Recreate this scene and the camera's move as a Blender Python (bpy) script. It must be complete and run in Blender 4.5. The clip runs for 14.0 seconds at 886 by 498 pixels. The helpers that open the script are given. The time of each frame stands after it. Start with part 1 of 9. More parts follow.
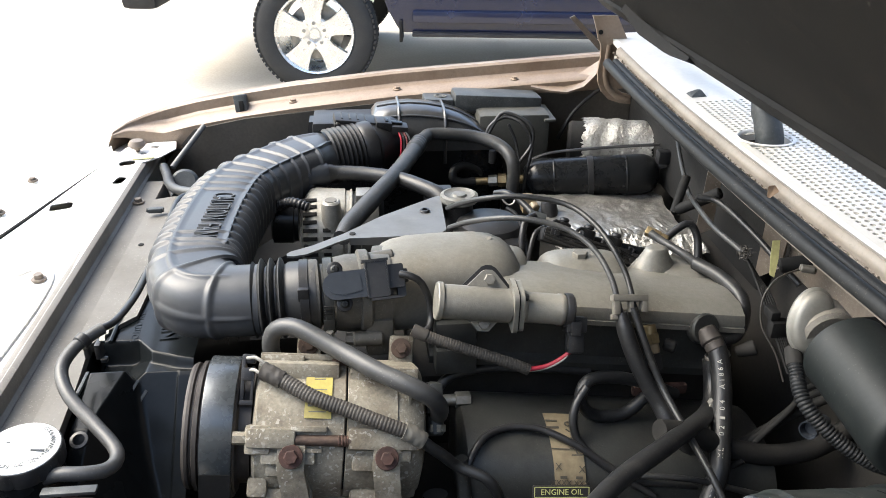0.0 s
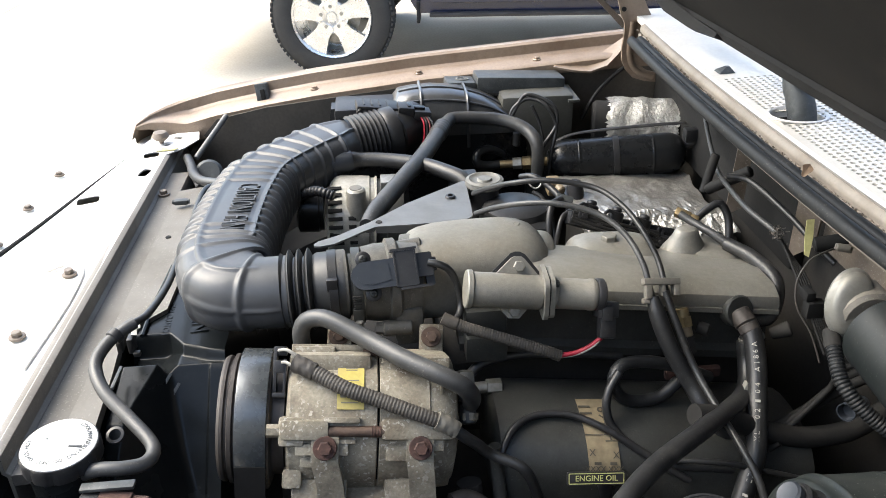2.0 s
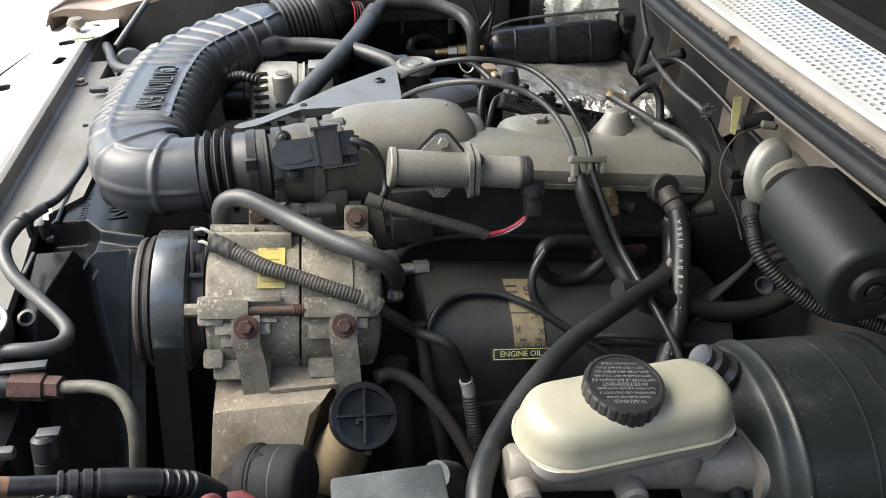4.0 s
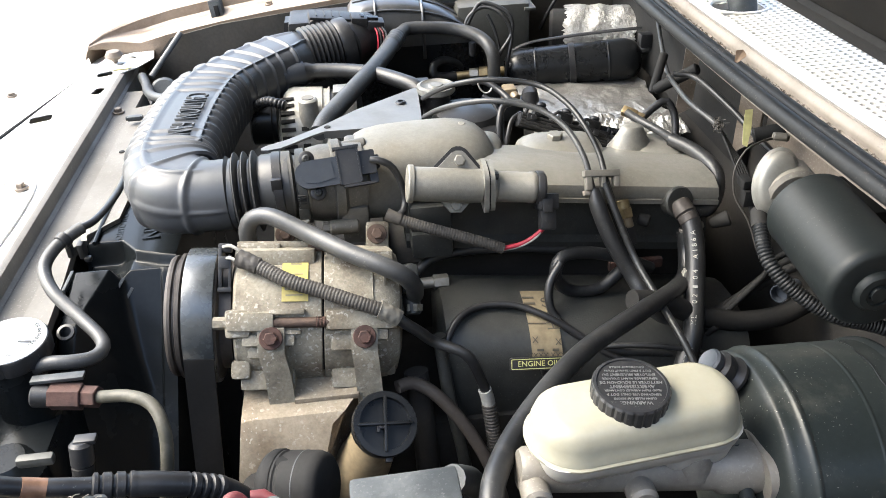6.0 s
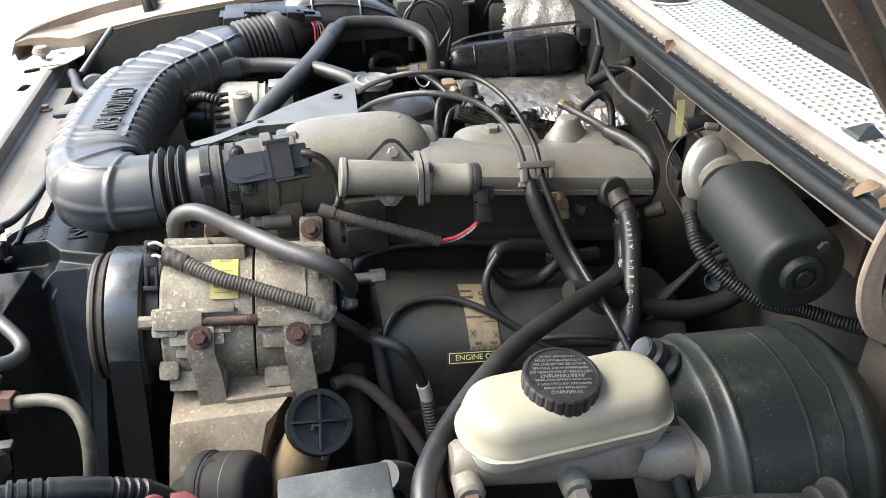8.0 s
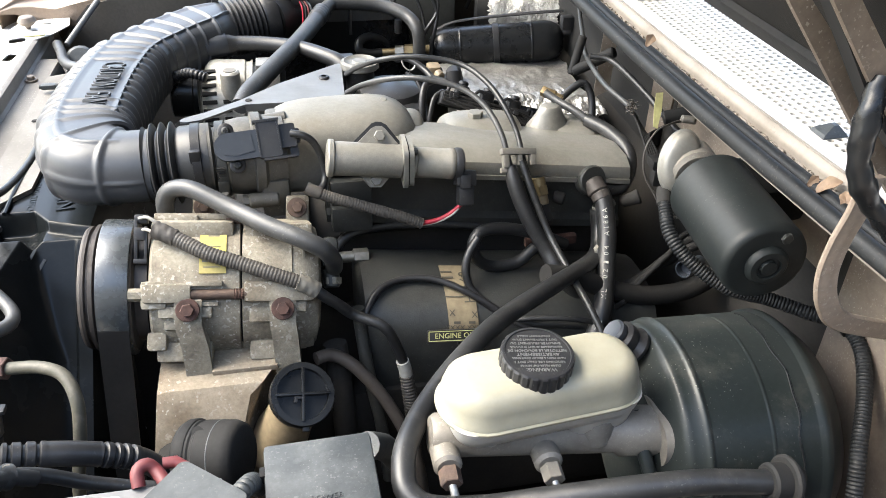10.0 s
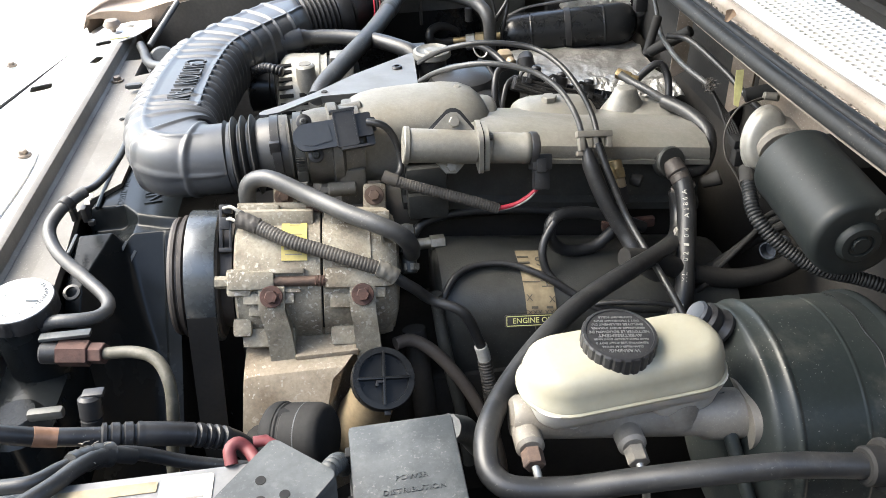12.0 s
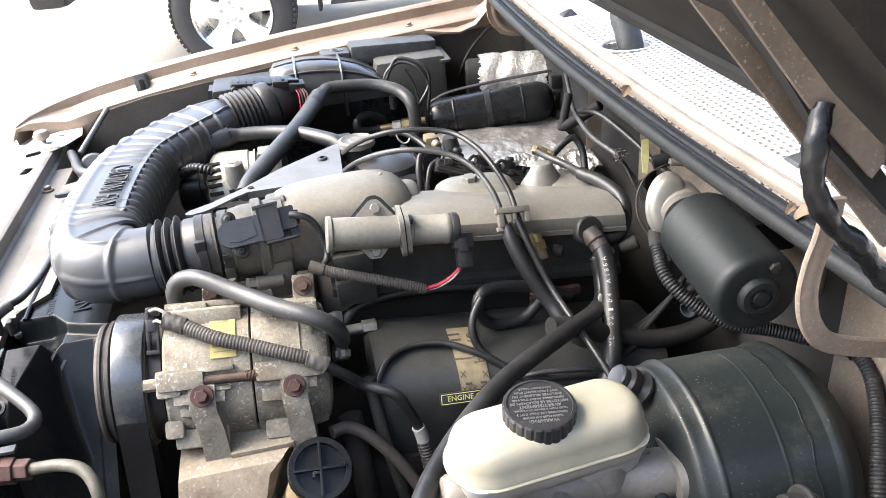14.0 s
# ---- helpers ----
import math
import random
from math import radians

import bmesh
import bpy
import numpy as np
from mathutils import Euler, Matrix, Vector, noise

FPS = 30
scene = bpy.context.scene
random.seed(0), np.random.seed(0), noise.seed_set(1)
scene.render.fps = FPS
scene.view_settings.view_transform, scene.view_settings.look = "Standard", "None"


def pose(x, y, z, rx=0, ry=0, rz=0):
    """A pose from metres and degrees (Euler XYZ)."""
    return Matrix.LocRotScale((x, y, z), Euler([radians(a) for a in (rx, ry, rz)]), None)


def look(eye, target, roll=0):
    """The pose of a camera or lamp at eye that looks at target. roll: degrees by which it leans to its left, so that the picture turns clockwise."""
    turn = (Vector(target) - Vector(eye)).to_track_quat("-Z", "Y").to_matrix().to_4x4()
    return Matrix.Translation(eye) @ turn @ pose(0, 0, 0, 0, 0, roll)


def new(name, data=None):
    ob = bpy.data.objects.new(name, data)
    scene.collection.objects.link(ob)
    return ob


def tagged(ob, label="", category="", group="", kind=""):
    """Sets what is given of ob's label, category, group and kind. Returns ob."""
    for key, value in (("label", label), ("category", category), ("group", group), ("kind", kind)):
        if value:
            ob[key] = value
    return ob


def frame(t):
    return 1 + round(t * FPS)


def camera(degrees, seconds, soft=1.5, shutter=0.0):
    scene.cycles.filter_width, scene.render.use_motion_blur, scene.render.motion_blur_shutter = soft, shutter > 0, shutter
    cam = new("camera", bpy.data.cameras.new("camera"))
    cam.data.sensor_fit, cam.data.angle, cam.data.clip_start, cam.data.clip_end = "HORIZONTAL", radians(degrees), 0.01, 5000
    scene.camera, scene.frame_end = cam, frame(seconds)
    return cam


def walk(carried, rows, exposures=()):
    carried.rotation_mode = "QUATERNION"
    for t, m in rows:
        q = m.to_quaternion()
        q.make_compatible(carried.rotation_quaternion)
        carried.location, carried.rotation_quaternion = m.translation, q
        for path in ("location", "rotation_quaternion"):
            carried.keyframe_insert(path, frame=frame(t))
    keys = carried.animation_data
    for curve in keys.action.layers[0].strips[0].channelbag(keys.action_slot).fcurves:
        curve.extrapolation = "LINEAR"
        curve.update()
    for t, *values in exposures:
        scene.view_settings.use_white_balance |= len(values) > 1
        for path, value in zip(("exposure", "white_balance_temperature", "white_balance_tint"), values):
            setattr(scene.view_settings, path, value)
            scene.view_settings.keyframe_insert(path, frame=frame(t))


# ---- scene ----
cam = camera(57.8, 14.0, soft=0.9)
PATH = [
    (0, (0.0262, 0.0725, 1.441), (0.223, 1.8446, 0.536), 0.8),
    (0.5, (0.0286, 0.0843, 1.439), (0.2113, 1.848, 0.513), 0.5),
    (1, (0.0225, 0.084, 1.444), (0.1922, 1.8481, 0.517), -0.0),
    (1.5, (0.0172, 0.0816, 1.444), (0.1704, 1.8425, 0.508), -0.6),
    (2, (0.0194, 0.0834, 1.445), (0.1609, 1.8385, 0.497), -1.3),
    (2.5, (0.0204, 0.0832, 1.443), (0.1732, 1.8311, 0.484), -1.5),
    (3, (0.0206, 0.0762, 1.432), (0.161, 1.8123, 0.45), -1.4),
    (3.5, (0.0479, 0.0771, 1.4), (0.2352, 1.7376, 0.301), -0.8),
    (3.7, (0.0488, 0.076, 1.402), (0.296, 1.7056, 0.269), 0.2),
    (5.8, (0.0666, 0.0469, 1.407), (0.2135, 1.6968, 0.287), -2.1),
    (6, (0.065, 0.041, 1.41), (0.2255, 1.7145, 0.328), -2.4),
    (6.5, (0.0625, 0.0373, 1.413), (0.2357, 1.7335, 0.368), -2.1),
    (7, (0.0662, 0.0429, 1.402), (0.2435, 1.7135, 0.318), -2.2),
    (7.5, (0.0807, 0.0463, 1.397), (0.2721, 1.6902, 0.273), -2.6),
    (8, (0.0874, 0.0435, 1.397), (0.3588, 1.7006, 0.312), -1.3),
    (8.2, (0.0896, 0.0362, 1.407), (0.3737, 1.6989, 0.333), -1.2),
    (10.3, (0.0757, 0.0197, 1.414), (0.402, 1.6374, 0.283), 1.5),
    (10.5, (0.0746, 0.0188, 1.413), (0.3918, 1.6355, 0.28), 1.2),
    (11, (0.0606, 0.0204, 1.409), (0.3148, 1.6401, 0.263), -0.0),
    (11.5, (0.0609, 0.0133, 1.412), (0.2246, 1.6432, 0.265), -1.9),
    (12, (0.0682, 0.0155, 1.408), (0.2187, 1.6539, 0.27), -3.0),
    (12.5, (0.0707, 0.0112, 1.409), (0.2548, 1.6529, 0.282), -2.8),
    (13, (0.0812, 0.006, 1.416), (0.2953, 1.6544, 0.303), -3.3),
    (13.5, (0.0824, -0.0012, 1.418), (0.3233, 1.6533, 0.321), -2.5),
    (14, (0.1052, -0.0038, 1.42), (0.3808, 1.7173, 0.439), -5.5),
]
walk(cam, [(t, look(eye, target, roll)) for t, eye, target, roll in PATH],
     exposures=((0, 2.27, 6550, 5), (2.5, 2.2, 6550, 5), (3.5, 2.15, 6550, 4), (6.0, 2.78, 6550, 5), (6.5, 2.68, 6550, 5), (7.5, 2.6, 6550, 5), (10.5, 2.85, 6550, 5), (13, 2.8, 6550, 5), (14, 3.02, 6550, 9)))

# ---- world and light ----
world = bpy.data.worlds.new("sky")
scene.world = world
world.use_nodes = True
wn = world.node_tree.nodes
sky = wn.new("ShaderNodeTexSky")
sky.sky_type, sky.sun_disc = "NISHITA", False
sky.sun_elevation, sky.sun_rotation = radians(52), radians(-75)
sky.air_density, sky.dust_density = 1.0, 4.0
world.node_tree.links.new(sky.outputs[0], wn["Background"].inputs[0])
wn["Background"].inputs[1].default_value = 0.15
sun = new("sun", bpy.data.lights.new("sun", "SUN"))
sun.data.energy, sun.data.angle, sun.data.color = 0.8, radians(50), (1.0, 0.985, 0.95)
sun.matrix_world = look((-2.6, 1.6, 4.4), (0, 0.9, 0.9))
scene.view_settings.exposure = 2.4


# ---- materials ----
def mat(name, col, col2=None, rough=0.5, metal=0.0, scale=12.0, lo=0.45, hi=0.7, grain=0.12, gscale=180.0, bump=0.15,
        bscale=None, rough2=None, dust=0.0, dustcol=(0.36, 0.33, 0.28), coat=0.0, sss=0.0, speck=0.0, speckcol=(0.5, 0.48, 0.43), sscale=380.0, sth=0.62, spec=0.5):
    """Base colour between col and col2 by broad patches, fine grain in value, specks of dust, relief."""
    m = bpy.data.materials.new(name)
    m.use_nodes = True
    nt = m.node_tree
    n, l = nt.nodes, nt.links
    b = n["Principled BSDF"]
    tc = n.new("ShaderNodeTexCoord")

    def tex(sc, det, rg=0.6):
        x = n.new("ShaderNodeTexNoise")
        x.inputs["Scale"].default_value, x.inputs["Detail"].default_value, x.inputs["Roughness"].default_value = sc, det, rg
        l.new(tc.outputs["Object"], x.inputs["Vector"])
        return x

    def ramp(src, a, z):
        r = n.new("ShaderNodeMapRange")
        r.inputs[1].default_value, r.inputs[2].default_value = a, z
        l.new(src, r.inputs[0])
        return r

    col2 = col2 or tuple(c * 0.75 for c in col)
    broad, fine = tex(scale, 5.0), tex(gscale, 3.0)
    patch = ramp(broad.outputs[0], lo, hi)
    mx = n.new("ShaderNodeMix")
    mx.data_type = "RGBA"
    mx.inputs[6].default_value, mx.inputs[7].default_value = (*col, 1), (*col2, 1)
    l.new(patch.outputs[0], mx.inputs[0])
    val = ramp(fine.outputs[0], 0.3, 0.7)
    val.inputs[3].default_value, val.inputs[4].default_value = 1 - grain, 1 + grain
    mul = n.new("ShaderNodeVectorMath")
    mul.operation = "SCALE"
    l.new(mx.outputs[2], mul.inputs[0])
    l.new(val.outputs[0], mul.inputs["Scale"])
    out = mul.outputs[0]
    if dust:
        dn = tex(scale * 2.3 + 9, 8.0, 0.72)
        dr = ramp(dn.outputs[0], 0.52, 0.78)
        dr.inputs[4].default_value = dust
        dm = n.new("ShaderNodeMix")
        dm.data_type = "RGBA"
        dm.inputs[7].default_value = (*dustcol, 1)
        l.new(dr.outputs[0], dm.inputs[0])
        l.new(out, dm.inputs[6])
        out = dm.outputs[2]
    if speck:
        sn_ = tex(sscale, 2.0, 0.5)
        area = ramp(tex(scale * 1.3 + 4, 4.0).outputs[0], 0.4, 0.62)
        sr = ramp(sn_.outputs[0], sth, sth + 0.05)
        sr.inputs[4].default_value = speck
        both = n.new("ShaderNodeMath")
        both.operation = "MULTIPLY"
        l.new(sr.outputs[0], both.inputs[0])
        l.new(area.outputs[0], both.inputs[1])
        sm_ = n.new("ShaderNodeMix")
        sm_.data_type = "RGBA"
        sm_.inputs[7].default_value = (*speckcol, 1)
        l.new(both.outputs[0], sm_.inputs[0])
        l.new(out, sm_.inputs[6])
        out = sm_.outputs[2]
    l.new(out, b.inputs["Base Color"])
    rr = ramp(broad.outputs[0], 0.3, 0.7)
    rr.inputs[3].default_value, rr.inputs[4].default_value = rough, rough2 if rough2 is not None else min(1, rough + 0.15)
    l.new(rr.outputs[0], b.inputs["Roughness"])
    b.inputs["Metallic"].default_value = metal
    b.inputs["Coat Weight"].default_value = coat
    b.inputs["Specular IOR Level"].default_value = spec
    if sss:
        b.inputs["Subsurface Weight"].default_value = sss
        b.inputs["Subsurface Radius"].default_value = (0.02, 0.016, 0.01)
    if bump:
        bm_ = n.new("ShaderNodeBump")
        bm_.inputs["Strength"].default_value, bm_.inputs["Distance"].default_value = bump, 0.002
        src = tex(bscale, 4.0) if bscale else fine
        l.new(src.outputs[0], bm_.inputs["Height"])
        l.new(bm_.outputs[0], b.inputs["Normal"])
    return m


TAN = mat("tan_paint", (0.245, 0.187, 0.138), (0.178, 0.124, 0.084), 0.38, 0.1, 6, bump=0.04, grain=0.08, dust=0.55, dustcol=(0.12, 0.066, 0.038), coat=0.25, speck=0.3, speckcol=(0.10, 0.06, 0.035))
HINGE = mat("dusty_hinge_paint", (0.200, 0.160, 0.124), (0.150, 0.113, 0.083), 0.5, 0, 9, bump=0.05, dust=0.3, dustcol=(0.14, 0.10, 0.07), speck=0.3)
# dusty tan, darkened: on the firewall the shade is put into the colour
TAN_IN = mat("darkened_tan_paint", (0.15, 0.122, 0.097), (0.085, 0.067, 0.05), 0.55, 0, 9, dust=0.35, dustcol=(0.2, 0.17, 0.13), speck=0.3)
APRON = mat("grimy_apron", (0.060, 0.054, 0.046), (0.120, 0.103, 0.083), 0.55, 0, 3.5, dust=0.3, dustcol=(0.10, 0.085, 0.065))
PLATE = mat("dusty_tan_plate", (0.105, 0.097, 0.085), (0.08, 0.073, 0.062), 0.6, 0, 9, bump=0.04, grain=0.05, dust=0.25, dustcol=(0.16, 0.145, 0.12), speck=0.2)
# tan paint lightened almost to white: strong daylight is put into the colour
LIT_TAN = mat("sunlit_tan_paint", (0.78, 0.75, 0.70), (0.70, 0.665, 0.60), 0.4, 0, 7, bump=0.02, grain=0.03, dust=0.12, coat=0.2)
# support paint darkened: the shade on the folded edge is put into the colour
FOLD = mat("fold_paint_with_shade", (0.20, 0.185, 0.162), (0.15, 0.136, 0.117), 0.6, 0, 9, bump=0.03, grain=0.05, dust=0.3, dustcol=(0.12, 0.105, 0.085), speck=0.2)
# cowl tan made paler, with the daylight on the perforated sheet in its colour
PERF = mat("sunlit_perforated_paint", (0.62, 0.575, 0.505), (0.55, 0.50, 0.43), 0.45, 0, 7, bump=0.02, grain=0.04, dust=0.15)
WALL = mat("grey_render", (0.17, 0.17, 0.165), (0.14, 0.14, 0.135), 0.85, 0, 1.5, 0.4, 0.7, 0.1, 90, 0.3)
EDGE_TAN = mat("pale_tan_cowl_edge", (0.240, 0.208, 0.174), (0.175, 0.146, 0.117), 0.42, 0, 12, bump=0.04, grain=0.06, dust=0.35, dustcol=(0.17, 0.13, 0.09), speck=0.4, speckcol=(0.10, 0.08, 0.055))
CONC = mat("concrete", (0.43, 0.385, 0.315), (0.34, 0.298, 0.238), 0.85, 0, 0.7, 0.4, 0.75, 0.1, 60, 0.3, dust=0.15)
LETTER = mat("dark_raised_letters", (0.050, 0.052, 0.056), None, 0.4, 0, 30, bump=0)
BLUE = mat("navy_car_paint", (0.005, 0.009, 0.030), (0.008, 0.013, 0.04), 0.15, 0.0, 3, bump=0, coat=0.35, grain=0.02)
TYRE = mat("tyre_rubber", (0.020, 0.020, 0.020), (0.033, 0.032, 0.030), 0.75, 0, 8, dust=0.1, dustcol=(0.1, 0.1, 0.09))
ALLOY = mat("polished_alloy", (0.75, 0.75, 0.74), (0.62, 0.62, 0.61), 0.2, 0.9, 14, bump=0.02)
GLASS_DK = mat("dark_glass", (0.02, 0.022, 0.025), None, 0.05, 0, 3, bump=0, coat=0.5)
BLK = mat("black_plastic", (0.015, 0.0152, 0.0165), (0.026, 0.026, 0.027), 0.33, 0, 14, bump=0.06, dust=0.10, dustcol=(0.13, 0.125, 0.11), speck=0.25, speckcol=(0.22, 0.21, 0.19), sth=0.66, spec=0.38)
BLK_GL = mat("black_gloss_enamel", (0.0075, 0.0082, 0.0092), (0.012, 0.0128, 0.0135), 0.22, 0, 10, bump=0.02, dust=0.06, dustcol=(0.10, 0.095, 0.085), speck=0.2, speckcol=(0.10, 0.10, 0.09), sth=0.66, rough2=0.34, spec=0.3)
BLK_DULL = mat("dusty_black", (0.012, 0.012, 0.012), (0.021, 0.020, 0.0185), 0.65, 0, 10, dust=0.12, dustcol=(0.06, 0.056, 0.05), spec=0.2)
RUB = mat("black_rubber_hose", (0.013, 0.0135, 0.0145), (0.025, 0.0255, 0.0255), 0.36, 0, 16, bump=0.08, dust=0.16, dustcol=(0.16, 0.15, 0.135), speck=0.25, speckcol=(0.2, 0.19, 0.17), sth=0.66)
RUB_GREY = mat("grey_weathered_rubber", (0.034, 0.035, 0.036), (0.055, 0.055, 0.054), 0.38, 0, 18, bump=0.06, grain=0.08, dust=0.22, dustcol=(0.17, 0.16, 0.14), speck=0.25, speckcol=(0.2, 0.19, 0.17))
LOOM = mat("split_loom_dusty", (0.038, 0.034, 0.030), (0.058, 0.051, 0.043), 0.6, 0, 25, bump=0.08, dust=0.3, dustcol=(0.13, 0.115, 0.095))
DUCT = mat("grey_black_duct_plastic", (0.044, 0.047, 0.052), (0.064, 0.067, 0.073), 0.32, 0, 9, bump=0.03, grain=0.05, dust=0.25, dustcol=(0.15, 0.15, 0.15), rough2=0.48, spec=0.45)
TPSM = mat("slate_plastic", (0.018, 0.022, 0.029), (0.026, 0.030, 0.036), 0.36, 0, 20, bump=0.03, dust=0.1, dustcol=(0.12, 0.115, 0.11))
ALU = mat("cast_aluminium_warm", (0.212, 0.204, 0.18), (0.155, 0.145, 0.12), 0.42, 0.3, 7, bump=0.16, bscale=600, grain=0.09, dust=0.4, dustcol=(0.165, 0.135, 0.095), speck=0.25, speckcol=(0.34, 0.32, 0.28))
ALU_MC = mat("greyed_cast_aluminium", (0.175, 0.161, 0.138), (0.118, 0.105, 0.086), 0.5, 0.25, 14, bump=0.14, bscale=500, grain=0.08, dust=0.35, dustcol=(0.2, 0.175, 0.14), speck=0.4, speckcol=(0.3, 0.28, 0.24))
ALU_DK = mat("cast_aluminium_grimy", (0.036, 0.0375, 0.0355), (0.020, 0.021, 0.0195), 0.40, 0.25, 11, bump=0.16, bscale=500, grain=0.1, dust=0.2, dustcol=(0.12, 0.11, 0.09), speck=0.25, speckcol=(0.2, 0.19, 0.16), sth=0.66)
ALU_DIRTY = mat("corroded_aluminium", (0.200, 0.182, 0.142), (0.108, 0.090, 0.065), 0.65, 0.1, 22, 0.42, 0.68, 0.2, 260, 0.45, bscale=300, dust=0.5, dustcol=(0.27, 0.255, 0.21), speck=0.6, speckcol=(0.42, 0.41, 0.37), sscale=230, sth=0.58)
ALU_WARM = mat("stained_cast_bracket", (0.212, 0.178, 0.132), (0.132, 0.103, 0.070), 0.62, 0.1, 18, 0.42, 0.68, 0.16, 260, 0.4, bscale=300, dust=0.4, dustcol=(0.29, 0.265, 0.215), speck=0.6, speckcol=(0.42, 0.40, 0.35), sscale=210, sth=0.60)
ALU_MID = mat("weathered_cast_aluminium", (0.088, 0.084, 0.075), (0.050, 0.048, 0.042), 0.45, 0.25, 16, bump=0.16, bscale=500, grain=0.1, dust=0.3, dustcol=(0.14, 0.125, 0.1), speck=0.3, speckcol=(0.3, 0.28, 0.24))
SHEET = mat("zinc_grey_sheet", (0.124, 0.125, 0.125), (0.102, 0.103, 0.103), 0.42, 0.2, 14, bump=0.015, grain=0.04, dust=0.12)
ALT_M = mat("bright_cast_aluminium", (0.30, 0.29, 0.262), (0.22, 0.21, 0.18), 0.42, 0.3, 22, bump=0.12, dust=0.25, dustcol=(0.2, 0.175, 0.14), speck=0.3)
RUST = mat("rusty_steel", (0.068, 0.034, 0.027), (0.038, 0.022, 0.019), 0.7, 0.2, 60, bump=0.4, dust=0.25, dustcol=(0.14, 0.075, 0.052))
RUST_DK = mat("brown_rusty_bolt", (0.075, 0.048, 0.035), (0.04, 0.028, 0.023), 0.65, 0.2, 70, bump=0.4, dust=0.2, dustcol=(0.14, 0.10, 0.07))
COPPER = mat("dull_copper", (0.24, 0.135, 0.085), (0.15, 0.085, 0.055), 0.4, 0.5, 40, bump=0.05)
BRASS = mat("tarnished_brass", (0.27, 0.21, 0.115), (0.16, 0.115, 0.065), 0.4, 0.8, 40, bump=0.1)
STEEL = mat("zinc_steel", (0.30, 0.295, 0.275), (0.21, 0.20, 0.175), 0.38, 0.75, 30, bump=0.06)
GOLDZ = mat("worn_zinc_cover", (0.235, 0.23, 0.21), (0.15, 0.138, 0.112), 0.42, 0.5, 18, bump=0.08, grain=0.06, dust=0.25, dustcol=(0.18, 0.15, 0.11))
FOIL = mat("crinkled_foil", (0.42, 0.41, 0.385), (0.26, 0.25, 0.225), 0.3, 0.55, 60, bump=1.0, bscale=330, rough2=0.45, speck=0.6, speckcol=(0.13, 0.12, 0.10), sscale=300, sth=0.56)
FOIL_B = mat("dirty_foil_blanket", (0.36, 0.35, 0.33), (0.25, 0.24, 0.22), 0.30, 0.7, 16, bump=0.5, bscale=260, dust=0.4, dustcol=(0.15, 0.14, 0.12), speck=0.4, speckcol=(0.12, 0.11, 0.09), sscale=300)
YELLOW = mat("yellow_label", (0.34, 0.285, 0.075), (0.28, 0.235, 0.085), 0.5, 0, 40, bump=0.02, dust=0.35, dustcol=(0.28, 0.25, 0.15))
YELTAG = mat("pale_yellow_tag", (0.42, 0.40, 0.18), (0.34, 0.31, 0.14), 0.5, 0, 40, bump=0.05)
LABEL = mat("aged_buff_label", (0.19, 0.155, 0.095), (0.145, 0.115, 0.07), 0.6, 0, 50, bump=0.03, dust=0.2, dustcol=(0.1, 0.08, 0.06))
INK = mat("dark_ink", (0.055, 0.048, 0.036), None, 0.6, 0, 30, bump=0)
GREYINK = mat("grey_raised_letters", (0.115, 0.117, 0.116), None, 0.5, 0, 30, bump=0.02)
CREAM = mat("cream_polythene", (0.262, 0.249, 0.192), (0.205, 0.193, 0.145), 0.36, 0, 12, bump=0.02, grain=0.03, sss=0.2, dust=0.15, dustcol=(0.22, 0.19, 0.12))
CREAM_LO = mat("clouded_polythene", (0.36, 0.35, 0.32), (0.29, 0.28, 0.25), 0.42, 0, 16, bump=0.03, grain=0.05, sss=0.15, dust=0.3, dustcol=(0.16, 0.14, 0.11))
AMBER = mat("oily_amber_plastic", (0.19, 0.148, 0.092), (0.10, 0.072, 0.040), 0.4, 0, 22, bump=0.06, dust=0.35, dustcol=(0.05, 0.04, 0.03))
WHITEP = mat("white_plastic", (0.62, 0.62, 0.61), (0.55, 0.55, 0.53), 0.5, 0, 30, bump=0.02)
WHITE_TAPE = mat("white_tape", (0.34, 0.33, 0.30), (0.25, 0.24, 0.21), 0.6, 0, 60, bump=0.1)
RED = mat("red_wire", (0.33, 0.012, 0.03), (0.26, 0.012, 0.025), 0.4, 0, 40, bump=0)
REDCAP = mat("faded_red_cable", (0.115, 0.022, 0.024), (0.085, 0.018, 0.018), 0.5, 0, 30, bump=0.03)
COVER = mat("grey_cover_plastic", (0.029, 0.033, 0.035), (0.052, 0.057, 0.059), 0.48, 0, 26, 0.45, 0.62, 0.1, bump=0.06, dust=0.42, dustcol=(0.125, 0.13, 0.124), speck=0.22, speckcol=(0.24, 0.24, 0.22), sscale=420)
SEAL = mat("black_cowl_rubber", (0.0105, 0.0115, 0.0125), (0.017, 0.0182, 0.0195), 0.45, 0, 14, bump=0.05, dust=0.14, dustcol=(0.10, 0.092, 0.08), speck=0.35, speckcol=(0.12, 0.105, 0.09), spec=0.25)
AIRLID = mat("dusty_gloss_black_lid", (0.034, 0.035, 0.036), (0.054, 0.055, 0.056), 0.27, 0, 9, bump=0.03, dust=0.3, dustcol=(0.14, 0.14, 0.135), rough2=0.40, spec=0.7, coat=0.3)
LINER = mat("hood_liner", (0.009, 0.0083, 0.0073), (0.017, 0.0148, 0.0125), 0.85, 0, 5, bump=0.25, bscale=500, dust=0.25, dustcol=(0.045, 0.037, 0.028), speck=0.4, speckcol=(0.10, 0.09, 0.075), sscale=120, sth=0.70, spec=0.2)
HOLE = mat("dark_gap", (0.006, 0.006, 0.006), None, 0.9, 0, 10, bump=0)
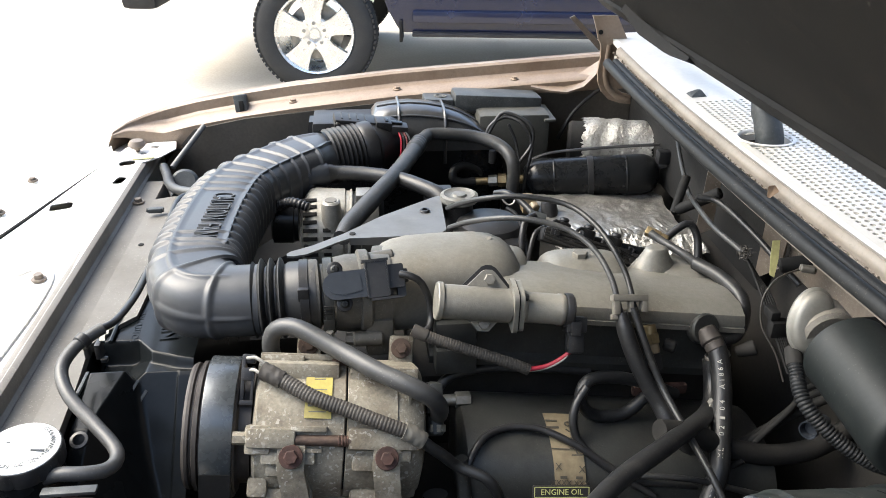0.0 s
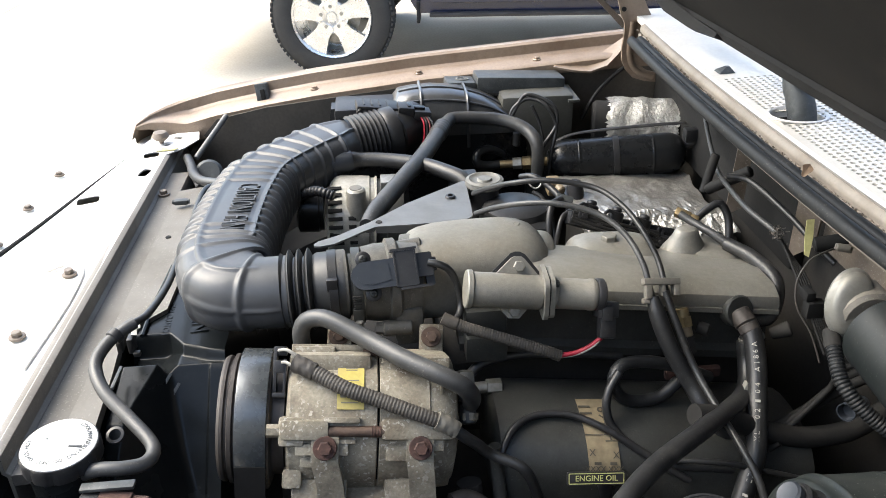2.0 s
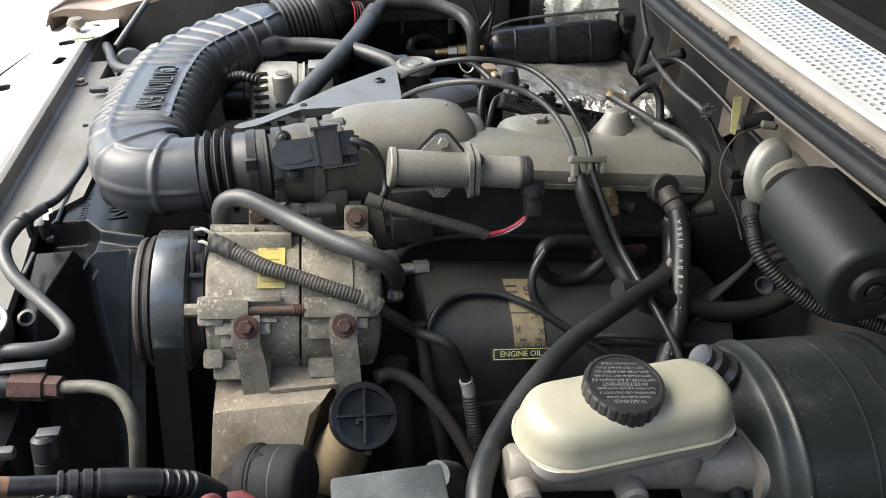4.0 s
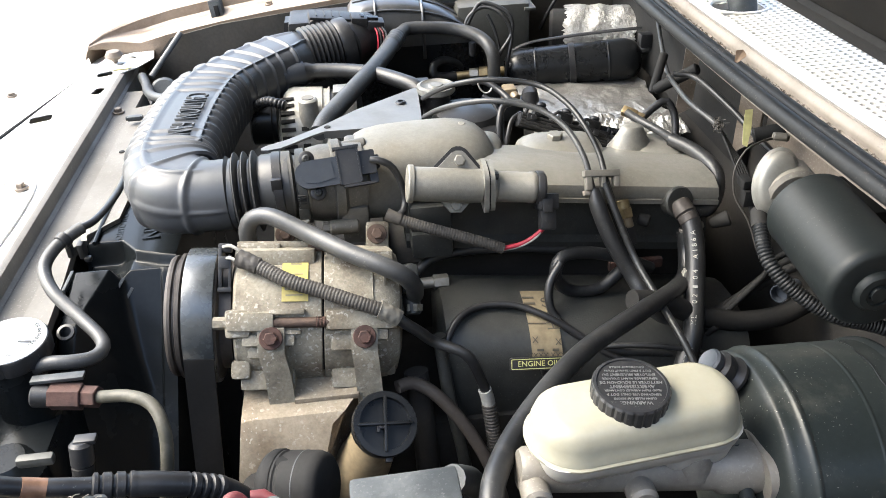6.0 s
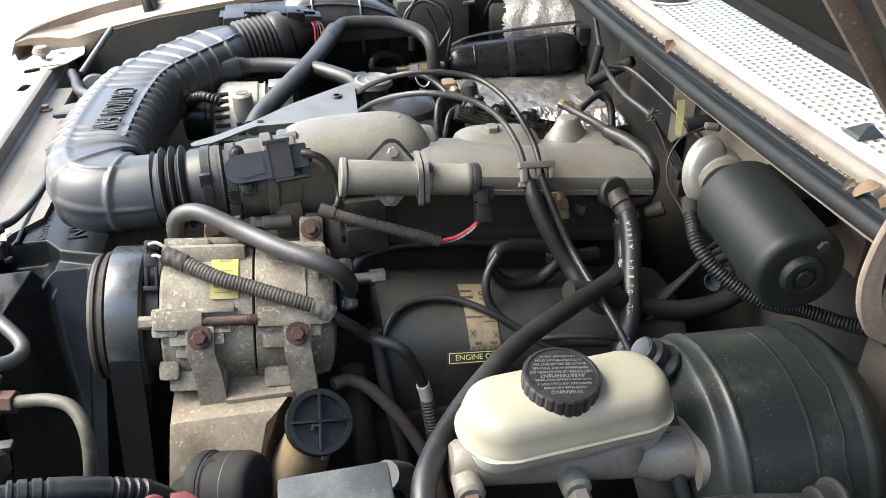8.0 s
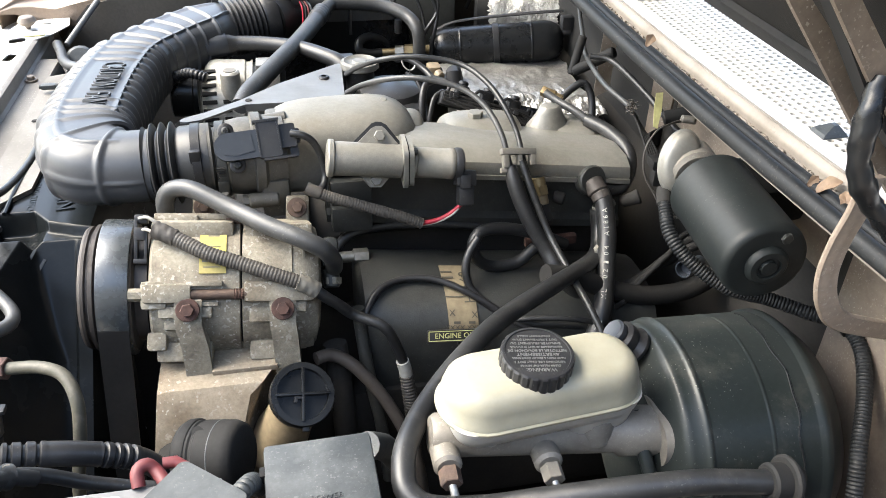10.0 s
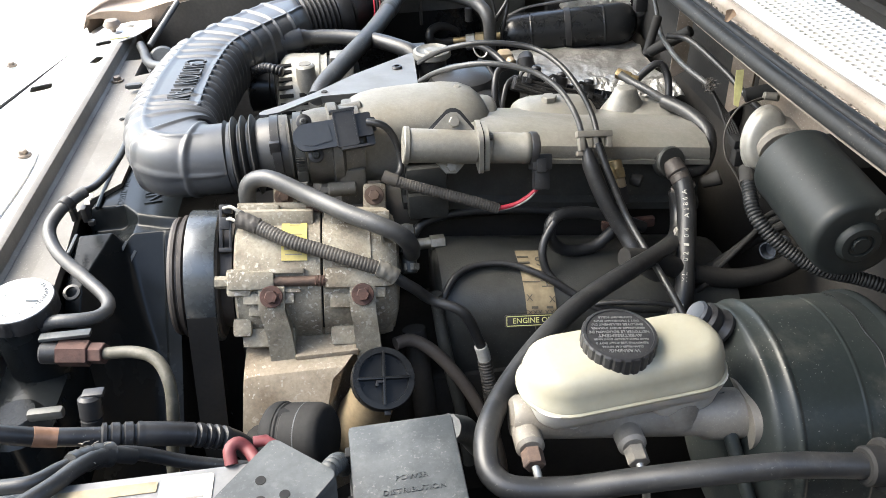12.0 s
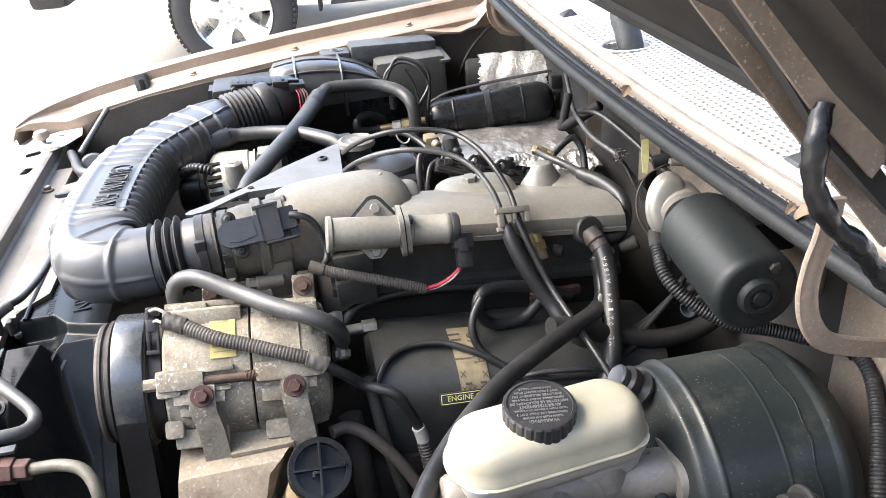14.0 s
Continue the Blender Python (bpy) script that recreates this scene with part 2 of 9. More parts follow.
# oily steel; also the painted shade of the firewall and cowl tray
FLOOR_DK = mat("oily_shaded_steel", (0.018, 0.017, 0.016), (0.034, 0.031, 0.027), 0.7, 0, 9, dust=0.15, dustcol=(0.05, 0.043, 0.035), spec=0.25)
BOOST = mat("dusty_black_enamel", (0.0105, 0.0135, 0.0137), (0.019, 0.0225, 0.022), 0.28, 0, 4, 0.40, 0.62, 0.1, bump=0.03, dust=0.8, dustcol=(0.058, 0.058, 0.051), rough2=0.5, speck=0.8, speckcol=(0.20, 0.20, 0.18), sscale=430, sth=0.68, spec=0.25)
MOTOR = mat("dark_motor_enamel", (0.0085, 0.0108, 0.0112), (0.014, 0.0170, 0.0170), 0.42, 0, 9, bump=0.05, dust=0.15, dustcol=(0.05, 0.05, 0.045), speck=0.4, speckcol=(0.1, 0.1, 0.09), sth=0.67, spec=0.3)
BATT = mat("greyed_battery_plastic", (0.13, 0.13, 0.132), (0.10, 0.10, 0.10), 0.55, 0, 30, bump=0.03, grain=0.06, dust=0.3, dustcol=(0.17, 0.165, 0.15))
SHROUD = mat("black_shroud_plastic", (0.0075, 0.0088, 0.0096), (0.011, 0.0125, 0.0132), 0.20, 0, 10, bump=0.05, dust=0.05, dustcol=(0.04, 0.04, 0.038), spec=0.17, rough2=0.30)
YTEXT = mat("yellow_lettering", (0.42, 0.42, 0.18), None, 0.5, 0, 30, bump=0)
TANKBODY = mat("grey_tank_plastic", (0.135, 0.128, 0.11), (0.105, 0.097, 0.082), 0.45, 0, 10, bump=0.03, dust=0.25, dustcol=(0.09, 0.078, 0.06))
TANKM = mat("grey_green_tank_plastic", (0.074, 0.074, 0.066), (0.055, 0.054, 0.047), 0.45, 0, 10, bump=0.03, dust=0.25, dustcol=(0.06, 0.053, 0.042))
CAPM = mat("dull_plated_cap", (0.17, 0.168, 0.155), (0.11, 0.107, 0.095), 0.5, 0.4, 40, bump=0.12, dust=0.35, dustcol=(0.10, 0.09, 0.07))
BELT = mat("belt_back_rubber", (0.048, 0.054, 0.058), (0.056, 0.061, 0.065), 0.20, 0.2, 60, bump=0.04, grain=0.18, gscale=300, dust=0.03, dustcol=(0.16, 0.16, 0.155), spec=0.8)
HUB = mat("brown_plated_hub", (0.055, 0.048, 0.043), (0.035, 0.03, 0.028), 0.5, 0.3, 30, bump=0.1, dust=0.15, dustcol=(0.12, 0.1, 0.08))


# ---- mesh helpers ----
def bmnew():
    return bmesh.new()


def thing(name, base, label, category, group="", kind=""):
    ob = new(name)
    ob.empty_display_size = 0.02
    ob.location = base
    return tagged(ob, label, category, group, kind)


def part(name, bm, material, parent=None, label="", angle=38, smooth=True):
    me = bpy.data.meshes.new(name)
    bmesh.ops.recalc_face_normals(bm, faces=bm.faces)
    bm.to_mesh(me)
    bm.free()
    me.materials.append(material)
    if smooth:
        me.shade_smooth()
        me.set_sharp_from_angle(angle=radians(angle))
    ob = new(name, me)
    if parent is not None:
        ob.parent = parent
        if parent.type == "EMPTY":
            ob.matrix_parent_inverse = Matrix.Translation(-parent.location)
    return tagged(ob, label)


def whole(name, bm, material, label, category, group="", kind="", angle=38):
    return tagged(part(name, bm, material, None, "", angle), label, category, group, kind)


def basis(o, right, up):
    """A matrix at o whose x is right, y is up (made square to it) and z looks out."""
    x = Vector(right).normalized()
    z = x.cross(Vector(up)).normalized()
    y = z.cross(x)
    m = Matrix((x, y, z)).transposed().to_4x4()
    m.translation = Vector(o)
    return m


def axis(p, q):
    """A matrix at p whose z goes to q."""
    d = Vector(q) - Vector(p)
    m = d.to_track_quat("Z", "Y").to_matrix().to_4x4()
    m.translation = Vector(p)
    return m, d.length


def bevel(bm, edges, w, seg=2):
    bmesh.ops.bevel(bm, geom=list(edges), offset=w, segments=seg, profile=0.6, affect="EDGES", clamp_overlap=True)


def box(bm, c, s, bev=0.0, m=None, seg=2):
    t = bmesh.new()
    bmesh.ops.create_cube(t, size=1.0)
    for v in t.verts:
        v.co = Vector((v.co.x * s[0], v.co.y * s[1], v.co.z * s[2]))
    if bev:
        bevel(t, t.edges, bev, seg)
    mm = (m or Matrix()) @ Matrix.Translation(Vector(c))
    join(bm, t, mm)


def join(bm, t, m):
    t.transform(m)
    me = bpy.data.meshes.new("tmp")
    t.to_mesh(me)
    t.free()
    bm.from_mesh(me)
    bpy.data.meshes.remove(me)


def lathe(bm, prof, m, n=28, arc=None):
    """Turns a profile of (radius, height) about the z axis of m."""
    t = bmesh.new()
    rings = []
    for r, h in prof:
        if r < 1e-6:
            rings.append([t.verts.new((0, 0, h))])
        else:
            rings.append([t.verts.new((r * math.cos(2 * math.pi * k / n), r * math.sin(2 * math.pi * k / n), h)) for k in range(n)])
    for a, b in zip(rings, rings[1:]):
        for k in range(n):
            k2 = (k + 1) % n
            if len(a) == 1 and len(b) == 1:
                continue
            if len(a) == 1:
                t.faces.new((a[0], b[k], b[k2]))
            elif len(b) == 1:
                t.faces.new((a[k], a[k2], b[0]))
            else:
                t.faces.new((a[k], a[k2], b[k2], b[k]))
    join(bm, t, m)


def cyl(bm, p, q, r, r2=None, n=20, bev=0.0):
    m, L = axis(p, q)
    r2 = r if r2 is None else r2
    b = bev
    prof = [(0, 0), (r - b, 0), (r, b), (r2, L - b), (r2 - b, L), (0, L)] if b else [(0, 0), (r, 0), (r2, L), (0, L)]
    lathe(bm, prof, m, n)


def hexa(bm, p, q, r, bev=0.0008):
    m, L = axis(p, q)
    lathe(bm, [(0, 0), (r, 0), (r, L - bev), (r - bev, L), (0, L)], m, 6)


def prism(bm, outline, m, depth, bev=0.0, seg=2):
    """Raises a flat outline of (x, y) by depth along the z axis of m."""
    t = bmesh.new()
    lo = [t.verts.new((x, y, 0)) for x, y in outline]
    hi = [t.verts.new((x, y, depth)) for x, y in outline]
    t.faces.new(lo[::-1])
    t.faces.new(hi)
    k = len(lo)
    for i in range(k):
        t.faces.new((lo[i], lo[(i + 1) % k], hi[(i + 1) % k], hi[i]))
    if bev:
        bevel(t, [e for e in t.edges if e.calc_face_angle(0) > 0.5], bev, seg)
    join(bm, t, m)


def rrect(w, h, r, n=5, cx=0.0, cy=0.0):
    o = []
    for sx, sy, a0 in ((1, 1, 0), (-1, 1, 90), (-1, -1, 180), (1, -1, 270)):
        for k in range(n + 1):
            a = radians(a0 + 90 * k / n)
            o.append((cx + sx * (w / 2 - r) + r * math.cos(a), cy + sy * (h / 2 - r) + r * math.sin(a)))
    return o


def spline(pts, step):
    """Even points along a smooth curve through pts."""
    P = [Vector(p) for p in pts]
    P = [2 * P[0] - P[1]] + P + [2 * P[-1] - P[-2]]
    fine = []
    for i in range(1, len(P) - 2):
        a, b, c, d = P[i - 1:i + 3]
        for k in range(24):
            t = k / 24
            fine.append(0.5 * ((2 * b) + (c - a) * t + (2 * a - 5 * b + 4 * c - d) * t * t + (3 * b - a - 3 * c + d) * t ** 3))
    fine.append(P[-2])
    L = [0.0]
    for a, b in zip(fine, fine[1:]):
        L.append(L[-1] + (b - a).length)
    n = max(2, int(L[-1] / step))
    out, j = [], 0
    for k in range(n + 1):
        s = L[-1] * k / n
        while j < len(L) - 2 and L[j + 1] < s:
            j += 1
        f = (s - L[j]) / max(1e-9, L[j + 1] - L[j])
        out.append((fine[j].lerp(fine[j + 1], min(1, max(0, f))), s))
    return out, L[-1]


def sweep(bm, pts, r, step=0.008, n=12, sec=None, up=None, cap=True):
    """A tube through pts. sec(s, L, a) gives the radius, or a (side, up) offset, at arc s and angle a."""
    line, L = spline(pts, step)
    prev, rings = None, []
    for i, (p, s) in enumerate(line):
        a, b = line[max(0, i - 1)][0], line[min(len(line) - 1, i + 1)][0]
        d = (b - a).normalized()
        if up is not None:
            x = d.cross(Vector(up)).normalized()
        elif prev is None:
            x = d.cross(Vector((0, 0, 1)) if abs(d.z) < 0.9 else Vector((0, 1, 0))).normalized()
        else:
            x = (prev - d * prev.dot(d)).normalized()
        prev = x
        y = x.cross(d)
        ring = []
        for k in range(n):
            an = 2 * math.pi * k / n
            o = sec(s, L, an) if sec else r
            if isinstance(o, tuple):
                u, v = o
            else:
                u, v = o * math.cos(an), o * math.sin(an)
            ring.append(bm.verts.new(p + x * u + y * v))
        rings.append(ring)
    for a, b in zip(rings, rings[1:]):
        for k in range(n):
            bm.faces.new((a[k], a[(k + 1) % n], b[(k + 1) % n], b[k]))
    if cap:
        bm.faces.new(rings[0][::-1])
        bm.faces.new(rings[-1])


def ribbed(r, pitch, depth):
    return lambda s, L, a: r - depth * (0.5 + 0.5 * math.cos(2 * math.pi * s / pitch)) ** 2


def loft(bm, rings, cap=True):
    R = [[bm.verts.new(p) for p in ring] for ring in rings]
    n = len(R[0])
    for a, b in zip(R, R[1:]):
        for k in range(n):
            bm.faces.new((a[k], a[(k + 1) % n], b[(k + 1) % n], b[k]))
    if cap:
        bm.faces.new(R[0][::-1])
        bm.faces.new(R[-1])


def hose(name, pts, r, material, label, category="hose", step=0.007, n=12, sec=None, group=""):
    bm = bmnew()
    sweep(bm, pts, r, step, n, sec)
    return whole(name, bm, material, label, category, group, angle=60)


def lettering(text, size, m, depth, parent, material, name="lettering", align="CENTER", width=1.0, thin=0.0):
    cu = bpy.data.curves.new("txt", "FONT")
    cu.body, cu.size, cu.extrude, cu.align_x, cu.align_y, cu.resolution_u = text, size, depth, align, "CENTER", 2
    cu.offset = -thin
    tmp = bpy.data.objects.new("txt", cu)
    me = bpy.data.meshes.new_from_object(tmp)
    bpy.data.objects.remove(tmp)
    bpy.data.curves.remove(cu)
    me.name = name
    me.transform(m @ Matrix.Diagonal((width, 1, 1, 1)))
    me.materials.clear()
    me.materials.append(material)
    ob = new(name, me)
    ob.parent = parent
    if parent.type == "EMPTY":
        ob.matrix_parent_inverse = Matrix.Translation(-parent.location)
    return ob


def bolt(parent, p, nrm, r=0.006, material=None, washer=0.0, h=0.006, name="bolt", label=""):
    bm = bmnew()
    p, nrm = Vector(p), Vector(nrm).normalized()
    if washer:
        cyl(bm, p - nrm * 0.001, p + nrm * 0.0025, washer, n=20, bev=0.0006)
    hexa(bm, p, p + nrm * (h + (0.0025 if washer else 0)), r)
    return part(name, bm, material or STEEL, parent, label)




# ---- ground ----
def ground():
    bm = bmnew()
    xs = [-400, -12, -7.6, -3.2, 1.2, 5.6, 10, 400]
    ys = [-400, -9, -4.2, 2.6, 7.4, 12.2, 400]
    g = 0.006
    for a, b in zip(xs, xs[1:]):
        for c, d in zip(ys, ys[1:]):
            v = [bm.verts.new(p) for p in ((a + g, c + g, 0), (b - g, c + g, 0), (b - g, d - g, 0), (a + g, d - g, 0))]
            bm.faces.new(v)
    v = [bm.verts.new(p) for p in ((-400, -400, -0.012), (400, -400, -0.012), (400, 400, -0.012), (-400, 400, -0.012))]
    bm.faces.new(v)
    whole("ground", bm, CONC, "pale sunlit concrete driveway slabs with narrow joints", "ground", kind="structure")


ground()
# added wall, never in view: closes the near side and blocks low sky
bm = bmnew()
box(bm, (1.0, -2.75, 1.7), (14.0, 0.3, 3.4), 0.02)
whole("unseen_wall", bm, WALL, "plain grey rendered wall, added out of view to close the near side", "wall", kind="structure")


# ---- the other pickup, across the drive ----
def other_truck():
    a = radians(-6.4)
    M = Matrix.Translation((-0.219, 5.2, 0)) @ Matrix.Rotation(a, 4, "Z")
    t = thing("pickup_truck", (-0.219, 5.2, 0), "dark navy blue pickup truck with polished alloy wheels parked on concrete", "truck")

    # side panel with a wheel opening, from bumper to door
    bm = bmnew()
    o = [(-1.05, 0.66), (-0.50, 0.62)]
    o += [(0.47 * math.cos(radians(q)), 0.375 + 0.47 * math.sin(radians(q))) for q in range(146, 9, -10)]
    o += [(0.50, 0.42), (0.53, 0.375), (3.6, 0.375), (3.6, 1.15), (-1.0, 1.05)]
    prism(bm, o, M @ basis((0, 0.02, 0), (1, 0, 0), (0, 0, 1)), -1.75, 0.012)
    part("body", bm, BLUE, t)
    bm = bmnew()
    prism(bm, [(0.9, 1.12), (1.5, 1.72), (2.9, 1.75), (3.5, 1.15)], M @ basis((0, 0.12, 0), (1, 0, 0), (0, 0, 1)), -1.55, 0.05)
    part("cab", bm, BLUE, t)
    bm = bmnew()
    prism(bm, [(1.12, 1.2), (1.56, 1.64), (2.2, 1.66), (2.2, 1.2)], M @ basis((0, 0.112, 0), (1, 0, 0), (0, 0, 1)), 0.006)
    part("side_window", bm, GLASS_DK, t)
    bm = bmnew()
    box(bm, (-1.06, 0.85, 0.62), (0.22, 1.85, 0.24), 0.05, M)
    part("front_bumper", bm, BLK, t)
    bm = bmnew()
    box(bm, (-0.86, 0.10, 0.62), (0.22, 0.06, 0.16), 0.03, M)
    part("bumper_corner", bm, BLUE, t)
    bm = bmnew()
    box(bm, (2.05, -0.01, 0.372), (2.9, 0.08, 0.022), 0.008, M)
    part("running_board", bm, BLK, t)
    bm = bmnew()
    box(bm, (2.10, 0.012, 0.475), (3.0, 0.05, 0.075), 0.02, M)
    part("sill_moulding", bm, BLUE, t)
    bm = bmnew()
    box(bm, (0.53, 0.06, 0.385), (0.02, 0.16, 0.13), 0.006, M)
    part("mud_flap", bm, BLK_DULL, t)
    bm = bmnew()
    box(bm, (2.2, 0.9, 0.46), (3.2, 1.2, 0.12), 0.03, M)
    part("chassis", bm, FLOOR_DK, t)
    # wheels
    R, W = 0.382, 0.235

    def wheel(cx, cy, side):
        wm = M @ Matrix.Translation((cx, cy, R - 0.006)) @ Matrix.Rotation(radians(90), 4, "X")
        if side < 0:
            wm = wm @ Matrix.Rotation(math.pi, 4, "X")
        bm = bmnew()
        prof = [(0.245, -W / 2 + 0.01), (0.26, -W / 2), (0.33, -W / 2 + 0.004), (0.362, -W / 2 + 0.022), (0.378, -W / 2 + 0.05), (R, 0), (0.378, W / 2 - 0.05),
                (0.362, W / 2 - 0.022), (0.33, W / 2 - 0.004), (0.26, W / 2), (0.245, W / 2 - 0.01), (0.238, 0), (0.245, -W / 2 + 0.01)]
        lathe(bm, prof, wm, 72)
        for k in range(72):
            for z in (-0.085, -0.05, 0.05, 0.085):
                mm = wm @ Matrix.Rotation(2 * math.pi * (k + (0.5 if z > 0 else 0)) / 72, 4, "Z") @ Matrix.Translation((0.375, 0, z)) @ Matrix.Rotation(radians(-14 if z > 0 else 14), 4, "Y")
                box(bm, (0, 0, 0), (0.012, 0.021, 0.03), 0, mm)
        part("tyre", bm, TYRE, t)
        bm = bmnew()
        lathe(bm, [(0.248, 0.112), (0.243, 0.118), (0.232, 0.112), (0.222, 0.06), (0.21, -0.1), (0.24, -0.112)], wm, 64)
        # five broad spokes with grooved faces
        for k in range(5):
            mm = wm @ Matrix.Rotation(2 * math.pi * k / 5 + radians(92), 4, "Z")
            w0, w1 = 0.048, 0.088
            prism(bm, [(0.05, -w0), (0.12, -w0 * 1.02), (0.19, -w1 * 0.82), (0.226, -w1), (0.230, 0), (0.226, w1), (0.19, w1 * 0.82), (0.12, w0 * 1.02), (0.05, w0)], mm @ Matrix.Translation((0, 0, 0.055)), 0.045, 0.010)
            prism(bm, [(0.12, -0.010), (0.20, -0.022), (0.215, 0), (0.20, 0.022), (0.12, 0.010)], mm @ Matrix.Translation((0, 0, 0.099)), 0.006, 0.003)
        lathe(bm, [(0, 0.085), (0.05, 0.085), (0.062, 0.09), (0.092, 0.098), (0.10, 0.09), (0.10, 0.03), (0, 0.03)], wm, 40)
        rim = part("rim", bm, ALLOY, t)
        bm = bmnew()
        lathe(bm, [(0, 0.0), (0.17, 0.0), (0.17, 0.02), (0, 0.02)], wm, 40)
        part("brake_disc", bm, STEEL, t)
        bm = bmnew()
        lathe(bm, [(0, 0.094), (0.03, 0.094), (0.034, 0.088), (0.036, 0.08)], wm, 24)
        part("hub_cap", bm, ALLOY, rim)
        for k in range(5):
            an = 2 * math.pi * k / 5 + radians(92)
            bm = bmnew()
            p = wm @ Vector((0.066 * math.cos(an), 0.066 * math.sin(an), 0.09))
            q = wm @ Vector((0.066 * math.cos(an), 0.066 * math.sin(an), 0.107))
            hexa(bm, p, q, 0.012)
            part("lug_nut", bm, STEEL, rim)

    wheel(0, 0.03, 1)
    wheel(3.15, 0.03, 1)
    wheel(0, 1.72, -1)
    wheel(3.15, 1.72, -1)


other_truck()


# ---- body of the near truck: fenders, apron, radiator support, cowl, hood ----
XF = ((-0.458, 0.912, -0.11), (-0.452, 0.928, -0.092), (-0.43, 0.938, -0.058), (-0.40, 0.946, -0.028), (-0.36, 0.955, -0.006), (-0.3, 0.968, 0), (-0.2, 0.985, 0), (-0.1, 0.999, 0), (0.1, 1.020, 0), (0.35, 1.038, 0), (0.55, 1.052, 0), (0.66, 1.056, 0), (1.6, 1.07, 0))


def fender(name, y0, s, label):
    """s is +1 for the fender whose outside faces away from the camera."""
    t = thing(name, (0, y0 + s * 0.08, 0.3), label, "fender", kind="structure")
    sec = [(-0.055, -0.075), (-0.053, -0.036), (-0.045, -0.030), (-0.012, -0.028), (-0.004, -0.022), (0.0, -0.004), (0.006, 0.0), (0.03, -0.002),
           (0.075, -0.018), (0.10, -0.06), (0.108, -0.14), (0.115, -0.40), (0.10, -0.60), (0.09, -0.60), (0.10, -0.40), (0.09, -0.14), (0.06, -0.05), (-0.045, -0.075)]
    bm = bmnew()
    rings = []
    for x, z, dy in XF:
        f = min(1.0, max(0.12, (x + 0.462) / 0.10))
        g = min(1.0, max(0.06, (x + 0.461) / 0.07)) ** 0.6
        rings.append([(x, y0 + s * ((u * f if u < 0 else u * g) + dy * 0.8), max(z + (v * f if u < 0 else v * g), 0.32)) for u, v in sec])
    loft(bm, rings)
    part("outer_panel", bm, TAN, t, "light tan painted steel")
    for x in (-0.104, 0.106, 0.346):
        z = np.interp(x, [q[0] for q in XF], [q[1] for q in XF]) - 0.029
        bolt(t, (x, y0 - s * 0.03, z), (0, 0, 1), 0.006, TAN, 0.0085, 0.004, "fender_bolt", "rust-stained tan bolt")
    bm = bmnew()
    prism(bm, [(-0.36, 0.30), (0.62, 0.30), (0.62, 0.995), (0.10, 0.975), (-0.20, 0.945), (-0.30, 0.925), (-0.36, 0.86)], basis((0, y0 - s * 0.045, 0), (1, 0, 0), (0, 0, 1)), 0.012, 0.002)
    part("inner_apron", bm, APRON, t, "grimy dark inner apron panel")
    return t


far = fender("fender", 1.70, 1, "light tan fender with rolled flange and bolts")
fender("fender", 0.16, -1, "light tan fender on the near side of the bay")
bm = bmnew()
box(bm, (-0.105, 1.654, 0.885), (0.02, 0.004, 0.022), 0.002)
part("apron_hole", bm, HOLE, far)
# turned-up tan corner where the far fender meets the cowl
bm = bmnew()
low = [(0.372, 1.632, 1.004), (0.41, 1.622, 0.998), (0.445, 1.622, 0.994), (0.48, 1.628, 1.003), (0.505, 1.640, 1.022), (0.525, 1.652, 1.045)]
high = [(0.380, 1.656, 1.006), (0.41, 1.658, 1.004), (0.445, 1.662, 1.006), (0.48, 1.672, 1.018), (0.515, 1.685, 1.036), (0.55, 1.70, 1.052)]
loft(bm, [[Vector(a), Vector(a).lerp(Vector(b), 0.5) + Vector((0, 0, -0.003)), Vector(b), Vector(b) - Vector((0, 0, 0.004)), Vector(a).lerp(Vector(b), 0.5) - Vector((0, 0, 0.007)), Vector(a) - Vector((0, 0, 0.004))] for a, b in zip(low, high)])
part("flange_corner", bm, TAN, far, angle=60)

# grey rubber stop on the far fender flange
rs = thing("rubber_stop", (-0.208, 1.675, 0.948), "dark grey rubber hood stop clipped on the fender flange", "hood stop")
bm = bmnew()
mm = basis((-0.208, 1.68, 0.965), (1, 0, 0.12), (0, 0.25, 1))
box(bm, (0, 0, 0), (0.024, 0.036, 0.03), 0.003, mm)
part("block", bm, COVER, rs)
bm = bmnew()
box(bm, (0.002, -0.004, 0.0155), (0.009, 0.02, 0.003), 0.001, mm)
part("slot", bm, HOLE, rs)


def seam_x(y):
    """Front edge of the support panel, which runs back towards the corners."""
    return -0.555 + 0.30 * max(0.0, y - 1.10) ** 1.0 * 0.83 + 0.20 * max(0.0, 0.8 - y)


